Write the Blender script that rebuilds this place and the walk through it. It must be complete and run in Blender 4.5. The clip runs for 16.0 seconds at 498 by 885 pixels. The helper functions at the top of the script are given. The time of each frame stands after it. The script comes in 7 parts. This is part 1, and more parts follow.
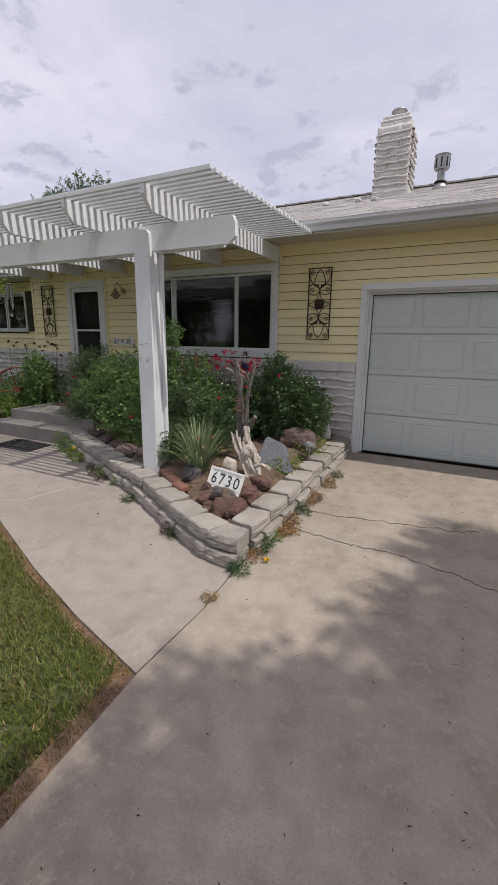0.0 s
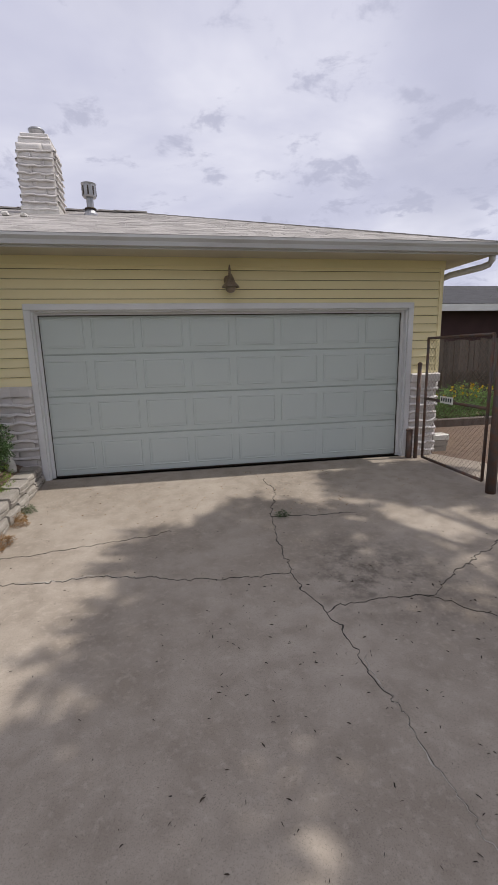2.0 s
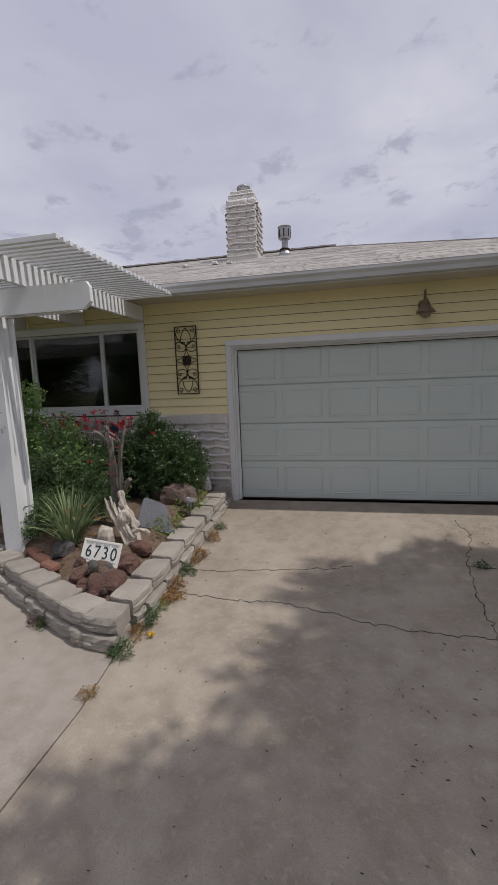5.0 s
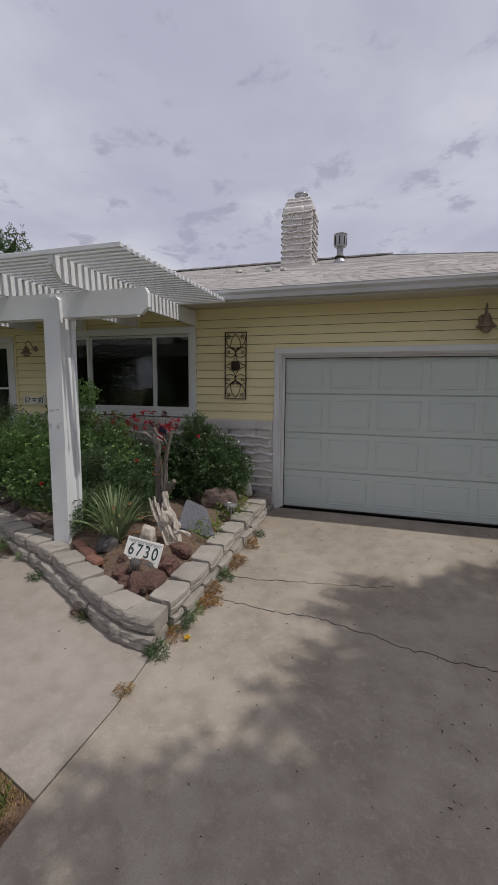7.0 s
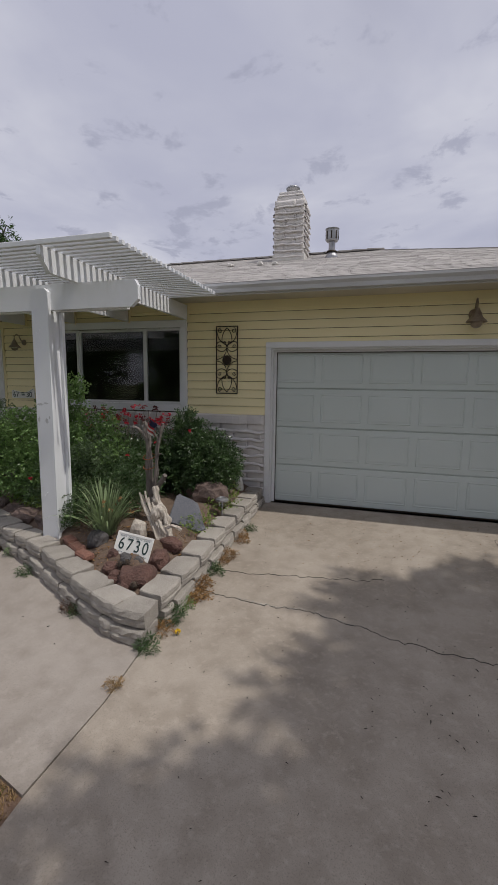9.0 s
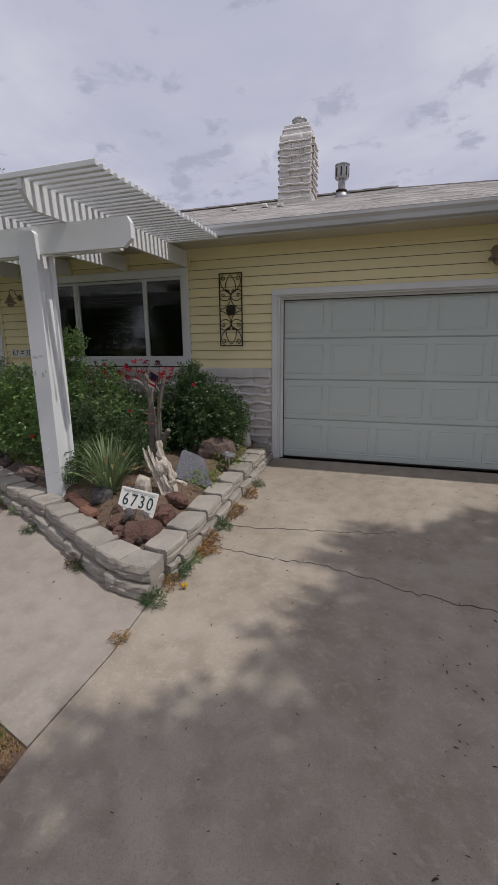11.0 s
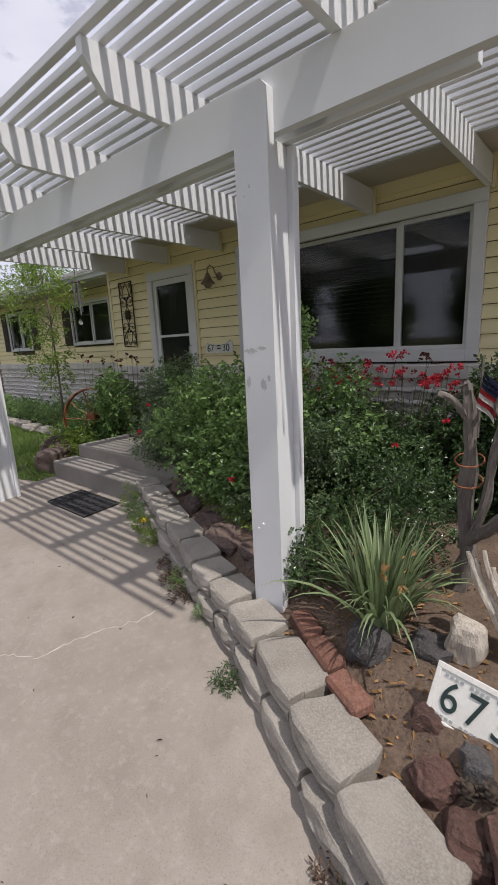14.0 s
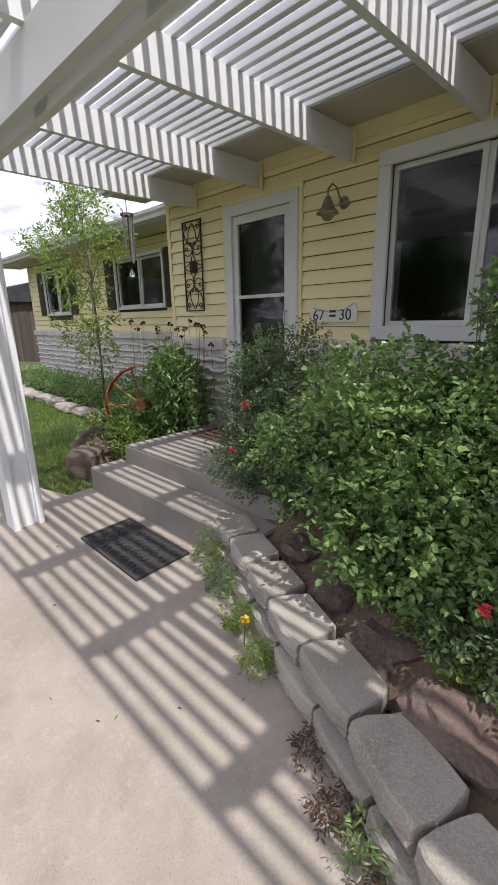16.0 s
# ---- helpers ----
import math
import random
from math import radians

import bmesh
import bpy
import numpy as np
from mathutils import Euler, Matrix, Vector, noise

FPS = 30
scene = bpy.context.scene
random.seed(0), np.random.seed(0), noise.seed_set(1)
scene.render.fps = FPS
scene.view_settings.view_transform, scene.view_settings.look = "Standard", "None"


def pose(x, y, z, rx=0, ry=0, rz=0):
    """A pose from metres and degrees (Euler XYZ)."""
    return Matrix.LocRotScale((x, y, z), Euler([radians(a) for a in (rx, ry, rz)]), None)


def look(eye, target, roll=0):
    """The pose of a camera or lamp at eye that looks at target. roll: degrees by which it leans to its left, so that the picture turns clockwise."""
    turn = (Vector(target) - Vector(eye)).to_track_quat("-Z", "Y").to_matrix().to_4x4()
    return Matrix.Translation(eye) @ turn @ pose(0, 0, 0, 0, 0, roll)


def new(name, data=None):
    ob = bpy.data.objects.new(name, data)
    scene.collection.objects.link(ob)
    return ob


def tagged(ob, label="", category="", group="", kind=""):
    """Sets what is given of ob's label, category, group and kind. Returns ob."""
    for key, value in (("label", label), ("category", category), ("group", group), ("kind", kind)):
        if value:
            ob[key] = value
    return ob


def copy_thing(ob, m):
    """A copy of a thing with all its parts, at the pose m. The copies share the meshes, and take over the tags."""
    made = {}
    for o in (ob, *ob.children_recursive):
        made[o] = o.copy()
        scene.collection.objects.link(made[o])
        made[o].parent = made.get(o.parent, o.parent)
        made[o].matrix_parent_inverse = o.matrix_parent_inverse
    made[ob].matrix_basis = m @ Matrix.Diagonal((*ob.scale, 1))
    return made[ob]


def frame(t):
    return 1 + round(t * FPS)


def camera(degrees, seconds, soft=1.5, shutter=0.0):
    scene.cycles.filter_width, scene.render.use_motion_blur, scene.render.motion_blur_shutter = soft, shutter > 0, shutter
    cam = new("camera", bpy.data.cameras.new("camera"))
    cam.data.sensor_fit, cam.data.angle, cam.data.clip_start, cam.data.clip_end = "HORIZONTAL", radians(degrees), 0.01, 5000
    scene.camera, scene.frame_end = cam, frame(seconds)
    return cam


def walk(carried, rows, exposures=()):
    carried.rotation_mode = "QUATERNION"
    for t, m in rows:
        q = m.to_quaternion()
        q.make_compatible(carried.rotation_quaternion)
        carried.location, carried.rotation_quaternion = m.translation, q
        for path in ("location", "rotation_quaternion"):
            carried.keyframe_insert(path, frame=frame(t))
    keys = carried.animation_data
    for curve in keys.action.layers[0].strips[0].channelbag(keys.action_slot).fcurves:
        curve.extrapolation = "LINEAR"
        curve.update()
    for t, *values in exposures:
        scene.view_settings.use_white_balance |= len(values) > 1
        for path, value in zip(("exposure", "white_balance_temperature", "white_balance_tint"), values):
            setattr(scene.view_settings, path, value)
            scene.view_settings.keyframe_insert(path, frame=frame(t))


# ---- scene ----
cam = camera(60.0, 16.0, soft=1.0)
PATH = [
    (0, (0.328, -0.333, 1.481), (-0.574, 1.39, 1.016), 0.8),
    (0.5, (0.418, -0.27, 1.474), (-0.057, 1.623, 1.035), 0.7),
    (1, (0.468, -0.301, 1.49), (0.402, 1.652, 1.065), 0.8),
    (1.5, (0.542, -0.308, 1.478), (0.781, 1.636, 1.072), -0.2),
    (2, (0.57, -0.323, 1.533), (0.913, 1.606, 1.131), -1.4),
    (2.5, (0.548, -0.312, 1.607), (0.815, 1.645, 1.29), -1.9),
    (3, (0.532, -0.284, 1.617), (0.661, 1.69, 1.325), -2.8),
    (3.5, (0.527, -0.26, 1.581), (0.478, 1.724, 1.335), -3.4),
    (4, (0.495, -0.266, 1.582), (0.303, 1.71, 1.34), -3.5),
    (4.5, (0.46, -0.271, 1.579), (0.158, 1.69, 1.329), -2.9),
    (5, (0.424, -0.273, 1.597), (-0.003, 1.662, 1.328), -2.2),
    (7.5, (0.374, -0.278, 1.65), (-0.24, 1.611, 1.409), 0.7),
    (8, (0.36, -0.282, 1.636), (-0.239, 1.612, 1.403), 1.1),
    (8.5, (0.391, -0.272, 1.644), (-0.18, 1.63, 1.404), 0.9),
    (11, (0.368, -0.1, 1.51), (-0.236, 1.754, 1.066), -0.6),
    (11.5, (0.193, 0.11, 1.499), (-0.439, 1.953, 1.044), -0.8),
    (12, (-0.066, 0.385, 1.459), (-0.91, 2.139, 0.997), -2.2),
    (12.5, (-0.305, 0.747, 1.473), (-1.339, 2.396, 1.015), -2.0),
    (13, (-0.619, 0.988, 1.425), (-1.655, 2.623, 0.92), -2.1),
    (13.5, (-1.007, 1.189, 1.437), (-2.016, 2.843, 0.94), -1.1),
    (14, (-1.355, 1.498, 1.449), (-2.632, 2.971, 1.002), -2.8),
    (14.5, (-1.728, 1.69, 1.39), (-3.082, 3.091, 0.94), -2.6),
    (15, (-2.139, 1.863, 1.438), (-3.416, 3.33, 0.971), -2.1),
    (15.5, (-2.598, 2.153, 1.373), (-3.877, 3.596, 0.84), -2.5),
    (16, (-2.991, 2.268, 1.407), (-4.359, 3.617, 0.85), -1.2),
]
EXPOSURES = [(0.0, 0.15, 6500, 12), (2.0, 0.15, 6500, 12), (2.5, 0.0, 6500, 12), (3.5, -0.05, 6500, 12), (5.0, -0.2, 6500, 12), (8.0, -0.27, 6450, 10.5), (11.0, -0.2, 6450, 12), (12.5, -0.14, 6450, 12), (13.5, 0.12, 6500, 12.5), (14.0, 0.2, 6500, 12.5), (15.2, 0.47, 6500, 12.5), (16.0, 0.79, 6500, 13)]
walk(cam, [(t, look(eye, target, roll)) for t, eye, target, roll in PATH], EXPOSURES)

# ---- daylight: hazy sun high from the driveway's far side, bright broken cloud ----
SUN_WAY = Vector((1.5, -0.18, 2.6)).normalized()
world = bpy.data.worlds.new("sky")
scene.world = world
world.use_nodes = True
wn, wl = world.node_tree.nodes, world.node_tree.links
wn.clear()
w_out = wn.new("ShaderNodeOutputWorld")
w_bg = wn.new("ShaderNodeBackground")
w_sky = wn.new("ShaderNodeTexSky")
w_sky.sky_type = "NISHITA"
w_sky.sun_disc = False
w_sky.sun_elevation = math.asin(SUN_WAY.z)
w_sky.sun_rotation = math.atan2(SUN_WAY.x, SUN_WAY.y)
w_sky.altitude = 1600
w_dim = wn.new("ShaderNodeMixRGB")
w_dim.blend_type = "MULTIPLY"
w_dim.inputs[0].default_value = 1
w_dim.inputs[2].default_value = (0.10, 0.10, 0.10, 1)
w_co = wn.new("ShaderNodeTexCoord")
w_sep = wn.new("ShaderNodeSeparateXYZ")
w_add = wn.new("ShaderNodeMath")
w_add.operation = "ADD"
w_add.inputs[1].default_value = 0.16
w_max = wn.new("ShaderNodeMath")
w_max.operation = "MAXIMUM"
w_max.inputs[1].default_value = 0.03
w_div = wn.new("ShaderNodeVectorMath")
w_div.operation = "DIVIDE"
w_cmb = wn.new("ShaderNodeCombineXYZ")
w_cmb.inputs[2].default_value = 1
wl.new(w_co.outputs["Generated"], w_sep.inputs[0])
wl.new(w_sep.outputs[2], w_add.inputs[0])
wl.new(w_add.outputs[0], w_max.inputs[0])
wl.new(w_max.outputs[0], w_cmb.inputs[0])
wl.new(w_max.outputs[0], w_cmb.inputs[1])
wl.new(w_co.outputs["Generated"], w_div.inputs[0])
wl.new(w_cmb.outputs[0], w_div.inputs[1])


def sky_noise(scale, detail, rough, low, high, offset):
    mp = wn.new("ShaderNodeMapping")
    mp.inputs["Location"].default_value = offset
    nz = wn.new("ShaderNodeTexNoise")
    nz.inputs["Scale"].default_value, nz.inputs["Detail"].default_value = scale, detail
    nz.inputs["Roughness"].default_value, nz.inputs["Distortion"].default_value = rough, 0.25
    rg = wn.new("ShaderNodeMapRange")
    rg.interpolation_type = "SMOOTHSTEP"
    rg.inputs["From Min"].default_value, rg.inputs["From Max"].default_value = low, high
    wl.new(w_div.outputs[0], mp.inputs[0])
    wl.new(mp.outputs[0], nz.inputs["Vector"])
    wl.new(nz.outputs["Fac"], rg.inputs["Value"])
    return rg.outputs[0]


def sky_mix(fac, a, b, amount=1.0):
    mul = wn.new("ShaderNodeMath")
    mul.operation = "MULTIPLY"
    mul.inputs[1].default_value = amount
    wl.new(fac, mul.inputs[0])
    m = wn.new("ShaderNodeMixRGB")
    wl.new(mul.outputs[0], m.inputs[0])
    for s, v in ((m.inputs[1], a), (m.inputs[2], b)):
        if isinstance(v, tuple):
            s.default_value = v
        else:
            wl.new(v, s)
    return m.outputs[0]


wl.new(w_sky.outputs[0], w_dim.inputs[1])
veil = sky_mix(sky_noise(1.1, 5, 0.55, 0.30, 0.72, (3.1, 0.4, 0.0)), (0.555, 0.565, 0.69, 1), (0.79, 0.793, 0.868, 1))
flecks = sky_mix(sky_noise(5.2, 8, 0.62, 0.54, 0.66, (0.6, 2.2, 0.0)), veil, (0.44, 0.45, 0.56, 1), 0.75)
banks = sky_mix(sky_noise(0.55, 4, 0.5, 0.52, 0.66, (1.6, 5.4, 0.0)), flecks, (0.45, 0.46, 0.57, 1), 0.6)
w_fin = wn.new("ShaderNodeMixRGB")
w_fin.inputs[0].default_value = 0.92
wl.new(w_dim.outputs[0], w_fin.inputs[1])
wl.new(banks, w_fin.inputs[2])
wl.new(w_fin.outputs[0], w_bg.inputs[0])
w_bg.inputs[1].default_value = 1.0
wl.new(w_bg.outputs[0], w_out.inputs[0])

sun = new("sun", bpy.data.lights.new("sun", "SUN"))
sun.data.energy, sun.data.angle, sun.data.color = 2.85, radians(0.7), (1.0, 0.955, 0.89)
sun.matrix_world = look(SUN_WAY * 30, (0, 0, 0))


# ---- materials ----
def material(name, rough=0.7, metal=0.0):
    m = bpy.data.materials.new(name)
    m.use_nodes = True
    b = m.node_tree.nodes["Principled BSDF"]
    b.inputs["Roughness"].default_value, b.inputs["Metallic"].default_value = rough, metal
    return m, m.node_tree.nodes, m.node_tree.links, b


def rgb(c, k=1.0):
    return (c[0] * k, c[1] * k, c[2] * k, 1)


def surface(name, base, second=None, third=None, rough=0.7, metal=0.0, coarse=2.0, fine=60.0, bump=0.2, depth=0.004,
            each=0.0, island=0.0, speck=0.0, spread=(0.35, 0.68), stretch=(1, 1, 1), trans=0.0):
    """A base colour with broad stains (second), fine grain (third), relief, and some change from piece to piece."""
    m, n, l, b = material(name, rough, metal)
    second = second or tuple(v * 0.75 for v in base)
    third = third or tuple(v * 0.85 for v in base)
    tc = n.new("ShaderNodeTexCoord")
    mp = n.new("ShaderNodeMapping")
    mp.inputs["Scale"].default_value = stretch
    geo = n.new("ShaderNodeNewGeometry")
    l.new(geo.outputs["Position"], mp.inputs[0])
    big = n.new("ShaderNodeTexNoise")
    big.inputs["Scale"].default_value, big.inputs["Detail"].default_value = coarse, 6
    small = n.new("ShaderNodeTexNoise")
    small.inputs["Scale"].default_value, small.inputs["Detail"].default_value = fine, 5
    small.inputs["Roughness"].default_value = 0.7
    l.new(mp.outputs[0], big.inputs["Vector"])
    l.new(mp.outputs[0], small.inputs["Vector"])
    r1 = n.new("ShaderNodeMapRange")
    r1.inputs["From Min"].default_value, r1.inputs["From Max"].default_value = spread
    l.new(big.outputs["Fac"], r1.inputs["Value"])
    m1 = n.new("ShaderNodeMixRGB")
    m1.inputs[1].default_value, m1.inputs[2].default_value = rgb(base), rgb(second)
    l.new(r1.outputs[0], m1.inputs[0])
    r2 = n.new("ShaderNodeMapRange")
    r2.inputs["From Min"].default_value, r2.inputs["From Max"].default_value = 0.42, 0.75
    l.new(small.outputs["Fac"], r2.inputs["Value"])
    m2 = n.new("ShaderNodeMixRGB")
    l.new(r2.outputs[0], m2.inputs[0])
    l.new(m1.outputs[0], m2.inputs[1])
    m2.inputs[2].default_value = rgb(third)
    col = m2.outputs[0]
    if speck:
        vo = n.new("ShaderNodeTexVoronoi")
        vo.inputs["Scale"].default_value = fine * 1.6
        l.new(mp.outputs[0], vo.inputs["Vector"])
        rs = n.new("ShaderNodeMapRange")
        rs.inputs["From Min"].default_value, rs.inputs["From Max"].default_value = 0.22, 0.12
        l.new(vo.outputs["Distance"], rs.inputs["Value"])
        mu = n.new("ShaderNodeMath")
        mu.operation = "MULTIPLY"
        mu.inputs[1].default_value = speck
        l.new(rs.outputs[0], mu.inputs[0])
        ms = n.new("ShaderNodeMixRGB")
        l.new(mu.outputs[0], ms.inputs[0])
        l.new(col, ms.inputs[1])
        ms.inputs[2].default_value = rgb(base, 0.25)
        col = ms.outputs[0]
    if each or island:
        src = n.new("ShaderNodeObjectInfo").outputs["Random"] if each else geo.outputs["Random Per Island"]
        rv = n.new("ShaderNodeMapRange")
        a = each or island
        rv.inputs["To Min"].default_value, rv.inputs["To Max"].default_value = 1 - a, 1 + a
        l.new(src, rv.inputs["Value"])
        hs = n.new("ShaderNodeHueSaturation")
        l.new(rv.outputs[0], hs.inputs["Value"])
        l.new(col, hs.inputs["Color"])
        col = hs.outputs[0]
    l.new(col, b.inputs["Base Color"])
    rr = n.new("ShaderNodeMapRange")
    rr.inputs["To Min"].default_value, rr.inputs["To Max"].default_value = max(0.05, rough - 0.12), min(1.0, rough + 0.12)
    l.new(big.outputs["Fac"], rr.inputs["Value"])
    l.new(rr.outputs[0], b.inputs["Roughness"])
    if bump:
        bp = n.new("ShaderNodeBump")
        bp.inputs["Strength"].default_value, bp.inputs["Distance"].default_value = bump, depth
        l.new(small.outputs["Fac"], bp.inputs["Height"])
        l.new(bp.outputs[0], b.inputs["Normal"])
    if trans:
        tr = n.new("ShaderNodeBsdfTranslucent")
        l.new(col, tr.inputs[0])
        mx = n.new("ShaderNodeMixShader")
        mx.inputs[0].default_value = trans
        l.new(b.outputs[0], mx.inputs[1])
        l.new(tr.outputs[0], mx.inputs[2])
        l.new(mx.outputs[0], n["Material Output"].inputs[0])
    return m


def leafage(name, a, b2, rough=0.45, trans=0.3):
    return surface(name, a, b2, tuple(v * 0.8 for v in a), rough=rough, coarse=3.0, fine=40, bump=0.1, island=0.42, trans=trans)


def glass_dark(name):
    m, n, l, b = material(name, 0.03)
    b.inputs["Base Color"].default_value = (0.9, 0.93, 0.92, 1)
    b.inputs["Transmission Weight"].default_value = 1.0
    b.inputs["IOR"].default_value = 1.45
    return m


M = {}


def slab_concrete(name, base, stain, centres=()):
    """Worn concrete: mottling at three scales, fine pits, and soft-edged oil stains round the given places."""
    m, n, l, b = material(name, 0.88)
    geo = n.new("ShaderNodeNewGeometry")
    cols = []

    def noise_fac(scale, detail, lo, hi, rough=0.6):
        t = n.new("ShaderNodeTexNoise")
        t.inputs["Scale"].default_value, t.inputs["Detail"].default_value, t.inputs["Roughness"].default_value = scale, detail, rough
        l.new(geo.outputs["Position"], t.inputs["Vector"])
        r = n.new("ShaderNodeMapRange")
        r.inputs["From Min"].default_value, r.inputs["From Max"].default_value = lo, hi
        l.new(t.outputs["Fac"], r.inputs["Value"])
        return r.outputs[0], t.outputs["Fac"]

    def mix(fac, a, c, amount):
        mu = n.new("ShaderNodeMath")
        mu.operation = "MULTIPLY"
        mu.inputs[1].default_value = amount
        l.new(fac, mu.inputs[0])
        x = n.new("ShaderNodeMixRGB")
        l.new(mu.outputs[0], x.inputs[0])
        if isinstance(a, tuple):
            x.inputs[1].default_value = a
        else:
            l.new(a, x.inputs[1])
        x.inputs[2].default_value = c
        return x.outputs[0]

    col = mix(noise_fac(0.8, 5, 0.35, 0.7)[0], rgb(base), rgb(stain), 0.95)
    col = mix(noise_fac(6.5, 6, 0.45, 0.75)[0], col, rgb(stain, 0.85), 0.7)
    col = mix(noise_fac(26, 5, 0.5, 0.72)[0], col, rgb(base, 1.15), 0.6)
    fine, raw = noise_fac(150, 4, 0.52, 0.7)
    col = mix(fine, col, rgb(stain, 0.7), 0.55)
    v = n.new("ShaderNodeTexVoronoi")
    v.inputs["Scale"].default_value = 70
    l.new(geo.outputs["Position"], v.inputs["Vector"])
    pr = n.new("ShaderNodeMapRange")
    pr.inputs["From Min"].default_value, pr.inputs["From Max"].default_value = 0.13, 0.07
    l.new(v.outputs["Distance"], pr.inputs["Value"])
    col = mix(pr.outputs[0], col, rgb(stain, 0.45), 0.5)
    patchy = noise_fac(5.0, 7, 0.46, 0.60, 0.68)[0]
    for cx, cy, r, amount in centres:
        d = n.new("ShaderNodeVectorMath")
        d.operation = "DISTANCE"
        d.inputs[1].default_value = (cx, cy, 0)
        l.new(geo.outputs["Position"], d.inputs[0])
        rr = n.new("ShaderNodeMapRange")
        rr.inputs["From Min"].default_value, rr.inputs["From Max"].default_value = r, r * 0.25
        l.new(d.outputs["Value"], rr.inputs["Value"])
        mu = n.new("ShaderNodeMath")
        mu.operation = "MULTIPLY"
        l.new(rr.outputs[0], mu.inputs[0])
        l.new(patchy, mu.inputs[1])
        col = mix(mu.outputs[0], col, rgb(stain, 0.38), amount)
    l.new(col, b.inputs["Base Color"])
    bp = n.new("ShaderNodeBump")
    bp.inputs["Strength"].default_value, bp.inputs["Distance"].default_value = 0.5, 0.003
    l.new(raw, bp.inputs["Height"])
    l.new(bp.outputs[0], b.inputs["Normal"])
    return m


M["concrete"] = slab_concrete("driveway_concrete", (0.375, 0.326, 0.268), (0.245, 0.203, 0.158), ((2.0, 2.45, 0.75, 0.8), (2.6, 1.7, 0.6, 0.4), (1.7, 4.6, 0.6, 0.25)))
M["path"] = slab_concrete("path_concrete", (0.345, 0.306, 0.266), (0.265, 0.228, 0.192), ((-1.1, 1.15, 0.5, 0.3),))
# dark wall core: shadow lines of siding and brick gaps, put into colour
M["gap_shade"] = surface("siding_gap_shade", (0.08, 0.065, 0.04), (0.055, 0.045, 0.03), rough=0.95, coarse=4, fine=40)
M["step"] = surface("step_concrete", (0.30, 0.275, 0.245), (0.22, 0.20, 0.178), (0.255, 0.235, 0.21), rough=0.88, coarse=3, fine=70, bump=0.4, depth=0.004, speck=0.3)
M["crack"] = surface("crack_dirt", (0.05, 0.045, 0.035), (0.02, 0.018, 0.015), rough=0.95, coarse=9, fine=80)
M["patch"] = surface("crack_filler", (0.50, 0.46, 0.40), (0.30, 0.27, 0.23), rough=0.9, coarse=8, fine=90)
M["soil"] = surface("bed_soil", (0.15, 0.10, 0.07), (0.22, 0.155, 0.11), (0.085, 0.06, 0.045), rough=0.97, coarse=5, fine=45, bump=0.9, depth=0.02)
M["gravel"] = surface("sandy_soil", (0.30, 0.20, 0.13), (0.22, 0.14, 0.09), (0.40, 0.30, 0.22), rough=0.97, coarse=8, fine=90, bump=0.8, depth=0.01, speck=0.5)
M["turf"] = surface("turf_soil", (0.078, 0.10, 0.03), (0.115, 0.112, 0.045), (0.05, 0.07, 0.022), rough=0.95, coarse=2.5, fine=70, bump=0.8, depth=0.02)
M["siding"] = surface("yellow_siding", (0.84, 0.735, 0.43), (0.78, 0.68, 0.395), (0.81, 0.71, 0.415), rough=0.5, coarse=1.4, fine=120, bump=0.06, depth=0.001, each=0.035, stretch=(0.3, 1, 1))
M["white"] = surface("white_trim", (0.72, 0.72, 0.715), (0.63, 0.63, 0.62), (0.68, 0.68, 0.675), rough=0.5, coarse=2.2, fine=90, bump=0.06, depth=0.001)
M["pergola"] = surface("pergola_paint", (0.78, 0.79, 0.80), (0.70, 0.71, 0.715), (0.75, 0.76, 0.765), rough=0.55, coarse=1.6, fine=80, bump=0.1, depth=0.0015, stretch=(1, 1, 0.5))
M["soffit"] = surface("soffit_paint", (0.56, 0.52, 0.43), (0.49, 0.45, 0.37), (0.53, 0.49, 0.41), rough=0.6, coarse=1.5, fine=60, bump=0.05)
M["gutter"] = surface("gutter_metal", (0.60, 0.60, 0.60), (0.50, 0.49, 0.48), (0.56, 0.56, 0.56), rough=0.35, coarse=1.6, fine=70, bump=0.04)
M["garage"] = surface("garage_door_paint", (0.545, 0.595, 0.56), (0.50, 0.55, 0.515), (0.525, 0.575, 0.54), rough=0.42, coarse=0.8, fine=150, bump=0.05, depth=0.0008)
M["brick"] = surface("painted_brick", (0.70, 0.665, 0.64), (0.58, 0.545, 0.52), (0.64, 0.61, 0.585), rough=0.75, coarse=4, fine=45, bump=0.5, depth=0.008, each=0.07)
M["mortar"] = surface("painted_mortar", (0.72, 0.69, 0.67), (0.60, 0.57, 0.545), (0.66, 0.63, 0.61), rough=0.78, coarse=5, fine=50, bump=0.5, depth=0.008)
M["shingle"] = surface("roof_shingle", (0.385, 0.36, 0.34), (0.31, 0.29, 0.27), (0.45, 0.425, 0.405), rough=0.95, coarse=1.1, fine=70, bump=0.7, depth=0.006, island=0.16)
M["block"] = surface("wall_block", (0.35, 0.318, 0.275), (0.24, 0.214, 0.184), (0.45, 0.42, 0.37), rough=0.95, coarse=5, fine=130, bump=0.9, depth=0.006, each=0.10, speck=0.45)
M["wood_grey"] = surface("weathered_wood", (0.17, 0.145, 0.125), (0.10, 0.085, 0.075), (0.24, 0.215, 0.19), rough=0.9, coarse=3, fine=30, bump=0.6, depth=0.008, stretch=(4, 4, 0.5), each=0.15)
M["iron"] = surface("dark_iron", (0.035, 0.028, 0.022), (0.075, 0.05, 0.03), (0.05, 0.04, 0.03), rough=0.55, metal=0.6, coarse=9, fine=90, bump=0.2)
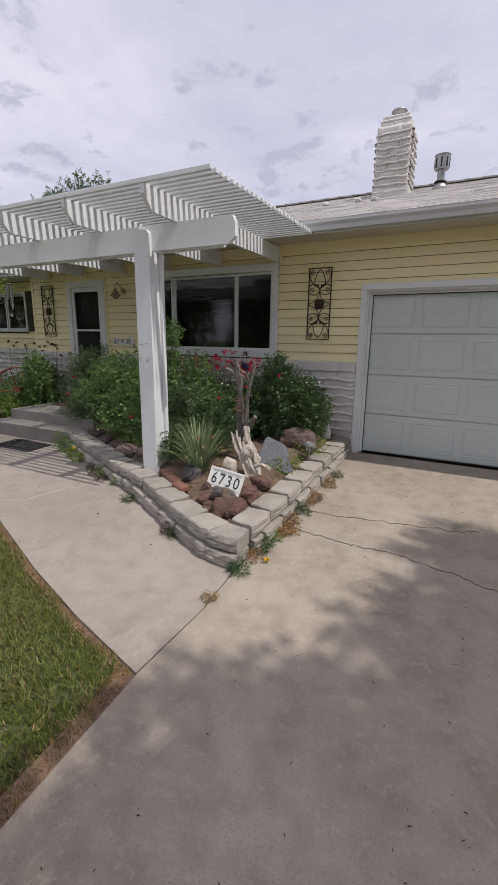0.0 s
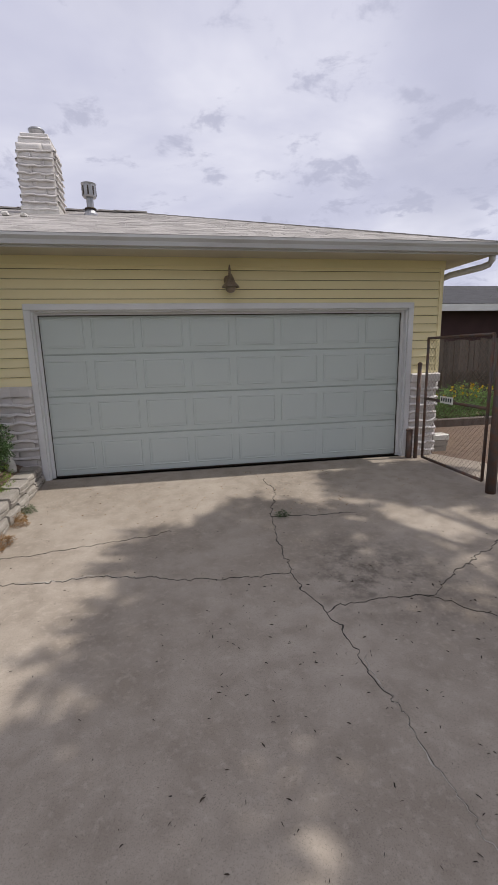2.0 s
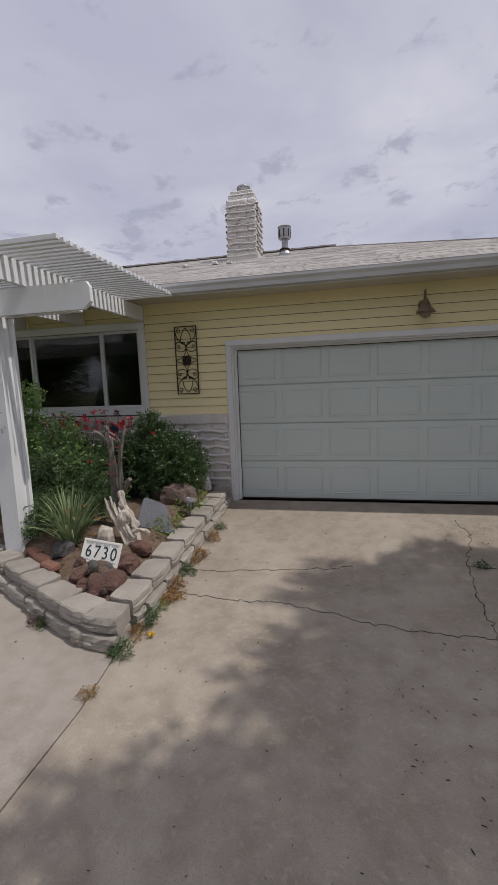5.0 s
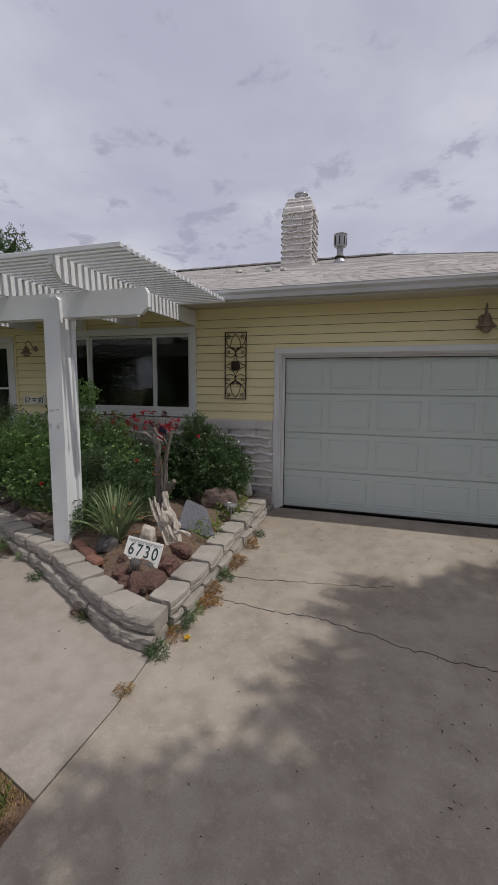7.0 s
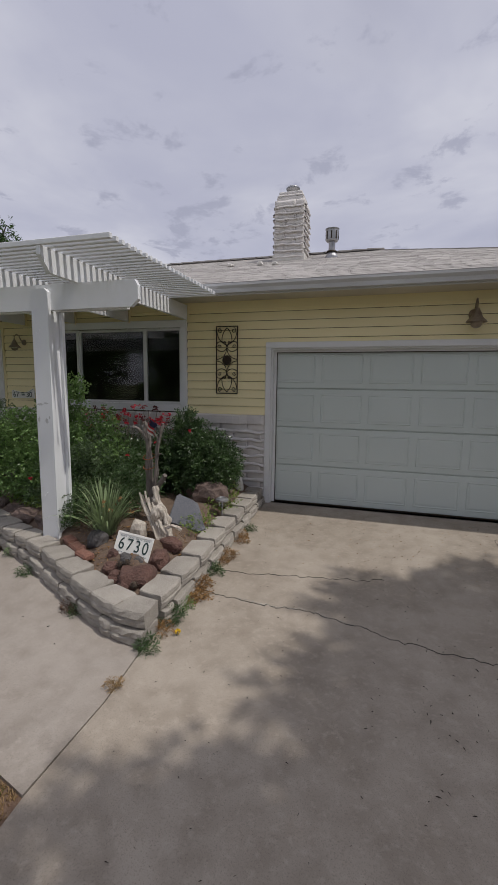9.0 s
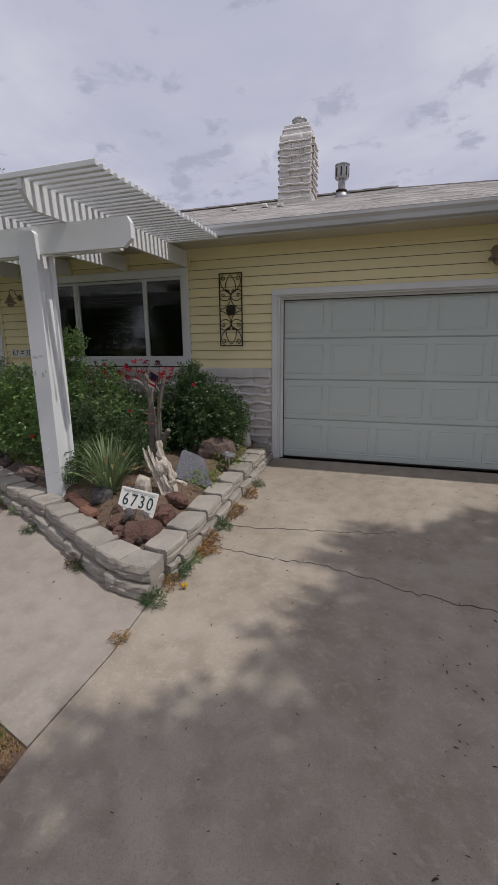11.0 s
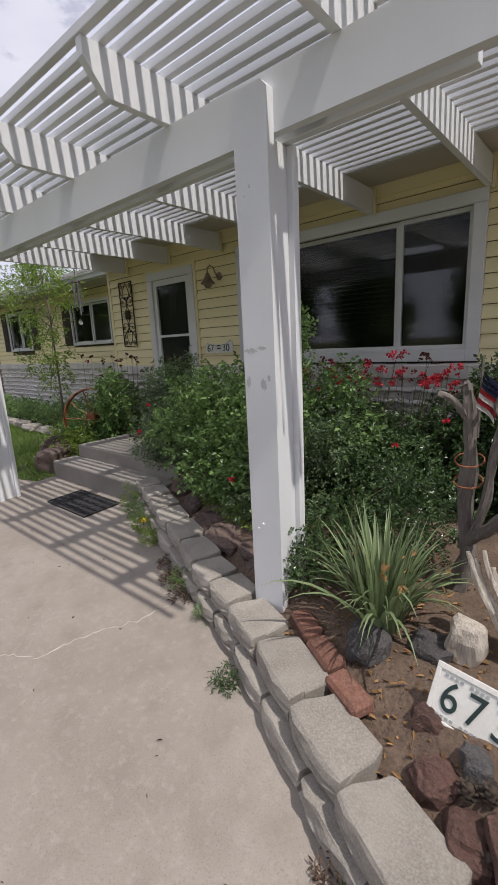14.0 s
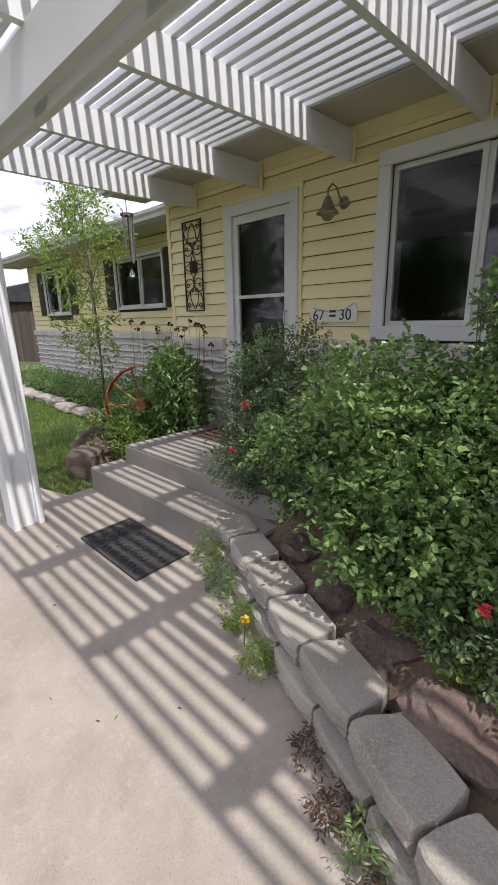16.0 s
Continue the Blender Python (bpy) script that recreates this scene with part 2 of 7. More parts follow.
M["rust"] = surface("rusty_iron", (0.30, 0.10, 0.045), (0.20, 0.065, 0.03), (0.38, 0.15, 0.07), rough=0.85, metal=0.15, coarse=9, fine=70, bump=0.4)
M["bronze"] = surface("lamp_bronze", (0.30, 0.24, 0.18), (0.20, 0.155, 0.115), (0.36, 0.30, 0.24), rough=0.45, metal=0.7, coarse=12, fine=80, bump=0.15)
# near-black colour that paints in the shade of the unlit rooms
M["dark"] = surface("interior_shade", (0.020, 0.020, 0.021), (0.030, 0.029, 0.028), rough=0.9, coarse=1, fine=20)
M["steel"] = surface("galvanised_steel", (0.42, 0.42, 0.43), (0.30, 0.30, 0.31), rough=0.4, metal=0.8, coarse=9, fine=60, bump=0.1)
M["glass"] = glass_dark("window_glass")
M["lampglass"] = glass_dark("lamp_glass")


# ---- building helpers ----
def thing(name, label, category, x=0, y=0, z=0, group="", kind="", rz=0.0):
    e = new(name)
    e.matrix_basis = pose(x, y, z, 0, 0, rz)
    return tagged(e, label, category, group, kind)


def setting(ob, label):
    return tagged(ob, label, "", "", "structure")


def finish(bm, name, mat, smooth=False):
    me = bpy.data.meshes.new(name)
    bmesh.ops.recalc_face_normals(bm, faces=bm.faces)
    bm.to_mesh(me)
    bm.free()
    me.materials.append(mat)
    if smooth:
        me.shade_smooth()
    return me


def part(name, bm, mat, parent=None, label="", smooth=False):
    me = finish(bm, name, mat, smooth) if isinstance(bm, bmesh.types.BMesh) else bm
    ob = new(name, me)
    if parent is not None:
        ob.parent = parent
    return tagged(ob, label)


def cuboid(x0, x1, y0, y1, z0, z1, bevel=0.0, bm=None):
    own = bm or bmesh.new()
    r = bmesh.ops.create_cube(own, size=1.0, matrix=Matrix.Translation(((x0 + x1) / 2, (y0 + y1) / 2, (z0 + z1) / 2)) @ Matrix.Diagonal((x1 - x0, y1 - y0, z1 - z0, 1)))
    if bevel:
        edges = list({e for v in r["verts"] for e in v.link_edges})
        bmesh.ops.bevel(own, geom=edges, offset=bevel, segments=1, affect="EDGES")
    return own


def prism(points, axis, a, b, bm=None):
    """The outline (pairs) in the plane across axis, drawn out from a to b."""
    own = bm or bmesh.new()

    def at(p, t):
        return {"x": (t, p[0], p[1]), "y": (p[0], t, p[1]), "z": (p[0], p[1], t)}[axis]
    v0 = [own.verts.new(at(p, a)) for p in points]
    v1 = [own.verts.new(at(p, b)) for p in points]
    own.faces.new(v0)
    own.faces.new(v1[::-1])
    k = len(points)
    for i in range(k):
        own.faces.new((v0[i], v1[i], v1[(i + 1) % k], v0[(i + 1) % k]))
    return own


def tube(points, radius, sides=8, bm=None, taper=None):
    """A round bar along the points."""
    own = bm or bmesh.new()
    pts = [Vector(p) for p in points]
    rings = []
    for i, p in enumerate(pts):
        d = (pts[min(i + 1, len(pts) - 1)] - pts[max(i - 1, 0)]).normalized()
        s = d.cross(Vector((0.31, 0.17, 0.93)) if abs(d.z) < 0.95 else Vector((1, 0, 0))).normalized()
        u = d.cross(s)
        r = radius if taper is None else radius * (1 + (taper - 1) * i / (len(pts) - 1))
        rings.append([own.verts.new(p + (s * math.cos(2 * math.pi * k / sides) + u * math.sin(2 * math.pi * k / sides)) * r) for k in range(sides)])
    for a, b in zip(rings, rings[1:]):
        for k in range(sides):
            own.faces.new((a[k], a[(k + 1) % sides], b[(k + 1) % sides], b[k]))
    own.faces.new(rings[0][::-1])
    own.faces.new(rings[-1])
    return own


def gnarled(points, radius, taper=0.5, seed=0, amp=0.35, sides=14, steps=6, bm=None):
    """A weathered limb: ridged, twisting, uneven in girth."""
    own = bm or bmesh.new()
    pts = [Vector(p) for p in points]
    fine = []
    for i, (a, b) in enumerate(zip(pts, pts[1:])):
        p0, p3 = pts[max(i - 1, 0)], pts[min(i + 2, len(pts) - 1)]
        for k in range(steps):
            t = k / steps
            fine.append(0.5 * ((2 * a) + (b - p0) * t + (2 * p0 - 5 * a + 4 * b - p3) * t * t + (3 * a - p0 - 3 * b + p3) * t ** 3))
    fine.append(pts[-1])
    rings = []
    n = len(fine) - 1
    for i, p in enumerate(fine):
        d = (fine[min(i + 1, n)] - fine[max(i - 1, 0)]).normalized()
        s = d.cross(Vector((0.31, 0.17, 0.93)) if abs(d.z) < 0.95 else Vector((1, 0, 0))).normalized()
        u = d.cross(s)
        r = radius * (1 + (taper - 1) * i / n)
        ring = []
        for k in range(sides):
            a = 2 * math.pi * k / sides
            tw = a + i * 0.10
            m = 1 + amp * (abs(noise.noise(Vector((math.cos(tw) * 2.6, math.sin(tw) * 2.6, i * 0.10 + seed)))) * 2 - 0.6) + amp * 0.5 * noise.noise(Vector((i * 0.35, seed * 3.3, a)))
            ring.append(own.verts.new(p + (s * math.cos(a) + u * math.sin(a)) * r * m))
        rings.append(ring)
    for a, b in zip(rings, rings[1:]):
        for k in range(sides):
            own.faces.new((a[k], a[(k + 1) % sides], b[(k + 1) % sides], b[k]))
    own.faces.new(rings[0][::-1])
    own.faces.new(rings[-1])
    return own


def turned(profile, sides=20, bm=None, at=(0, 0, 0)):
    """A turned shape: (radius, height) pairs round the z axis."""
    own = bm or bmesh.new()
    o = Vector(at)
    rings = [[own.verts.new(o + Vector((r * math.cos(2 * math.pi * k / sides), r * math.sin(2 * math.pi * k / sides), z))) for k in range(sides)] for r, z in profile]
    for a, b in zip(rings, rings[1:]):
        for k in range(sides):
            own.faces.new((a[k], a[(k + 1) % sides], b[(k + 1) % sides], b[k]))
    own.faces.new(rings[0][::-1])
    own.faces.new(rings[-1])
    return own


def stone(sx, sy, sz, rough=0.25, cuts=3, seed=0, flat=0.0):
    """An uneven rock, resting on z = 0."""
    bm = bmesh.new()
    bmesh.ops.create_icosphere(bm, subdivisions=cuts, radius=1.0)
    off = Vector((seed * 3.7, seed * 1.3, seed * 5.1))
    for v in bm.verts:
        p = v.co.copy()
        k = 1 + rough * noise.noise(p * 1.1 + off) * 1.6 + rough * 0.5 * noise.noise(p * 3.0 + off) + rough * 0.25 * noise.noise(p * 7 + off)
        # flattened sides, as of broken stone
        p = Vector([math.copysign(abs(c) ** (1 - flat), c) for c in p])
        v.co = Vector((p.x * sx * k, p.y * sy * k, p.z * sz * k))
    low = min(v.co.z for v in bm.verts) * 0.75
    for v in bm.verts:
        v.co.z = max(v.co.z, low) - low
    return bm


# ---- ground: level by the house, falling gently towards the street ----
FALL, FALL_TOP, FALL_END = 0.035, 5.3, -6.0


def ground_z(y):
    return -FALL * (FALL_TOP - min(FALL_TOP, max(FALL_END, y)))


def laid(bm):
    """The flat sheet, cut where the ground bends and laid on its fall."""
    for y in (FALL_TOP, FALL_END):
        bmesh.ops.bisect_plane(bm, geom=bm.verts[:] + bm.edges[:] + bm.faces[:], plane_co=(0, y, 0), plane_no=(0, 1, 0))
    for v in bm.verts:
        v.co.z += ground_z(v.co.y)
    return bm


bm = bmesh.new()
bm.faces.new([bm.verts.new((x, y, -0.035)) for x, y in ((-300, -300), (300, -300), (300, 300), (-300, 300))])
setting(part("ground", laid(bm), M["turf"]), "mown lawn and bare earth round the house")

LAWN_EDGE = [(-0.998, 1.026), (-1.627, 1.207), (-2.324, 1.439), (-3.379, 1.845), (-4.723, 2.365)]
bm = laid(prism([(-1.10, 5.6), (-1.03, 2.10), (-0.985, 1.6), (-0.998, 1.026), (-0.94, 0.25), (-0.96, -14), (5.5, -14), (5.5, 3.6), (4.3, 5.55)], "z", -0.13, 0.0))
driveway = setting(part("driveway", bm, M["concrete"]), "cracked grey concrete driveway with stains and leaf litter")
bm = laid(prism([(-1.042, 2.10), (-0.997, 1.6), (-1.012, LAWN_EDGE[0][1] + 0.01), *LAWN_EDGE[1:], (-6.5, 2.75), (-7.6, 3.0), (-7.6, 3.35), (-6.62, 3.60), (-6.62, 4.2), (-4.9, 4.2), (-4.2, 3.6)], "z", -0.13, -0.004))
path = setting(part("pavement", bm, M["path"]), "pale concrete front walk along the raised bed")

# ---- the house's shell ----
WALL_Y, WING_Y, LEDGE, SOFFIT = 5.4, 6.5, 1.21, 2.72
X_L, X_R, WING_L = -7.4, 4.38, -15.0
GAR = (-1.02, 3.87, 0.0, 2.10)
WIN = (-4.68, -2.34, 1.325, 2.40)
DOOR = (-6.32, -5.60, 0.30, 2.33)
WA = (-10.62, -9.15, 1.63, 2.42)
WB = (-14.0, -12.75, 1.58, 2.47)


def wall_with_holes(name, x0, x1, y0, y1, z0, z1, holes, label):
    """A wall along x, butted together from blocks round its openings."""
    own = bmesh.new()
    xs = sorted({x0, x1, *(h[0] for h in holes), *(h[1] for h in holes)})
    for a, b in zip(xs, xs[1:]):
        cut = sorted((h[2], h[3]) for h in holes if h[0] < (a + b) / 2 < h[1])
        z = z0
        for c, d in cut:
            if c > z:
                cuboid(a, b, y0, y1, z, c, bm=own)
            z = d
        cuboid(a, b, y0, y1, z, z1, bm=own)
    return setting(part(name, own, M["gap_shade"]), label)


wall_front = wall_with_holes("wall_front", X_L, X_R, WALL_Y + 0.02, WALL_Y + 0.2, -0.1, 2.8, [GAR, WIN, DOOR], "front wall in yellow lap siding over pale painted brick")
wall_wing = wall_with_holes("wall_wing", WING_L, X_L, WING_Y + 0.02, WING_Y + 0.2, -0.1, 2.8, [WA, WB], "set-back wing wall in yellow siding over painted brick")
setting(part("wall_east", cuboid(X_R - 0.18, X_R, WALL_Y + 0.2, 14.8, -0.1, 2.8), M["siding"]), "plain yellow side wall of the garage")
setting(part("wall_return", cuboid(X_L, X_L + 0.18, WALL_Y + 0.2, WING_Y + 0.2, -0.1, 2.8), M["siding"]), "short yellow return wall beside the wing")
setting(part("wall_west", cuboid(WING_L, WING_L + 0.18, WING_Y + 0.2, 14.8, -0.1, 2.8), M["siding"]), "plain yellow end wall of the wing")
setting(part("wall_back", cuboid(WING_L, X_R, 14.8, 15.0, -0.1, 2.8), M["siding"]), "plain back wall")
setting(part("floor", cuboid(WING_L + 0.2, X_R - 0.2, 5.62, 14.8, -0.06, 0.02), M["dark"]), "floor inside the house, coloured near-black for the unlit room")
setting(part("ceiling", cuboid(WING_L + 0.2, X_R - 0.2, 6.75, 14.8, 2.60, 2.66), M["dark"]), "ceiling inside the house, coloured near-black for the unlit room")
setting(part("wall_inside", cuboid(X_L + 0.2, X_R - 0.2, 8.4, 8.5, 0.02, 2.6), M["dark"]), "inner wall behind the windows, coloured near-black as room shade")

# soffit, fascia and gutter
EAVE_Y = 4.92
setting(part("soffit", cuboid(X_L - 0.45, X_R + 0.45, EAVE_Y, WALL_Y + 0.02, SOFFIT, SOFFIT + 0.02), M["soffit"]), "cream painted soffit under the eave")
setting(part("soffit_side", cuboid(X_R, X_R + 0.45, WALL_Y + 0.02, 15.2, SOFFIT, SOFFIT + 0.02), M["soffit"]), "cream painted soffit along the side")
setting(part("soffit_wing", cuboid(WING_L - 0.5, X_L - 0.45, 5.92, WING_Y + 0.02, SOFFIT - 0.02, SOFFIT), M["soffit"]), "cream painted soffit of the wing")
setting(part("frieze", cuboid(X_L - 0.006, X_R + 0.016, WALL_Y - 0.017, WALL_Y + 0.02, SOFFIT - 0.10, SOFFIT - 0.001), M["siding"]), "plain yellow frieze board under the soffit")


def gutter_run(name, a, b, y, z, label):
    g = thing(name, label, "gutter", (a + b) / 2, y, z, kind="structure")
    half = (b - a) / 2
    shape = [(0.0, 0.0), (0.0, 0.012), (-0.045, 0.012), (-0.052, 0.05), (-0.075, 0.085), (-0.075, 0.105), (-0.09, 0.105), (-0.09, 0.078), (-0.065, 0.045), (-0.058, 0.0)]
    part("trough", prism(shape, "x", -half, half), M["gutter"], g)
    part("fascia", cuboid(-half, half, 0.002, 0.022, -0.02, 0.11), M["gutter"], g, "grey painted fascia board")
    return g


gutter_run("gutter_front", X_L - 0.45, X_R + 0.47, EAVE_Y - 0.02, SOFFIT, "grey metal gutter along the front eave")
gutter_run("gutter_wing", WING_L - 0.5, X_L - 0.45, 5.90, SOFFIT - 0.02, "grey metal gutter along the wing's eave")

# ---- roof: hipped at the garage's end, courses of shingles ----
SLOPE = 0.337
EZ = SOFFIT + 0.115
RIDGE_Y = 9.5
HX = X_R + 0.5


def roof_z(y, y0=EAVE_Y - 0.06):
    return EZ + (y - y0) * SLOPE


roof = thing("roof", "low-pitched hipped roof with weathered grey-brown shingles", "", 0, 0, 0, kind="structure")
top = roof_z(RIDGE_Y)
hip_x = HX - (RIDGE_Y - EAVE_Y + 0.06)
bm = bmesh.new()
y0 = EAVE_Y - 0.06
a, b, c, d = (bm.verts.new(v) for v in ((X_L - 0.5, y0, EZ), (HX, y0, EZ), (hip_x, RIDGE_Y, top), (X_L - 0.5, RIDGE_Y, top)))
e, f, g, h = (bm.verts.new(v) for v in ((HX, 2 * RIDGE_Y - y0, EZ), (X_L - 0.5, 2 * RIDGE_Y - y0, EZ), (WING_L - 0.6, RIDGE_Y, top - 0.36), (WING_L - 0.6, 5.84, EZ - 0.02)))
bm.faces.new((a, b, c, d))
bm.faces.new((b, e, c))
bm.faces.new((e, f, d, c))
k = [bm.verts.new(v) for v in ((X_L - 0.4, 5.84, EZ - 0.02), (X_L - 0.4, RIDGE_Y, top - 0.36))]
bm.faces.new((h, k[0], k[1], g))
bm.faces.new((a, d, f))
part("deck", bm, M["shingle"], roof)


def shingle_field(name, x_left, y_start, z_start, y_end, hip, seed):
    """Courses of shingle tabs lying up the slope, each tab a thin wedge."""
    rnd = random.Random(seed)
    verts, faces = [], []
    rows = int((y_end - y_start) / 0.135)
    for r in range(rows):
        ya, yb = y_start + r * 0.135, y_start + r * 0.135 + 0.15
        za, zb = z_start + (ya - y_start) * SLOPE, z_start + (yb - y_start) * SLOPE
        right = HX - (yb - y_start) - 0.02 if hip else X_L - 0.4
        x = x_left + rnd.uniform(0, 0.3)
        while x < right - 0.05:
            w = rnd.choice((0.30, 0.31, 0.33, 0.16))
            x1 = min(x + w - 0.008, right)
            lift = 0.006 + rnd.uniform(0, 0.002)
            dy = rnd.uniform(-0.006, 0.006)
            i = len(verts)
            verts += [(x, ya + dy, za + lift), (x1, ya + dy, za + lift), (x1, yb, zb + 0.004), (x, yb, zb + 0.004), (x, ya + dy, za + 0.001), (x1, ya + dy, za + 0.001)]
            faces += [(i, i + 1, i + 2, i + 3), (i + 4, i + 5, i + 1, i), (i + 1, i + 5, i + 2), (i, i + 3, i + 4)]
            x += w
    me = bpy.data.meshes.new(name)
    me.from_pydata(verts, [], faces)
    me.materials.append(M["shingle"])
    return tagged(part(name, me, None, roof), "overlapping weathered shingle tabs", kind="stuff")


shingle_field("shingles", X_L - 0.48, EAVE_Y - 0.075, EZ, RIDGE_Y, True, 3)
shingle_field("shingles", WING_L - 0.6, 5.83, EZ - 0.02, RIDGE_Y, False, 4)
for i in range(20):
    s = i / 20 * (RIDGE_Y - y0)
    cap = cuboid(-0.11, 0.11, -0.22, 0.22, -0.006, 0.006)
    ob = part("ridge_cap", cap, M["shingle"], roof)
    ob.matrix_basis = Matrix.Translation((HX - s - 0.1, y0 + s + 0.1, EZ + s * SLOPE + 0.028)) @ Euler((radians(13), 0, radians(45))).to_matrix().to_4x4()
for i in range(24):
    ob = part("ridge_cap", cuboid(-0.17, 0.17, -0.13, 0.13, -0.012, 0.012), M["shingle"], roof)
    ob.matrix_basis = pose(hip_x - 0.1 - i * 0.3, RIDGE_Y, top + 0.006, 0, 2, 0)


# ---- trims ----
def casing(owner, x0, x1, z0, z1, w, y, mat, bottom=True, proud=0.035):
    """Four mitred-looking casing boards round an opening, butted."""
    part("casing_side", cuboid(x0 - w, x0, y - proud, y, z0 - (w if bottom else 0), z1, 0.004), mat, owner)
    part("casing_side", cuboid(x1, x1 + w, y - proud, y, z0 - (w if bottom else 0), z1, 0.004), mat, owner)
    part("casing_head", cuboid(x0 - w, x1 + w, y - proud - 0.003, y, z1, z1 + w, 0.004), mat, owner)
    if bottom:
        part("sill", cuboid(x0, x1, y - proud - 0.012, y, z0 - w, z0, 0.004), mat, owner)


def pane_of(owner, x0, x1, z0, z1, y):
    g = part("pane", cuboid(x0, x1, y, y + 0.006, z0, z1), M["glass"], owner)
    g.visible_shadow = False
    return g


def sash(owner, x0, x1, z0, z1, y, w=0.035):
    f = bmesh.new()
    for q in ((x0, x0 + w, z0, z1), (x1 - w, x1, z0, z1), (x0 + w, x1 - w, z0, z0 + w), (x0 + w, x1 - w, z1 - w, z1)):
        cuboid(q[0], q[1], y - 0.012, y + 0.02, q[2], q[3], bm=f)
    part("window_frame", f, M["white"], owner)
    pane_of(owner, x0 + w, x1 - w, z0 + w, z1 - w, y)


# big three-part window
win = thing("window_1", "wide three-part sliding window with white vinyl frame", "", 0, 0, 0, kind="structure")
casing(win, *WIN, 0.10, WALL_Y, M["white"])
sash(win, WIN[0], -4.07, WIN[2], WIN[3], WALL_Y + 0.03)
sash(win, -4.07, -2.93, WIN[2], WIN[3], WALL_Y + 0.05)
sash(win, -2.93, WIN[1], WIN[2], WIN[3], WALL_Y + 0.03)
part("track", cuboid(WIN[0], WIN[1], WALL_Y + 0.02, WALL_Y + 0.09, WIN[2] - 0.012, WIN[2] + 0.002), M["white"], win)
# blind slats take the near-black room shade as their colour
blind = thing("window_blind", "half-drawn horizontal blind behind the big window, coloured near-black as room shade", "blind", -3.5, 5.62, 1.325)
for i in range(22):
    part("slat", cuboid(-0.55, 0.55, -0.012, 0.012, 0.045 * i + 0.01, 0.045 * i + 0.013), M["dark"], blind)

# wing windows with shutters
for nm, (x0, x1, z0, z1), lab in (("window_2", WA, "sliding wing window with dark shutters"), ("window_3", WB, "far wing window with dark shutters")):
    w2 = thing(nm, lab, "", 0, 0, 0, kind="structure")
    casing(w2, x0, x1, z0, z1, 0.045, WING_Y, M["white"])
    mid = (x0 + x1) / 2
    sash(w2, x0, mid, z0, z1, WING_Y + 0.03)
    sash(w2, mid, x1, z0, z1, WING_Y + 0.05)
    for sx in (x0 - 0.07 - 0.34, x1 + 0.07):
        shutter = part("shutter", cuboid(sx, sx + 0.34, WING_Y - 0.03, WING_Y, z0 - 0.04, z1 + 0.06, 0.004), M["iron"], w2, "dark louvred shutter")
        for j in range(11):
            part("louvre", cuboid(sx + 0.04, sx + 0.30, WING_Y - 0.042, WING_Y - 0.03, z0 + 0.03 + j * 0.07, z0 + 0.075 + j * 0.07, 0.003), M["iron"], shutter)

# front door: white storm door with a tall pane
door = thing("door_1", "white storm door with tall dark glass pane, shut", "", 0, 0, 0, kind="structure")
casing(door, *DOOR, 0.10, WALL_Y, M["white"], bottom=False)
part("outer_trim", cuboid(DOOR[0] - 0.135, DOOR[0] - 0.10, WALL_Y - 0.02, WALL_Y, DOOR[2], DOOR[3] + 0.135), M["siding"], door)
part("outer_trim", cuboid(DOOR[1] + 0.10, DOOR[1] + 0.135, WALL_Y - 0.02, WALL_Y, DOOR[2], DOOR[3] + 0.135), M["siding"], door)
part("outer_trim", cuboid(DOOR[0] - 0.10, DOOR[1] + 0.10, WALL_Y - 0.02, WALL_Y, DOOR[3] + 0.10, DOOR[3] + 0.135), M["siding"], door)
f = bmesh.new()
dx0, dx1, dz0, dz1 = DOOR[0] + 0.005, DOOR[1] - 0.005, DOOR[2] + 0.01, DOOR[3] - 0.005
for q in ((dx0, dx0 + 0.06, dz0, dz1), (dx1 - 0.06, dx1, dz0, dz1), (dx0 + 0.06, dx1 - 0.06, dz1 - 0.07, dz1), (dx0 + 0.06, dx1 - 0.06, dz0, dz0 + 0.14), (dx0 + 0.06, dx1 - 0.06, 1.585, 1.615)):
    cuboid(q[0], q[1], WALL_Y - 0.01, WALL_Y + 0.02, q[2], q[3], bm=f)
part("storm_door_frame", f, M["white"], door)
pane_of(door, dx0 + 0.06, dx1 - 0.06, 1.615, dz1 - 0.07, WALL_Y + 0.004)
pane_of(door, dx0 + 0.06, dx1 - 0.06, dz0 + 0.14, 1.585, WALL_Y + 0.004)
part("door_leaf", cuboid(dx0, dx1, WALL_Y + 0.10, WALL_Y + 0.145, dz0, dz1), M["dark"], door, "inner door leaf, coloured near-black as shade behind the glass")
part("door_handle", tube([(dx1 - 0.03, WALL_Y - 0.012, 1.34), (dx1 - 0.03, WALL_Y - 0.05, 1.35), (dx1 - 0.03, WALL_Y - 0.05, 1.45), (dx1 - 0.03, WALL_Y - 0.012, 1.46)], 0.008), M["steel"], door, "slim metal pull handle")
part("threshold", cuboid(DOOR[0], DOOR[1], WALL_Y - 0.05, WALL_Y + 0.2, DOOR[2] - 0.02, DOOR[2] + 0.008), M["steel"], door)

# garage door: four sections of eight raised panels
gd = thing("garage_door", "wide pale grey sectional garage door, closed", "garage door", (GAR[0] + GAR[1]) / 2, WALL_Y + 0.11, 0.0, kind="structure")
gw, gh = GAR[1] - GAR[0], GAR[3] - 0.015
sec_h = gh / 4
pw = gw / 8


def garage_section():
    own = cuboid(-gw / 2, gw / 2, 0.004, 0.045, 0.006, sec_h - 0.006, 0.004)
    cuboid(-gw / 2 + 0.004, gw / 2 - 0.004, 0.020, 0.03, -0.004, 0.012, bm=own)
    return own


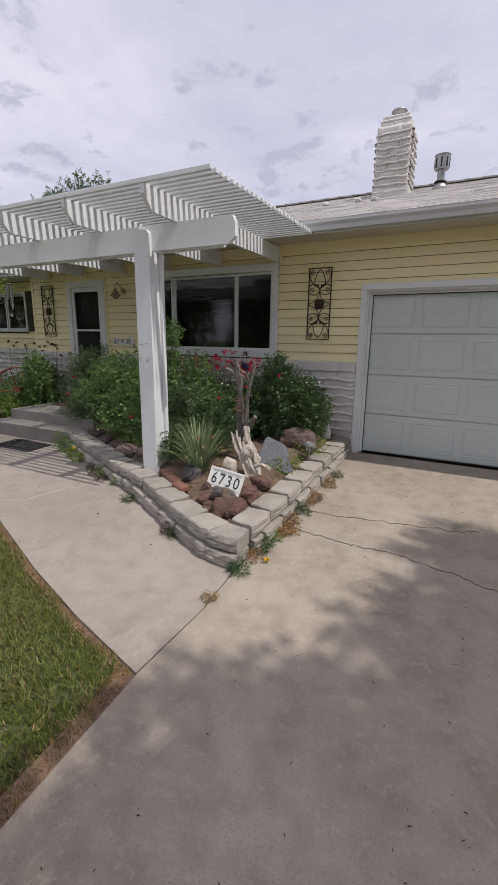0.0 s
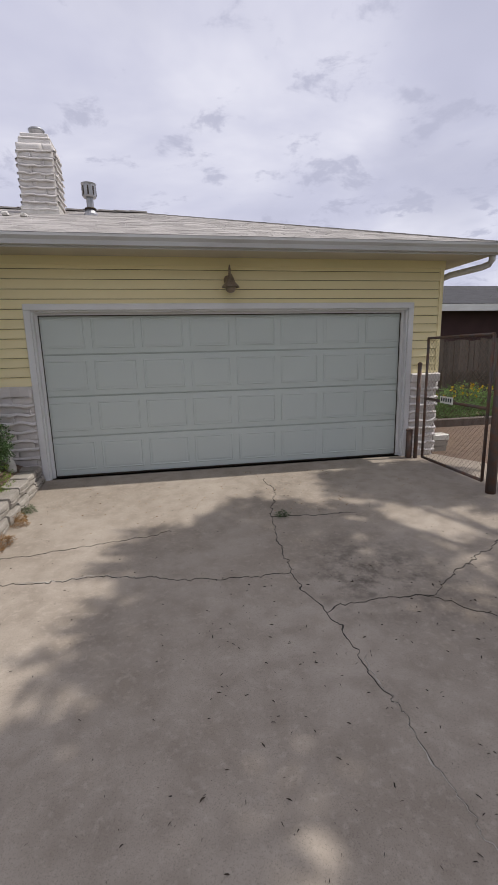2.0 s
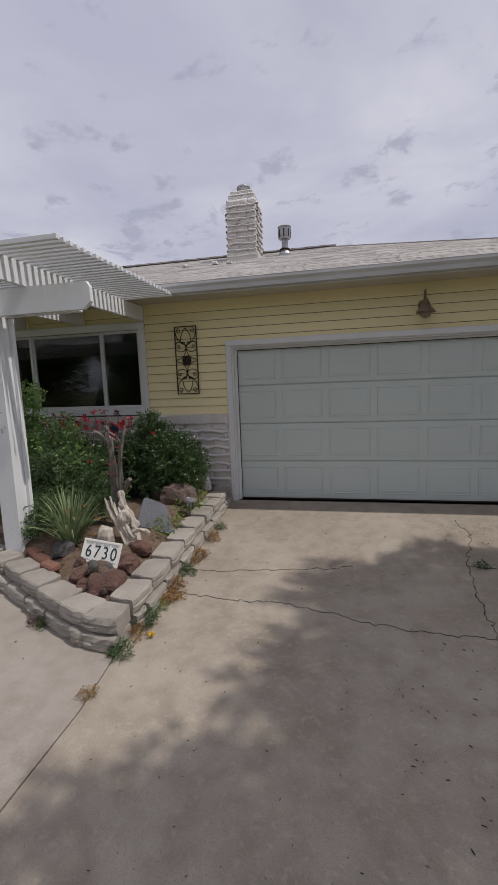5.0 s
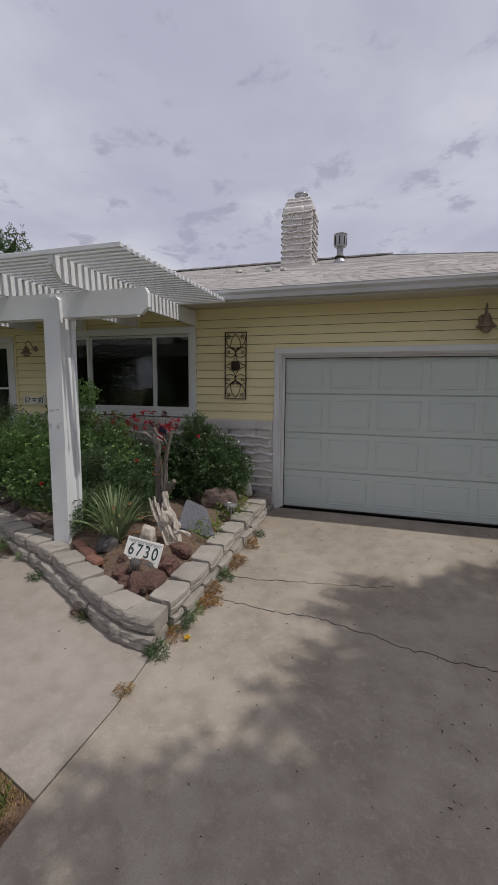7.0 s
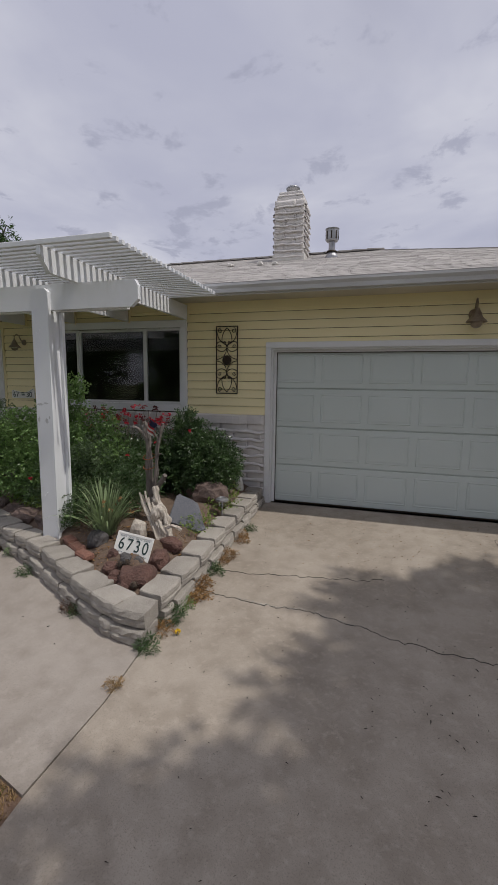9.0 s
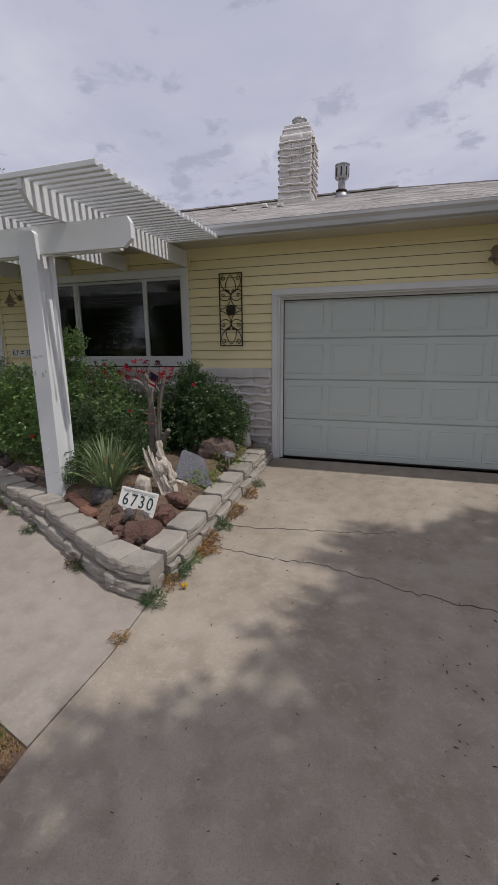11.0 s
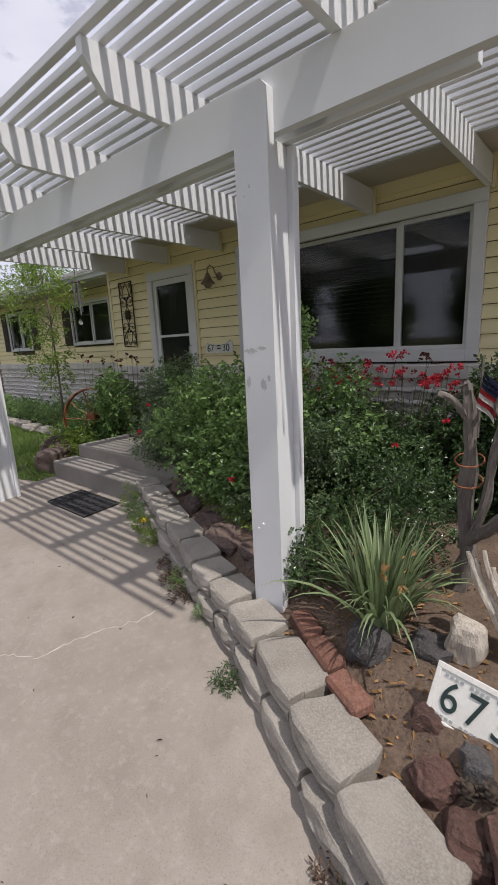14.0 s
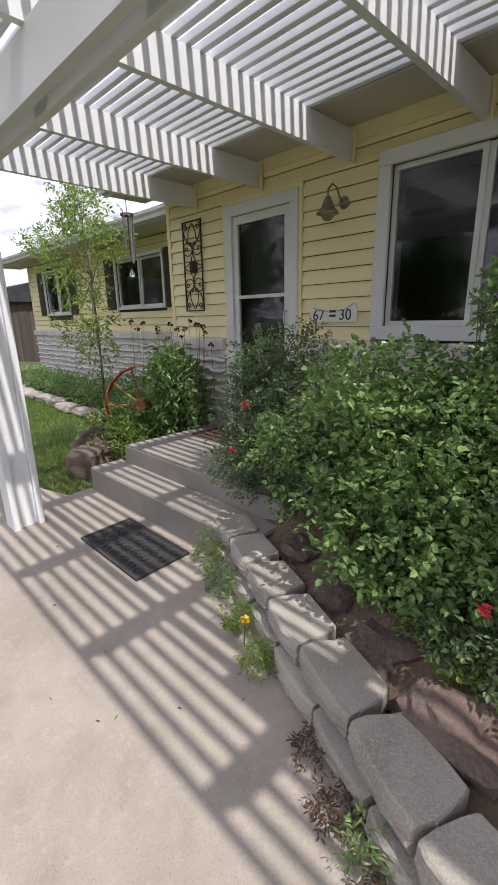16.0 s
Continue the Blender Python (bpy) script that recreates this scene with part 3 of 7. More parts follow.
def panel_mesh():
    """A pressed panel: a groove round a raised field."""
    own = bmesh.new()
    w, h2 = pw * 0.5 - 0.042, sec_h * 0.5 - 0.075
    rings = []
    for inset, yy in ((0.0, 0.0038), (0.006, -0.002), (0.012, -0.0024), (0.020, 0.002), (0.045, -0.002)):
        rings.append([own.verts.new((sx * (w - inset), yy, sz * (h2 - inset))) for sx, sz in ((-1, -1), (1, -1), (1, 1), (-1, 1))])
    for p, q in zip(rings, rings[1:]):
        for i in range(4):
            own.faces.new((p[i], p[(i + 1) % 4], q[(i + 1) % 4], q[i]))
    own.faces.new(rings[-1])
    return finish(own, "panel", M["garage"])


section_me = finish(garage_section(), "section", M["garage"])
panel_me = panel_mesh()
for r in range(4):
    sec = new("section", section_me)
    sec.parent = gd
    sec.location = (0, 0, 0.012 + r * sec_h)
    for cidx in range(8):
        pn = new("panel", panel_me)
        pn.parent = sec
        pn.location = (-gw / 2 + pw * (cidx + 0.5), 0, sec_h / 2)
# dark strips that draw the shadow gap between door and jambs
for sx in (-1, 1):
    part("side_shadow_strip", cuboid(min(sx * gw / 2, sx * (gw / 2 - 0.058)), max(sx * gw / 2, sx * (gw / 2 - 0.058)), -0.012, 0.0015, 0.0, gh - 0.02), M["iron"], gd, "dark strip painting in the shadow gap round the garage door")
part("bottom_seal", cuboid(-gw / 2, gw / 2, 0.0, 0.05, -0.002, 0.014), M["iron"], gd, "black rubber bottom seal")
gcase = thing("garage_trim", "white board casing round the garage opening", "", 0, 0, 0, kind="structure")
casing(gcase, GAR[0], GAR[1], 0.0, GAR[3], 0.075, WALL_Y, M["white"], bottom=False, proud=0.03)
part("jamb", cuboid(GAR[0] - 0.001, GAR[0] + 0.02, WALL_Y, WALL_Y + 0.2, 0.0, GAR[3]), M["white"], gcase)
part("jamb", cuboid(GAR[1] - 0.02, GAR[1] + 0.001, WALL_Y, WALL_Y + 0.2, 0.0, GAR[3]), M["white"], gcase)
part("jamb_head", cuboid(GAR[0] + 0.02, GAR[1] - 0.02, WALL_Y, WALL_Y + 0.2, GAR[3] - 0.02, GAR[3] + 0.001), M["white"], gcase)
part("stop_strip", cuboid(GAR[0] + 0.02, GAR[0] + 0.05, WALL_Y + 0.075, WALL_Y + 0.11, 0.0, GAR[3] - 0.02), M["white"], gcase)
part("stop_strip", cuboid(GAR[1] - 0.05, GAR[1] - 0.02, WALL_Y + 0.075, WALL_Y + 0.11, 0.0, GAR[3] - 0.02), M["white"], gcase)
# same painted shadow gap, under the head of the opening
part("head_shadow_strip", cuboid(GAR[0] + 0.05, GAR[1] - 0.05, WALL_Y + 0.085, WALL_Y + 0.105, GAR[3] - 0.06, GAR[3] - 0.05), M["iron"], gcase, "dark strip painting in the shadow gap round the garage door")
part("stop_strip", cuboid(GAR[0] + 0.05, GAR[1] - 0.05, WALL_Y + 0.075, WALL_Y + 0.11, GAR[3] - 0.05, GAR[3] - 0.02), M["white"], gcase)

# ---- porch steps ----
porch = thing("porch_steps", "two grey concrete entrance steps up to the front door", "steps", -5.6, 4.6, 0.0)
part("lower_step", cuboid(-1.0, 1.0, -0.78, -0.47, -0.12, 0.15, 0.012), M["step"], porch)
part("landing", cuboid(-0.92, 1.0, -0.47, 0.80, -0.12, 0.30, 0.012), M["step"], porch)

# ---- pergola ----
perg = thing("pergola", "white-painted wooden pergola with slatted roof along the entrance walk", "pergola", -4.5, 3.1, 0.0)
BEAM_Y, BZ0, BZ1 = 3.105, 2.275, 2.50
RZ1 = 2.69
beam = prism([(-2.9, BZ0), (2.80, BZ0), (2.87, BZ0 + 0.06), (2.87, BZ1 - 0.05), (2.84, BZ1), (-2.9, BZ1)], "y", 0.0, 0.045)
part("beam", beam, M["pergola"], perg)
part("beam", cuboid(-2.9, 2.70, 0.10, 0.145, BZ0, BZ1, 0.003), M["pergola"], perg)


def pergola_post(x):
    p = prism([(-0.09, -0.1), (0.09, -0.1), (0.09, 2.43), (0.06, 2.46), (-0.055, 2.46), (-0.09, 2.43)], "y", -0.045, 0.0)
    part("post_board", p, M["pergola"], perg).location = (x, 0, 0)
    part("post_core", cuboid(-0.06, 0.06, 0.001, 0.13, -0.1, BZ0 - 0.002, 0.004), M["pergola"], perg).location = (x, 0, 0)
    part("post_board", cuboid(-0.09, 0.09, 0.131, 0.175, -0.1, BZ0 - 0.002, 0.004), M["pergola"], perg).location = (x, 0, 0)


pergola_post(-2.62 + 4.5)
pergola_post(-6.36 + 4.5)
M["scuff"] = surface("scuffed_paint", (0.54, 0.54, 0.53), (0.64, 0.64, 0.63), rough=0.7, coarse=25, fine=90, bump=0.2, spread=(0.4, 0.6))
for sx, sw, sz, sh in ((1.865, 0.07, 1.415, 0.022), (1.93, 0.05, 1.425, 0.016), (1.845, 0.022, 1.27, 0.045), (1.935, 0.03, 1.26, 0.05), (1.965, 0.015, 1.29, 0.03)):
    own = bmesh.new()
    own.faces.new([own.verts.new((sx - 0.03 + (sw / 2) * math.cos(a) * (1 + 0.75 * noise.noise(Vector((math.cos(a) * 4, math.sin(a) * 4, sz * 9)))), -0.0465, sz + sh / 2 * math.sin(a) * (1 + 0.9 * noise.noise(Vector((math.cos(a) * 5, math.sin(a) * 5, sx * 9)))))) for a in np.linspace(0, 2 * math.pi, 41)[:-1]])
    part("scuff", own, M["scuff"], perg, "grey scuffed paint patch")
for bz in (2.08, 0.55):
    for bx in (-0.015, 0.015):
        part("bolt", turned([(0.007, 0), (0.006, 0.003), (0.003, 0.005)], 10), M["pergola"], perg).matrix_basis = pose(1.85 + bx, -0.045, bz + bx, 90)
for i in range(6):
    x = -2.245 - 0.925 * i + 4.5
    shape = [(-0.44, RZ1), (-0.44, RZ1 - 0.07), (-0.34, BZ1), (2.28, BZ1), (2.28, RZ1)]
    r = prism(shape, "x", x - 0.02, x + 0.02)
    part("rafter", r, M["pergola"], perg)
    part("ledger_trim", cuboid(x + 0.024, x + 0.045, 2.255, 2.28, BZ1 - 0.02, RZ1 - 0.01), M["siding"], perg, "small yellow trim strip at the wall")
slat_me = finish(cuboid(-3.02, 2.91, -0.018, 0.018, 0.0, 0.04, 0.003), "slat", M["pergola"])
for i in range(26):
    s = new("slat", slat_me)
    s.parent = perg
    s.location = (random.uniform(-0.006, 0.006), -0.43 + 0.0872 * i, RZ1 + 0.001)

# ---- more materials ----
M["rose_leaf"] = leafage("rose_leaf", (0.235, 0.365, 0.12), (0.145, 0.245, 0.08), rough=0.4, trans=0.4)
M["shrub_leaf"] = leafage("shrub_leaf", (0.075, 0.13, 0.042), (0.042, 0.08, 0.028), rough=0.33, trans=0.18)
M["pale_leaf"] = leafage("grey_green_leaf", (0.165, 0.235, 0.11), (0.10, 0.155, 0.07))
M["bright_leaf"] = leafage("spring_leaf", (0.25, 0.35, 0.07), (0.18, 0.28, 0.055), trans=0.5)
M["tree_leaf"] = leafage("tree_leaf", (0.07, 0.13, 0.03), (0.05, 0.10, 0.025))
M["strap_leaf"] = leafage("strap_leaf", (0.27, 0.34, 0.17), (0.18, 0.26, 0.12), rough=0.45)
M["dry_leaf"] = leafage("dry_leaf", (0.33, 0.19, 0.07), (0.20, 0.11, 0.05), rough=0.8, trans=0.1)
M["litter"] = leafage("leaf_litter", (0.07, 0.05, 0.035), (0.035, 0.027, 0.02), rough=0.85, trans=0.0)
M["grass"] = leafage("grass_blade", (0.185, 0.225, 0.05), (0.27, 0.27, 0.09), rough=0.5, trans=0.35)
M["fresh_grass"] = leafage("fresh_grass_blade", (0.17, 0.28, 0.05), (0.13, 0.23, 0.045), rough=0.5, trans=0.4)
M["straw"] = leafage("dry_grass", (0.38, 0.27, 0.13), (0.27, 0.16, 0.08), rough=0.8, trans=0.15)
M["brown_weed"] = leafage("brown_weed", (0.13, 0.075, 0.05), (0.085, 0.06, 0.035), rough=0.7, trans=0.15)
M["red_flower"] = leafage("red_petal", (0.62, 0.035, 0.06), (0.45, 0.03, 0.05), rough=0.6, trans=0.25)
M["yellow_flower"] = leafage("yellow_petal", (0.75, 0.52, 0.02), (0.65, 0.42, 0.02), rough=0.6, trans=0.2)
M["dark_flower"] = leafage("faded_flower", (0.14, 0.03, 0.035), (0.08, 0.025, 0.025), rough=0.8, trans=0.1)
M["stem"] = surface("green_stem", (0.10, 0.11, 0.045), (0.12, 0.075, 0.04), rough=0.7, coarse=10, fine=50, bump=0.2)
M["bark"] = surface("grey_bark", (0.13, 0.105, 0.085), (0.08, 0.065, 0.05), (0.19, 0.16, 0.135), rough=0.92, coarse=6, fine=35, bump=0.8, depth=0.01, stretch=(3, 3, 0.6))
M["driftwood"] = surface("bleached_wood", (0.55, 0.49, 0.41), (0.36, 0.30, 0.24), (0.64, 0.60, 0.53), rough=0.8, coarse=9, fine=26, bump=0.8, depth=0.012, stretch=(5, 5, 0.9))
M["granite"] = surface("speckled_granite", (0.085, 0.09, 0.105), (0.06, 0.065, 0.075), (0.34, 0.34, 0.36), rough=0.8, coarse=40, fine=110, bump=0.5, depth=0.006)
M["lava"] = surface("red_lava_rock", (0.155, 0.08, 0.062), (0.10, 0.055, 0.045), (0.21, 0.12, 0.095), rough=0.95, coarse=7, fine=60, bump=1.0, depth=0.025, each=0.2, speck=0.7)
M["blackrock"] = surface("dark_rock", (0.10, 0.092, 0.09), (0.06, 0.056, 0.056), (0.15, 0.14, 0.135), rough=0.9, coarse=7, fine=60, bump=0.9, depth=0.02, each=0.2)
M["fieldstone"] = surface("brown_fieldstone", (0.14, 0.095, 0.078), (0.085, 0.062, 0.055), (0.20, 0.15, 0.125), rough=0.95, coarse=6, fine=60, bump=0.8, depth=0.015, each=0.2)
M["redbrick"] = surface("old_red_brick", (0.20, 0.085, 0.058), (0.12, 0.058, 0.042), (0.27, 0.15, 0.11), rough=0.95, coarse=9, fine=70, bump=0.7, depth=0.008, each=0.15)
M["tile"] = surface("glazed_tile", (0.80, 0.79, 0.74), (0.74, 0.72, 0.66), rough=0.3, coarse=8, fine=90, bump=0.03)
M["ink"] = surface("dark_green_ink", (0.02, 0.045, 0.04), (0.015, 0.03, 0.028), rough=0.5, coarse=8, fine=60, bump=0)
M["ink_pale"] = surface("grey_ink", (0.35, 0.37, 0.36), (0.45, 0.46, 0.45), rough=0.6, coarse=8, fine=60, bump=0)
M["rubber"] = surface("black_rubber", (0.028, 0.027, 0.028), (0.045, 0.042, 0.042), rough=0.75, coarse=9, fine=60, bump=0.5, depth=0.006)
M["redmat"] = surface("brown_mat", (0.12, 0.06, 0.05), (0.08, 0.045, 0.04), rough=0.95, coarse=9, fine=90, bump=0.7, depth=0.006)
M["clay"] = surface("painted_clay", (0.72, 0.70, 0.66), (0.55, 0.52, 0.48), rough=0.7, coarse=12, fine=60, bump=0.2)
M["red_paint"] = surface("red_paint", (0.42, 0.04, 0.03), (0.30, 0.03, 0.025), rough=0.6, coarse=12, fine=60, bump=0.1)
M["navy"] = surface("navy_cloth", (0.015, 0.02, 0.06), (0.01, 0.015, 0.045), rough=0.8, coarse=12, fine=80, bump=0.2)
M["cloth_red"] = surface("red_cloth", (0.45, 0.03, 0.04), (0.35, 0.025, 0.03), rough=0.8, coarse=12, fine=80, bump=0.2)
M["cloth_white"] = surface("white_cloth", (0.75, 0.73, 0.70), (0.65, 0.63, 0.60), rough=0.8, coarse=12, fine=80, bump=0.2)

RNG = np.random.default_rng(7)


# ---- foliage helpers ----
def blades(name, base, way, up, length, width, mat, fold=0.25):
    """One mesh of many folded, pointed leaves: base points, unit ways and normals, lengths and widths."""
    n = len(base)
    length = np.broadcast_to(np.asarray(length, float), (n,))[:, None]
    width = np.broadcast_to(np.asarray(width, float), (n,))[:, None]
    side = np.cross(way, up)
    side /= np.linalg.norm(side, axis=1)[:, None] + 1e-9
    up = np.cross(side, way)
    v = np.empty((n, 6, 3))
    v[:, 0] = base
    v[:, 1] = base + way * length * 0.30 - side * width * 0.42 + up * width * fold
    v[:, 2] = base + way * length * 0.68 - side * width * 0.40 + up * width * fold * 0.8
    v[:, 3] = base + way * length - up * length * 0.08
    v[:, 4] = base + way * length * 0.68 + side * width * 0.40 + up * width * fold * 0.8
    v[:, 5] = base + way * length * 0.30 + side * width * 0.42 + up * width * fold
    i = np.arange(n)[:, None] * 6
    quads = np.concatenate([i + np.array([[0, 1, 2, 3]]), i + np.array([[0, 3, 4, 5]])], 1).reshape(-1, 4)
    me = bpy.data.meshes.new(name)
    me.from_pydata(v.reshape(-1, 3).tolist(), [], quads.tolist())
    me.materials.append(mat)
    return me


def unit(v):
    return v / (np.linalg.norm(v, axis=1)[:, None] + 1e-9)


def in_lobes(lobes, n):
    """Points in lumpy ellipsoids, thicker towards the outside: points and outward ways."""
    size = np.array([l[3] * l[4] * l[5] for l in lobes]) ** 0.7
    pick = RNG.choice(len(lobes), n, p=size / size.sum())
    arr = np.array(lobes)[pick]
    d = unit(RNG.normal(size=(n, 3)))
    lump = 1 + 0.16 * np.sin(d[:, 0] * 5 + pick * 1.7) * np.sin(d[:, 1] * 6 + pick) + 0.12 * np.sin(d[:, 2] * 9 + d[:, 0] * 7 + pick * 2.3)
    r = RNG.random(n) ** 0.42 * lump
    return arr[:, :3] + d * arr[:, 3:6] * r[:, None], d


def foliage(name, lobes, clusters, leaf, width, mat, leaflets=5, floor_z=None, gaps=()):
    """Compound leaves filling the lobes."""
    p, out = in_lobes(lobes, clusters)
    if floor_z is not None:
        keep = p[:, 2] > floor_z
        p, out = p[keep], out[keep]
    for gx, gy, gr in gaps:
        keep = np.hypot(p[:, 0] - p[:, 2] * SUN_WAY.x / SUN_WAY.z - gx, p[:, 1] - p[:, 2] * SUN_WAY.y / SUN_WAY.z - gy) > gr
        p, out = p[keep], out[keep]
    n = len(p)
    way = unit(out * 0.8 + RNG.normal(size=(n, 3)) * 0.7 + np.array([0, 0, -0.1]))
    upv = unit(np.array([0, 0, 1.0]) + RNG.normal(size=(n, 3)) * 0.55)
    side = unit(np.cross(way, upv))
    base, ways, ups, ln = [], [], [], []
    for k in range(leaflets):
        s = 0.0 if k == leaflets - 1 else (1 if k % 2 else -1)
        along = (k // 2 + 1) / (leaflets / 2 + 0.5)
        base.append(p + way * (leaf * 1.5 * along) + side * (s * leaf * 0.12))
        ways.append(unit(way * (1.0 if s == 0 else 0.45) + side * s + RNG.normal(size=(n, 3)) * 0.22))
        ups.append(unit(upv + RNG.normal(size=(n, 3)) * 0.25))
        ln.append(leaf * RNG.uniform(0.65, 1.2, n))
    ln = np.concatenate(ln)
    return blades(name, np.concatenate(base), np.concatenate(ways), np.concatenate(ups), ln, ln * width, mat)


def canes(base, tips, radius, mat, name="stems"):
    """Bowed stems from the ground to the given tips."""
    own = bmesh.new()
    for b, t in zip(base, tips):
        b, t = Vector(b), Vector(t)
        mid = (b + t) / 2 + Vector((random.uniform(-0.06, 0.06), random.uniform(-0.06, 0.06), 0.08))
        pts = [b, b.lerp(mid, 0.5), mid, mid.lerp(t, 0.5) + Vector((0, 0, 0.02)), t]
        tube(pts, radius * random.uniform(0.7, 1.2), 5, own, taper=0.35)
    return own, mat


def shrub(name, label, category, at, lobes, clusters, leaf, width, mat, leaflets=5, stems=12, stem_r=0.008, floor_z=0.05, group=""):
    t = thing(name, label, category, *at, group=group)
    part("foliage", foliage("foliage", lobes, clusters, leaf, width, mat, leaflets, floor_z), None, t)
    tips, _ = in_lobes(lobes, stems)
    tips[:, 2] = np.maximum(tips[:, 2], 0.12)
    feet = [(0.25 * q[0] + random.uniform(-0.06, 0.06), 0.25 * q[1] + random.uniform(-0.06, 0.06), 0.0) for q in tips]
    own, m = canes(feet, tips, stem_r, M["stem"])
    tagged(part("stems", own, m, t, smooth=True), kind="stuff")
    return t


def blooms(owner, points, size, mat, petals=7, name="flower", label=""):
    """Small heads of petals."""
    base, ways, ups = [], [], []
    for q in points:
        for _ in range(petals):
            d = Vector((random.gauss(0, 1), random.gauss(0, 1), random.gauss(0.4, 0.7))).normalized()
            base.append(Vector(q) + d * size * 0.15)
            ways.append(d)
            ups.append(Vector((random.gauss(0, 1), random.gauss(0, 1), random.gauss(0, 1))).normalized())
    me = blades(name, np.array(base), np.array(ways), np.array(ups), size * 0.6, size * 0.6, mat, 0.3)
    return part(name, me, None, owner, label)


# ---- raised bed: soil and block wall ----
bm = prism([(-1.25, 2.30), (-1.18, 5.36), (-5.2, 5.36), (-5.2, 4.15), (-3.2, 3.10), (-1.9, 2.50)], "z", -0.10, 0.03)
bmesh.ops.subdivide_edges(bm, edges=bm.edges[:], cuts=1)
setting(part("bed_fill", bm, M["soil"]), "earth fill of the raised bed")


BLOCK_H, BLOCK_D = 0.116, 0.215


def bed_height(x, y):
    inner = min((y - 2.147) * 0.894 + (x + 1.30) * 0.447, -1.045 - x) - BLOCK_D
    return 0.075 + 0.05 * max(0, y - 3.0) + min(0.10, max(-0.02, 0.5 * inner)) + 0.03 * noise.noise(Vector((x * 2.2, y * 2.2, 0))) + 0.012 * noise.noise(Vector((x * 9, y * 9, 3)))


def inside_bed(x, y):
    return -5.15 < x < -1.14 and y < 5.36 and (y - 2.147) * 0.894 + (x + 1.30) * 0.447 > 0.13


bm = bmesh.new()
grid = {}
for i in range(84):
    for j in range(66):
        x, y = -5.2 + i * 0.05, 2.1 + j * 0.05
        if inside_bed(x, y):
            grid[i, j] = bm.verts.new((x, y, bed_height(x, y)))
for (i, j) in list(grid):
    q = [(i, j), (i + 1, j), (i + 1, j + 1), (i, j + 1)]
    if all(k in grid for k in q):
        bm.faces.new([grid[k] for k in q])
bed = setting(part("bed_soil", bm, M["soil"], smooth=True), "dark garden soil with mulch in the raised bed")
crumbs_at = [(random.uniform(-2.6, -1.2), random.uniform(2.35, 3.9)) for _ in range(900)]
crumbs_at = [q for q in crumbs_at if inside_bed(*q)]
cb = np.array([(x, y, bed_height(x, y) + 0.006) for x, y in crumbs_at])
way = unit(RNG.normal(size=(len(cb), 3)) * np.array([1, 1, 0.3]))
ob = part("mulch", blades("mulch", cb, way, unit(RNG.normal(size=(len(cb), 3)) * 0.4 + np.array([0, 0, 1])), RNG.uniform(0.012, 0.045, len(cb)), RNG.uniform(0.008, 0.02, len(cb)), M["dry_leaf"]), None, bed)
tagged(ob, "scattered dry leaves and bark crumbs", kind="stuff")


def block_mesh(seed, w=0.30, d=0.215, h=0.115):
    """A garden wall block: flat worn top, split rock-like face towards -y, narrower behind."""
    rnd = random.Random(seed)
    own = bmesh.new()
    n = 6
    rows = []
    for z, out in ((0.0, 0.010), (h * 0.14, -0.002), (h * 0.42, -0.008), (h * 0.52, 0.004), (h * 0.62, -0.007), (h * 0.90, -0.002), (h, 0.009)):
        row = []
        for i in range(n + 1):
            u = i / n - 0.5
            edge = 0.015 if i in (0, n) else 0.003 if i in (1, n - 1) else 0.0
            row.append(own.verts.new((u * w * (1 if i not in (0, n) else 0.99), -d / 2 + out + edge + rnd.uniform(-0.007, 0.007) * (z < h), z + (rnd.uniform(-0.004, 0.004) if 0 < z < h else -0.003 * (i in (0, n)) - rnd.uniform(0, 0.003) if z == h else 0))))
        rows.append(row)
    for a, b in zip(rows, rows[1:]):
        for i in range(n):
            own.faces.new((a[i], a[i + 1], b[i + 1], b[i]))
    plan = [(w * 0.5, -d * 0.12), (w * 0.44, d * 0.24), (w * 0.42, d * 0.44), (w * 0.37, d * 0.5)]
    plan = plan + [(-x, y) for x, y in plan[::-1]]
    plan = [(x + rnd.uniform(-0.006, 0.006), y + rnd.uniform(-0.006, 0.006)) for x, y in plan]
    low = [own.verts.new((x, y, 0)) for x, y in plan]
    mid = [own.verts.new((x, y, h * 0.93)) for x, y in plan]
    high = [own.verts.new((x * 0.975, y - 0.005, h + rnd.uniform(-0.002, 0.002))) for x, y in plan]
    for a, b in ((low, mid), (mid, high)):
        for i in range(len(plan) - 1):
            own.faces.new((a[i], a[i + 1], b[i + 1], b[i]))
    own.faces.new([*rows[-1], *high])
    own.faces.new([*rows[0][::-1], *low[::-1]])
    own.faces.new([r[-1] for r in rows[::-1]] + [low[0], mid[0], high[0]])
    own.faces.new([r[0] for r in rows] + [high[-1], mid[-1], low[-1]])
    return finish(own, "block", M["block"])


BLOCKS = [block_mesh(s) for s in range(9)]
bed_wall = thing("retaining_wall", "low stacked grey concrete block wall round the raised bed", "", 0, 0, 0, kind="structure")


def lay(x, y, z, rz, seed, sx=1.0):
    ob = new("block", BLOCKS[seed % 9])
    ob.parent = bed_wall
    ob.matrix_basis = pose(x, y, z, random.uniform(-1.6, 1.6), random.uniform(-1.6, 1.6), rz + random.uniform(-2.5, 2.5)) @ Matrix.Diagonal((sx, 1, 1, 1))


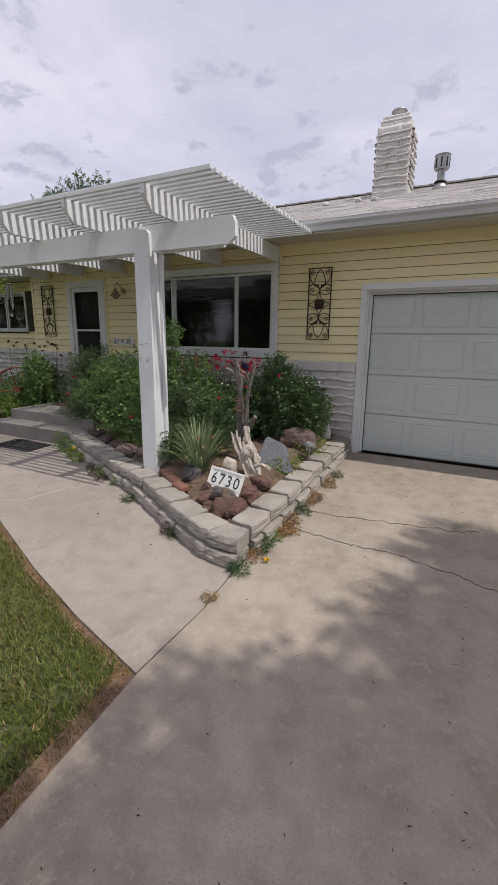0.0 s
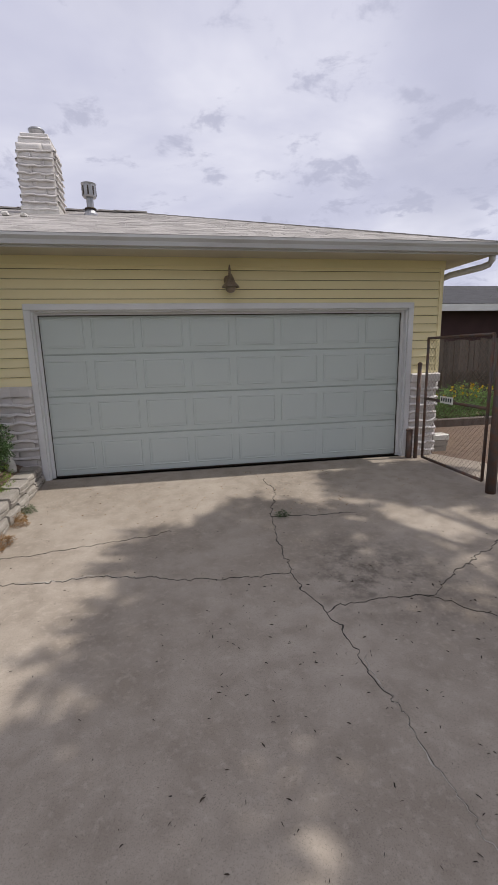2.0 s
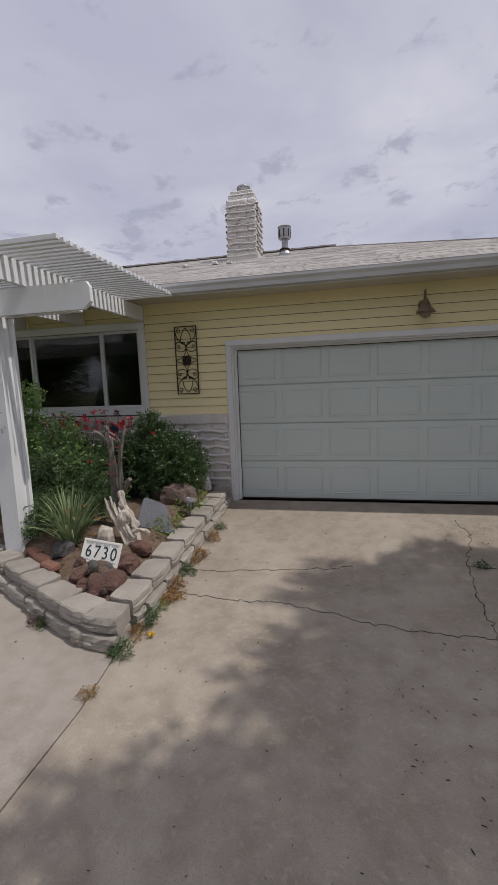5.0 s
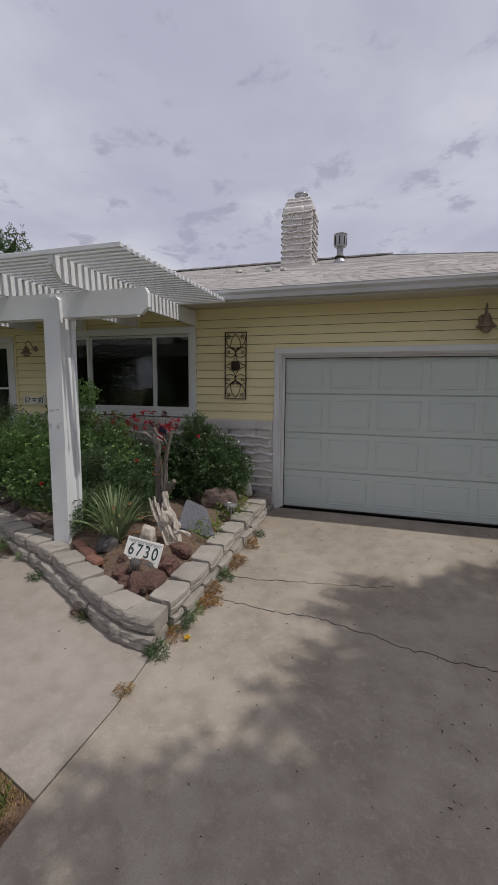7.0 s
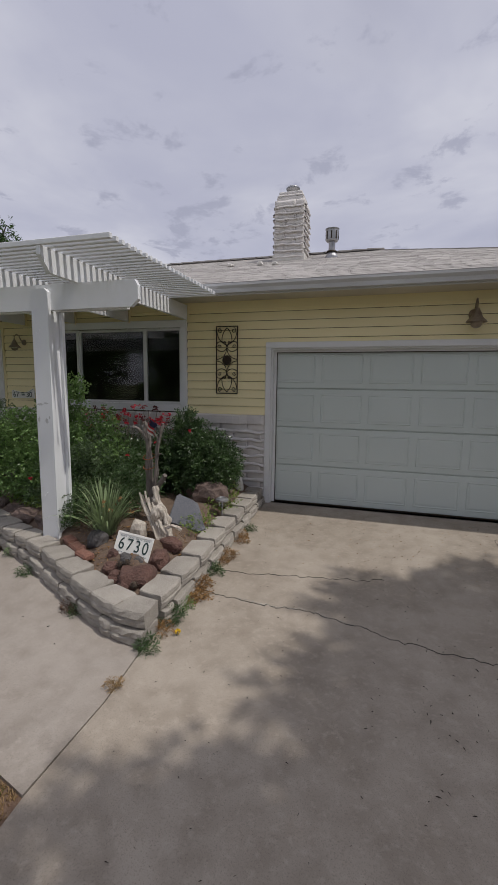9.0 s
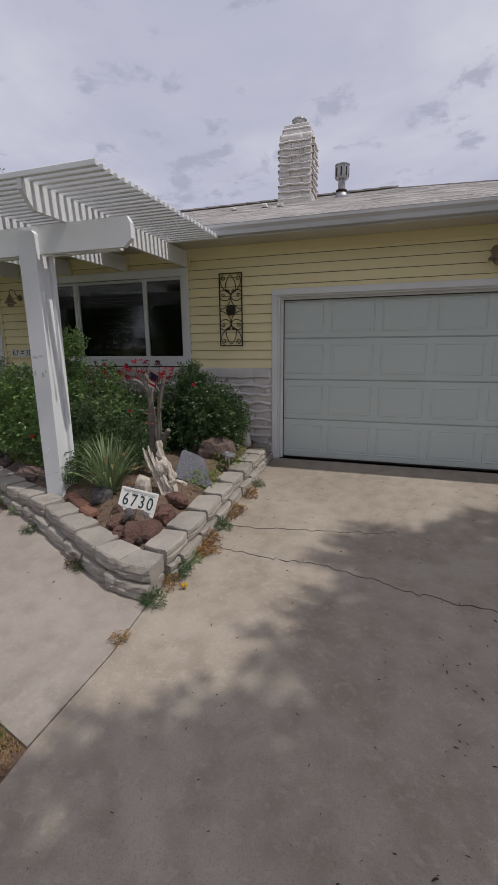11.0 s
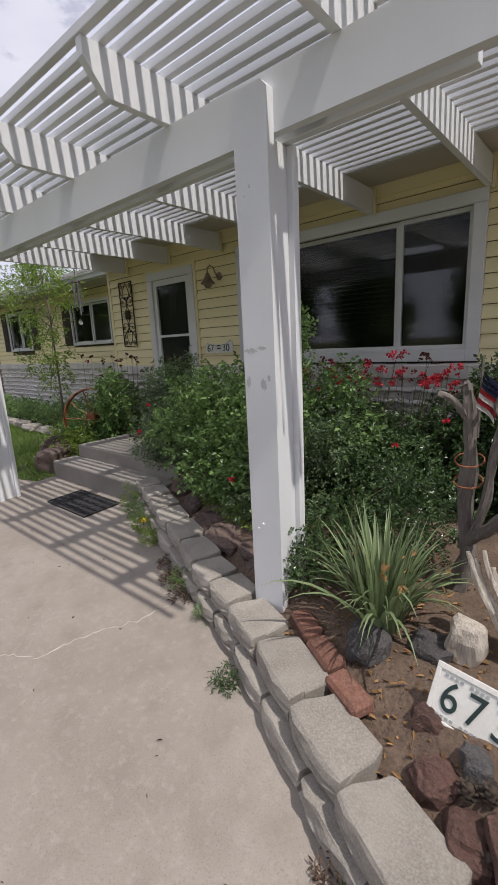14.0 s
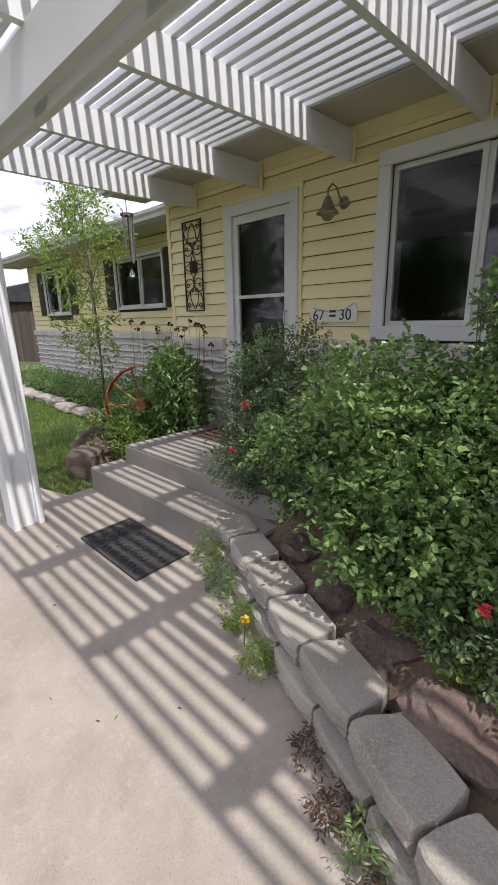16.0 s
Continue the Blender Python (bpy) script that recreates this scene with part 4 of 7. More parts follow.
def lay_between(a, b, course, seed):
    """A block whose split face runs from a to b, the bed on its left hand."""
    a, b = Vector(a), Vector(b)
    d = (b - a).normalized()
    mid = (a + b) / 2 + Vector((-d.y, d.x)) * (BLOCK_D / 2 + 0.038 * (course - 1) + random.uniform(-0.008, 0.008))
    lay(mid.x, mid.y, ground_z(mid.y) - 0.012 + course * (BLOCK_H + random.uniform(-0.004, 0.006)), math.degrees(math.atan2(d.y, d.x)), seed, ((b - a).length - 0.014) / 0.30)


# along the driveway, then along the walk; the courses break joint
DRIVE_JOINTS = [(-1.035 - 0.028 * max(0.0, y - 3.0), y) for y in (2.335, 2.675, 3.05, 3.42, 3.78, 4.13, 4.47, 4.80, 5.12, 5.35)]
WALK_JOINTS = [(-4.982, 3.902), (-4.712, 3.772), (-4.442, 3.642), (-4.172, 3.512), (-3.882, 3.382), (-3.562, 3.242), (-3.262, 3.082), (-3.022, 2.990), (-2.782, 2.902), (-2.502, 2.760), (-2.172, 2.582), (-1.882, 2.424), (-1.567, 2.242), (-1.282, 2.122)]
for joints in (DRIVE_JOINTS, WALK_JOINTS):
    for k, (a, b) in enumerate(zip(joints, joints[1:])):
        lay_between(a, b, 1, k * 3 + 1)
    halves = [joints[0]] + [((a[0] + b[0]) / 2, (a[1] + b[1]) / 2) for a, b in zip(joints, joints[1:])] + [joints[-1]]
    for k, (a, b) in enumerate(zip(halves, halves[1:])):
        lay_between(a, b, 0, k * 5 + 2)
# the corner stones
lay(-1.165, 2.185, ground_z(2.2) - 0.012, -9, 3, 0.98)
lay(-1.155, 2.205, ground_z(2.2) - 0.010 + BLOCK_H, -4, 5, 0.92)

# ---- rocks, driftwood and ornaments in the bed ----


def rock(label, x, y, z, size, mat, seed, rz=0, rough=0.28, flat=0.25, name="rock", group=""):
    ob = part(name, stone(*size, rough, 3, seed, flat), M[mat], None, label, smooth=False)
    ob.matrix_basis = pose(x, y, z, 0, 0, rz)
    return tagged(ob, "", "rock", group)


LAVA = "lava rocks"
rock("large rust-red porous lava rock among smaller rocks", -1.35, 2.55, 0.055, (0.125, 0.12, 0.085), "lava", 1, 20, group=LAVA)
rock("rust-brown lava rock leaning by the block wall", -1.325, 2.86, 0.08, (0.075, 0.115, 0.075), "lava", 2, 15, group=LAVA)
rock("dark brown lava rock behind the number tile", -1.37, 3.14, 0.12, (0.105, 0.075, 0.06), "lava", 3, -20, group=LAVA)
rock("brown lava rock in front of the number tile", -1.72, 2.79, 0.10, (0.06, 0.055, 0.06), "lava", 4, group=LAVA)
rock("small brown lava rock low in the soil", -1.64, 2.63, 0.08, (0.075, 0.065, 0.045), "lava", 5, 30, group=LAVA)
rock("small red lava rock beside the corner block", -1.53, 2.53, 0.06, (0.06, 0.08, 0.05), "lava", 6, 25, group=LAVA)
rock("small lava rock at the bed's edge", -1.405, 2.425, 0.05, (0.065, 0.032, 0.045), "lava", 12, -28, group=LAVA)
rock("blackish rock propping up the number tile", -1.555, 2.70, 0.09, (0.048, 0.045, 0.07), "blackrock", 7, group="dark rocks")
rock("small dark rock beside the number tile", -1.465, 2.745, 0.10, (0.042, 0.04, 0.065), "blackrock", 8, group="dark rocks")
for x, y in ((-1.555, 2.615), (-1.50, 2.63), (-1.475, 2.50), (-1.31, 2.43)):
    cone = thing("pine_cone", "small dry brown pine cone lying among the rocks", "pine cone", x, y, bed_height(x, y) + 0.012, "pine cones")
    own = bmesh.new()
    for k in range(34):
        a, u = k * 2.4, k / 34
        r = 0.024 * math.sin(0.35 + 2.4 * u)
        c = Vector((math.cos(a) * r, math.sin(a) * r, u * 0.05))
        o = Vector((math.cos(a), math.sin(a), 0.5)) * 0.010
        sd = Vector((-math.sin(a), math.cos(a), 0)) * 0.007
        own.faces.new([own.verts.new(p) for p in (c - sd, c + o - sd * 0.6, c + o + sd * 0.6, c + sd)])
    part("scales", own, M["litter"], cone)
    part("core", turned([(0.012, 0.0), (0.02, 0.02), (0.012, 0.045), (0.003, 0.055)], 10), M["litter"], cone)
rock("round black rock under the strap-leaved plant", -2.04, 2.99, 0.11, (0.085, 0.08, 0.085), "blackrock", 9, flat=0.05, group="dark rocks")
rock("dark rock beside the strap-leaved plant", -1.82, 3.12, 0.11, (0.085, 0.08, 0.075), "blackrock", 10, group="dark rocks")
rock("grey boulder beside the clipped bush", -1.50, 4.42, 0.18, (0.20, 0.15, 0.15), "fieldstone", 11, group="boulders")
rock("flat grey stone lying by the boulder", -1.72, 4.55, 0.20, (0.15, 0.10, 0.10), "fieldstone", 13, group="boulders")
for i, (x, y, s) in enumerate(((-2.66, 3.42, 0.20), (-2.98, 3.40, 0.22), (-3.28, 3.46, 0.20), (-3.62, 3.66, 0.21), (-3.95, 3.82, 0.20), (-4.30, 3.96, 0.17))):
    rock("broken brown fieldstone edging behind the block wall", x - 0.01, y + 0.02, 0.035, (s * 0.72, 0.13, 0.085), "fieldstone", 20 + i, -24 + 14 * (i % 3 - 1), 0.42, 0.3, "fieldstone", "fieldstones behind the wall")

slab_bm = prism([(-0.15, 0.0), (0.16, 0.0), (0.21, 0.05), (0.17, 0.09), (0.05, 0.25), (-0.02, 0.27), (-0.07, 0.265), (-0.15, 0.285), (-0.175, 0.26)], "y", -0.03, 0.03)
bmesh.ops.bevel(slab_bm, geom=slab_bm.edges[:], offset=0.007, segments=1, affect="EDGES")
slab = part("granite_slab", slab_bm, M["granite"], None, "speckled grey granite slab leaning on the driftwood")
tagged(slab, "", "rock")
slab.matrix_basis = pose(-1.47, 3.60, 0.17, -38, 14, 4) @ Matrix.Scale(1.12, 4)

for i in range(3):
    b = part("red_brick", cuboid(-0.10, 0.10, -0.05, 0.05, 0, 0.06, 0.014), M["redbrick"], None, "old red brick laid flat as inner edging")
    tagged(b, "", "brick", "red edging bricks")
    b.matrix_basis = pose(-2.36 + 0.175 * i, 3.02 - 0.125 * i, 0.100, 6, -2, -36 + 4 * i)

# upright dead stump with two limbs
stump = thing("tree_stump", "bare forked grey dead tree trunk standing in the bed", "stump", -1.86, 3.62, 0.16)
part("trunk", gnarled([(0, 0, 0), (0.03, 0, 0.2), (0.01, 0.0, 0.45), (0.02, -0.02, 0.75), (0.0, -0.04, 1.02), (-0.02, -0.04, 1.08)], 0.040, 0.6, 1, 0.5), M["wood_grey"], stump)
part("limb", gnarled([(0.03, 0.0, 0.28), (0.09, -0.02, 0.5), (0.13, -0.05, 0.8), (0.18, -0.05, 1.0), (0.20, -0.05, 1.07)], 0.024, 0.6, 2, 0.5), M["wood_grey"], stump)
part("limb", gnarled([(0.02, 0.0, 0.3), (0.13, -0.05, 0.42), (0.24, -0.10, 0.56)], 0.030, 0.8, 3), M["wood_grey"], stump)
part("limb", gnarled([(0.01, -0.03, 0.9), (-0.05, -0.08, 1.0), (-0.11, -0.10, 1.03)], 0.02, 0.7, 4), M["wood_grey"], stump)
for q in (((0.12, -0.04, 0.72), (0.16, -0.07, 0.76), (0.19, -0.08, 0.77)), ((0.15, -0.05, 0.9), (0.12, -0.08, 0.97), (0.13, -0.09, 1.02)), ((0.01, -0.02, 0.85), (0.05, -0.06, 0.93), (0.06, -0.07, 1.0))):
    part("twig", gnarled(q, 0.011, 0.5, q[0][0] * 9, 0.3, 7, 3), M["wood_grey"], stump)
for zz in (0.62, 0.72):
    ring = [(0.02 + 0.062 * math.cos(a), -0.02 + 0.062 * math.sin(a), zz + 0.02 * math.sin(a)) for a in np.linspace(0, 2 * math.pi, 13)]
    part("wire_loop", tube(ring, 0.004, 5), M["rust"], stump)

# small flag tucked into the stump
flag = thing("small_flag", "small striped flag on a stick tucked in the stump", "flag", -1.80, 3.54, 1.10)
part("stick", tube([(0, 0, -0.1), (0, 0, 0.25)], 0.005, 6), M["wood_grey"], flag)
for k in range(7):
    own = bmesh.new()
    za, zb = 0.19 - 0.022 * k, 0.19 - 0.022 * (k + 1)
    prev = None
    for s in range(7):
        u = s / 6
        p = (0.008 + 0.07 * u - 0.003 * k, -0.02 * math.sin(u * 5 + k * 0.3), -0.07 * u)
        cur = (own.verts.new((p[0], p[1], za + p[2])), own.verts.new((p[0], p[1], zb + p[2])))
        if prev:
            own.faces.new((prev[0], cur[0], cur[1], prev[1]))
        prev = cur
    bmesh.ops.solidify(own, geom=own.faces[:], thickness=0.002)
    part("stripe", own, M["navy" if k < 3 else ("cloth_red" if k % 2 else "cloth_white")], flag)

# driftwood
drift = thing("driftwood", "sun-bleached twisted driftwood roots leaning upright", "driftwood", -1.58, 3.22, 0.16)
for i, (dx, lean, hgt, r) in enumerate(((-0.10, -0.06, 0.44, 0.015), (-0.075, -0.055, 0.42, 0.012), (-0.055, -0.05, 0.46, 0.013), (-0.03, -0.04, 0.40, 0.016), (0.0, -0.03, 0.36, 0.017), (0.03, 0.0, 0.28, 0.02))):
    part("root", gnarled([(0.6 * dx + 0.13, -0.05 + 0.008 * i, 0.0), (dx + 0.09, -0.03, hgt * 0.4), (dx + 0.02 + lean * 0.5, 0.0, hgt * 0.75), (dx + lean, 0.02, hgt)], r * 1.5, 0.35, i * 2.1, 0.5, 10, 5), M["driftwood"], drift)
part("trunk", gnarled([(0.12, 0.05, 0.0), (0.09, 0.06, 0.16), (0.05, 0.07, 0.27), (0.0, 0.07, 0.38), (-0.03, 0.08, 0.50)], 0.05, 0.5, 7, 0.7), M["driftwood"], drift)
part("root", gnarled([(0.03, 0.03, 0.30), (0.12, 0.0, 0.24), (0.14, -0.02, 0.15), (0.21, -0.03, 0.17), (0.29, -0.02, 0.14)], 0.036, 0.35, 8, 0.6), M["driftwood"], drift)
part("knot", stone(0.075, 0.06, 0.09, 0.3, 3, 41), M["driftwood"], drift).matrix_basis = pose(0.05, 0.0, 0.20)
part("root", gnarled([(0.05, -0.04, 0.02), (0.15, -0.03, 0.05), (0.24, 0.0, 0.04)], 0.03, 0.35, 9, 0.5), M["driftwood"], drift)
wood = part("wood_chunk", stone(0.075, 0.06, 0.12, 0.25, 3, 42, 0.2), M["driftwood"], None, "weathered upright wood chunk beside the driftwood")
tagged(wood, "", "wood")
wood.matrix_basis = pose(-1.72, 3.14, 0.15, 0, 8, 20)

# house number tile
sign = thing("number_sign", "white framed house number tile reading 6730, propped on rocks", "sign", -1.515, 2.80, 0.155)
sign.matrix_basis = pose(-1.565, 2.775, 0.16, -24, 5, -4)
part("tile", cuboid(-0.175, 0.175, 0, 0.012, 0.0, 0.195, 0.003), M["tile"], sign)
for q in ((-0.18, 0.18, 0.18, 0.2), (-0.18, 0.18, 0.0, 0.02), (-0.18, -0.164, 0.02, 0.18), (0.164, 0.18, 0.02, 0.18)):
    part("frame_strip", cuboid(q[0], q[1], -0.006, 0.0, q[2], q[3], 0.002), M["tile"], sign)


def lettering(name, text, size, mat, parent, m, depth=0.0015):
    cu = bpy.data.curves.new(name, "FONT")
    cu.body, cu.size, cu.extrude = text, size, depth
    cu.align_x, cu.align_y = "CENTER", "CENTER"
    tmp = new(name, cu)
    me = bpy.data.meshes.new_from_object(tmp.evaluated_get(bpy.context.evaluated_depsgraph_get()))
    bpy.data.objects.remove(tmp)
    me.materials.clear()
    me.materials.append(mat)
    ob = new(name, me)
    ob.parent = parent
    ob.matrix_basis = m
    return ob


for i, ch in enumerate("6730"):
    lettering("digit", ch, 0.145, M["ink"], sign, Matrix.Translation((-0.117 + 0.079 * i, -0.003, 0.098)) @ Matrix.Rotation(radians(90), 4, "X") @ Matrix.Shear("XZ", 4, (0, 0)) @ Matrix.Diagonal((0.85, 1, 1, 1)))
    for zz in (0.165, 0.032):
        for s in range(4):
            part("ornament_bar", cuboid(-0.148 + 0.079 * i + 0.016 * s, -0.138 + 0.079 * i + 0.016 * s, -0.0035, -0.0005, zz - 0.004, zz + 0.005), M["ink_pale"], sign)

# solar garden light and small figurine
solar = thing("solar_light", "small round steel solar path light on a spike", "garden light", -1.25, 4.15, 0.17)
part("spike", tube([(0, 0, 0), (0, 0, 0.14)], 0.009, 7), M["steel"], solar)
part("lens", turned([(0.035, 0.10), (0.042, 0.13), (0.042, 0.16)], 16), M["lampglass"], solar)
part("cap", turned([(0.075, 0.16), (0.074, 0.18), (0.045, 0.195), (0.04, 0.19), (0.02, 0.185)], 20), M["steel"], solar)
fig = part("garden_figurine", turned([(0.06, 0.0), (0.062, 0.05), (0.045, 0.12), (0.03, 0.15), (0.036, 0.18), (0.03, 0.215), (0.012, 0.25), (0.004, 0.27)], 14, at=(0, 0, 0)), M["clay"], None, "small pale painted garden figurine by the brick wall", smooth=True)
tagged(fig, "", "figurine")
fig.matrix_basis = pose(-1.36, 5.10, 0.22)

# strap-leaved clump
clump = thing("strap_leaf_plant", "clump of arching green strap leaves over dark rocks", "plant", -2.05, 3.14, 0.20)


def strap_mesh(count, seed):
    rnd = random.Random(seed)
    verts, faces = [], []
    for _ in range(count):
        a = rnd.uniform(0, 2 * math.pi)
        ln, w = rnd.uniform(0.34, 0.56), rnd.uniform(0.007, 0.0125)
        bow = rnd.uniform(0.1, 1.0) ** 1.9 * 2.0
        r0 = rnd.uniform(0, 0.09)
        p = Vector((math.cos(a) * r0, math.sin(a) * r0, 0.0))
        tilt = rnd.uniform(0.05, 0.35) + 0.2 * bow
        d0 = Vector((math.cos(a + rnd.uniform(-0.5, 0.5)), math.sin(a + rnd.uniform(-0.5, 0.5)), 0))
        side = Vector((-d0.y, d0.x, 0))
        seg = 7
        i0 = len(verts)
        for s in range(seg + 1):
            t = s / seg
            ang = tilt + bow * t * t
            k = w * (1 - max(0, t - 0.45) / 0.55 * 0.95)
            nrm = Vector((-d0.x * math.cos(ang), -d0.y * math.cos(ang), math.sin(ang)))
            verts += [p - side * k + nrm * k * 0.35, p.copy(), p + side * k + nrm * k * 0.35]
            p = p + (d0 * math.sin(ang) + Vector((0, 0, math.cos(ang)))) * (ln / seg)
            p.z = max(p.z, -0.03)
            if s:
                j = i0 + 3 * (s - 1)
                faces += [(j, j + 3, j + 4, j + 1), (j + 1, j + 4, j + 5, j + 2)]
    me = bpy.data.meshes.new("leaves")
    me.from_pydata([tuple(v) for v in verts], [], faces)
    me.materials.append(M["strap_leaf"])
    me.shade_smooth()
    return me


part("leaves", strap_mesh(190, 5), None, clump)
for _ in range(7):
    a, r = random.uniform(0, 6.28), random.uniform(0.1, 0.3)
    ob = part("dry_flower", blades("dry_flower", np.zeros((4, 3)), unit(RNG.normal(size=(4, 3))), unit(RNG.normal(size=(4, 3))), 0.045, 0.02, M["dry_leaf"]), None, clump)
    ob.location = (math.cos(a) * r, math.sin(a) * r, 0.40 - r * 0.7)

# shrubs
shrub("rose_bush", "large leafy green rose bush spilling over the block wall", "bush", (-3.90, 4.28, 0.20),
      [(-0.08, 0.0, 0.55, 0.52, 0.50, 0.42), (0.45, -0.15, 0.52, 0.50, 0.50, 0.45), (0.15, -0.30, 0.35, 0.62, 0.38, 0.34), (0.75, -0.35, 0.30, 0.38, 0.38, 0.30), (0.35, -0.52, 0.20, 0.42, 0.20, 0.20), (-0.15, 0.1, 0.85, 0.42, 0.36, 0.24), (0.35, 0.1, 0.82, 0.40, 0.35, 0.24),
       (0.95, 0.1, 0.45, 0.34, 0.4, 0.42)] + [(0.25 + 0.85 * math.cos(2.4 * k) * (0.5 + 0.05 * k), -0.05 + 0.52 * math.sin(2.4 * k) * (0.5 + 0.05 * k), 0.34 + 0.075 * (k % 9), 0.17, 0.16, 0.15) for k in range(14)], 5000, 0.038, 0.74, M["rose_leaf"], 5, 26)
shrub("pale_shrub", "small-leaved grey-green shrub spilling beside the pergola post", "bush", (-2.98, 3.72, 0.18), [(0.0, 0.0, 0.22, 0.34, 0.24, 0.24), (-0.32, 0.02, 0.16, 0.26, 0.20, 0.18), (-0.15, 0.1, 0.5, 0.28, 0.22, 0.24), (0.15, 0.25, 0.55, 0.25, 0.25, 0.25)], 2600, 0.024, 0.55, M["pale_leaf"], 5, 14, 0.005)
shrub("tall_rose_shoots", "tall upright leafy rose canes in front of the window", "bush", (-3.45, 4.45, 0.20),
      [(0.0, 0.0, 1.05, 0.20, 0.17, 0.36), (0.10, -0.05, 1.35, 0.14, 0.12, 0.18), (-0.15, 0, 1.25, 0.12, 0.12, 0.16)], 480, 0.036, 0.62, M["rose_leaf"], 5, 12, 0.007)
shrub("grey_green_bush", "airy grey-green bush with red tinges beside the steps", "bush", (-5.02, 4.42, 0.18),
      [(0.0, 0.0, 0.55, 0.36, 0.34, 0.46), (-0.05, 0.05, 0.85, 0.27, 0.25, 0.28), (0.1, -0.2, 0.3, 0.36, 0.26, 0.26), (0.22, 0.2, 0.95, 0.22, 0.2, 0.26), (0.42, 0.05, 0.62, 0.28, 0.3, 0.34), (0.5, -0.2, 0.35, 0.25, 0.25, 0.24)], 4600, 0.027, 0.5, M["pale_leaf"], 5, 22)
shrub("dark_green_bush", "dark green leafy bush behind the pergola post", "bush", (-3.05, 4.75, 0.20),
      [(0.0, 0.0, 0.35, 0.55, 0.42, 0.42), (0.55, -0.1, 0.32, 0.50, 0.45, 0.38), (0.9, 0.05, 0.40, 0.34, 0.4, 0.44), (0.25, -0.5, 0.22, 0.50, 0.40, 0.26)], 3600, 0.045, 0.48, M["shrub_leaf"], 5, 22)
shrub("small_leaved_bush", "low small-leaved bush at the foot of the pergola post", "bush", (-2.44, 3.50, 0.18),
      [(0.0, -0.30, 0.16, 0.15, 0.12, 0.20), (0.0, 0.0, 0.20, 0.30, 0.26, 0.24), (0.25, 0.2, 0.28, 0.36, 0.32, 0.30), (-0.05, -0.28, 0.12, 0.16, 0.16, 0.16), (0.1, 0.5, 0.35, 0.4, 0.3, 0.35)], 2400, 0.022, 0.6, M["shrub_leaf"], 5, 14, 0.005)
shrub("clipped_bush", "dense rounded dark green rose bush by the garage", "bush", (-1.82, 4.72, 0.20),
      [(0.0, 0.0, 0.58, 0.34, 0.34, 0.36), (0.22, 0.0, 0.48, 0.34, 0.34, 0.36), (-0.12, 0.0, 0.88, 0.18, 0.2, 0.22), (0.42, -0.1, 0.42, 0.20, 0.26, 0.26), (0.05, -0.1, 0.28, 0.36, 0.30, 0.24)], 3600, 0.034, 0.6, M["shrub_leaf"], 5, 24)

# red valerian: tall stems with crimson heads
val = thing("red_valerian", "clump of grey-green stems with crimson flower heads below the window", "plant", (-2.75), 4.85, 0.2)
heads, feet, tips = [], [], []
for _ in range(46):
    x, y = random.uniform(-0.95, 0.62), random.uniform(-0.35, 0.15)
    z = 0.80 + 0.24 * random.random() + (0.06 if -0.1 < x < 0.5 else 0)
    feet.append((x * 0.7, y * 0.8, 0))
    tips.append((x, y, z))
    for _ in range(5):
        heads.append((x + random.gauss(0, 0.022), y + random.gauss(0, 0.022), z + random.gauss(0.015, 0.022)))
own, m = canes(feet, tips, 0.005, M["stem"])
tagged(part("stems", own, m, val), kind="stuff")
for k in range(0, len(heads), 5):
    blooms(val, heads[k:k + 5], 0.034, M["red_flower" if k < 165 else "dark_flower"], 7, "flower_head")
part("foliage", foliage("foliage", [(-0.2, -0.05, 0.45, 0.75, 0.25, 0.32)], 700, 0.05, 0.35, M["pale_leaf"], 3, 0.05), None, val)
roses = thing("rose_blooms", "scattered small red roses on the bushes", "flower", -3.4, 4.1, 0.2)
for q in ((-1.35, -0.12, 0.72), (-1.28, -0.30, 0.50), (0.35, -0.45, 0.52), (0.12, -0.58, 0.36), (1.05, -0.1, 0.60), (1.25, 0.2, 0.72), (1.62, 0.35, 0.86)):
    blooms(roses, [q], 0.034, M["red_flower"], 14, "bloom")
low = thing("ground_herbs", "low yellowing ground-cover herbs along the bed's inner edge", "plant", -1.35, 3.85, 0.17)
part("foliage", foliage("foliage", [(0.0, -0.15, 0.05, 0.16, 0.30, 0.07), (0.02, 0.5, 0.07, 0.16, 0.3, 0.10), (-0.1, 0.95, 0.12, 0.2, 0.25, 0.14)], 520, 0.022, 0.6, M["bright_leaf"], 4, 0.0), None, low)
herb2 = thing("ground_herbs", "low herbs and dry twigs under the rose bush", "plant", -3.1, 3.62, 0.17)
part("foliage", foliage("foliage", [(0.0, 0.0, 0.07, 0.4, 0.14, 0.10), (-0.5, 0.22, 0.08, 0.3, 0.14, 0.12)], 520, 0.026, 0.5, M["bright_leaf"], 4, 0.0), None, herb2)


# ---- things on the house ----
def spiral(cx, cz, r, start, turns, sense=1, n=22):
    """A flat scroll in the xz plane, winding inwards."""
    return [(cx + r * (1 - 0.75 * t) * math.cos(start + sense * turns * 2 * math.pi * t), 0.0, cz + r * (1 - 0.75 * t) * math.sin(start + sense * turns * 2 * math.pi * t)) for t in np.linspace(0, 1, n)]


def arc(p, q, bulge, n=12):
    p, q = Vector((p[0], 0, p[1])), Vector((q[0], 0, q[1]))
    nrm = Vector((-(q - p).z, 0, (q - p).x))
    return [p.lerp(q, t) + nrm * bulge * 4 * t * (1 - t) for t in np.linspace(0, 1, n)]


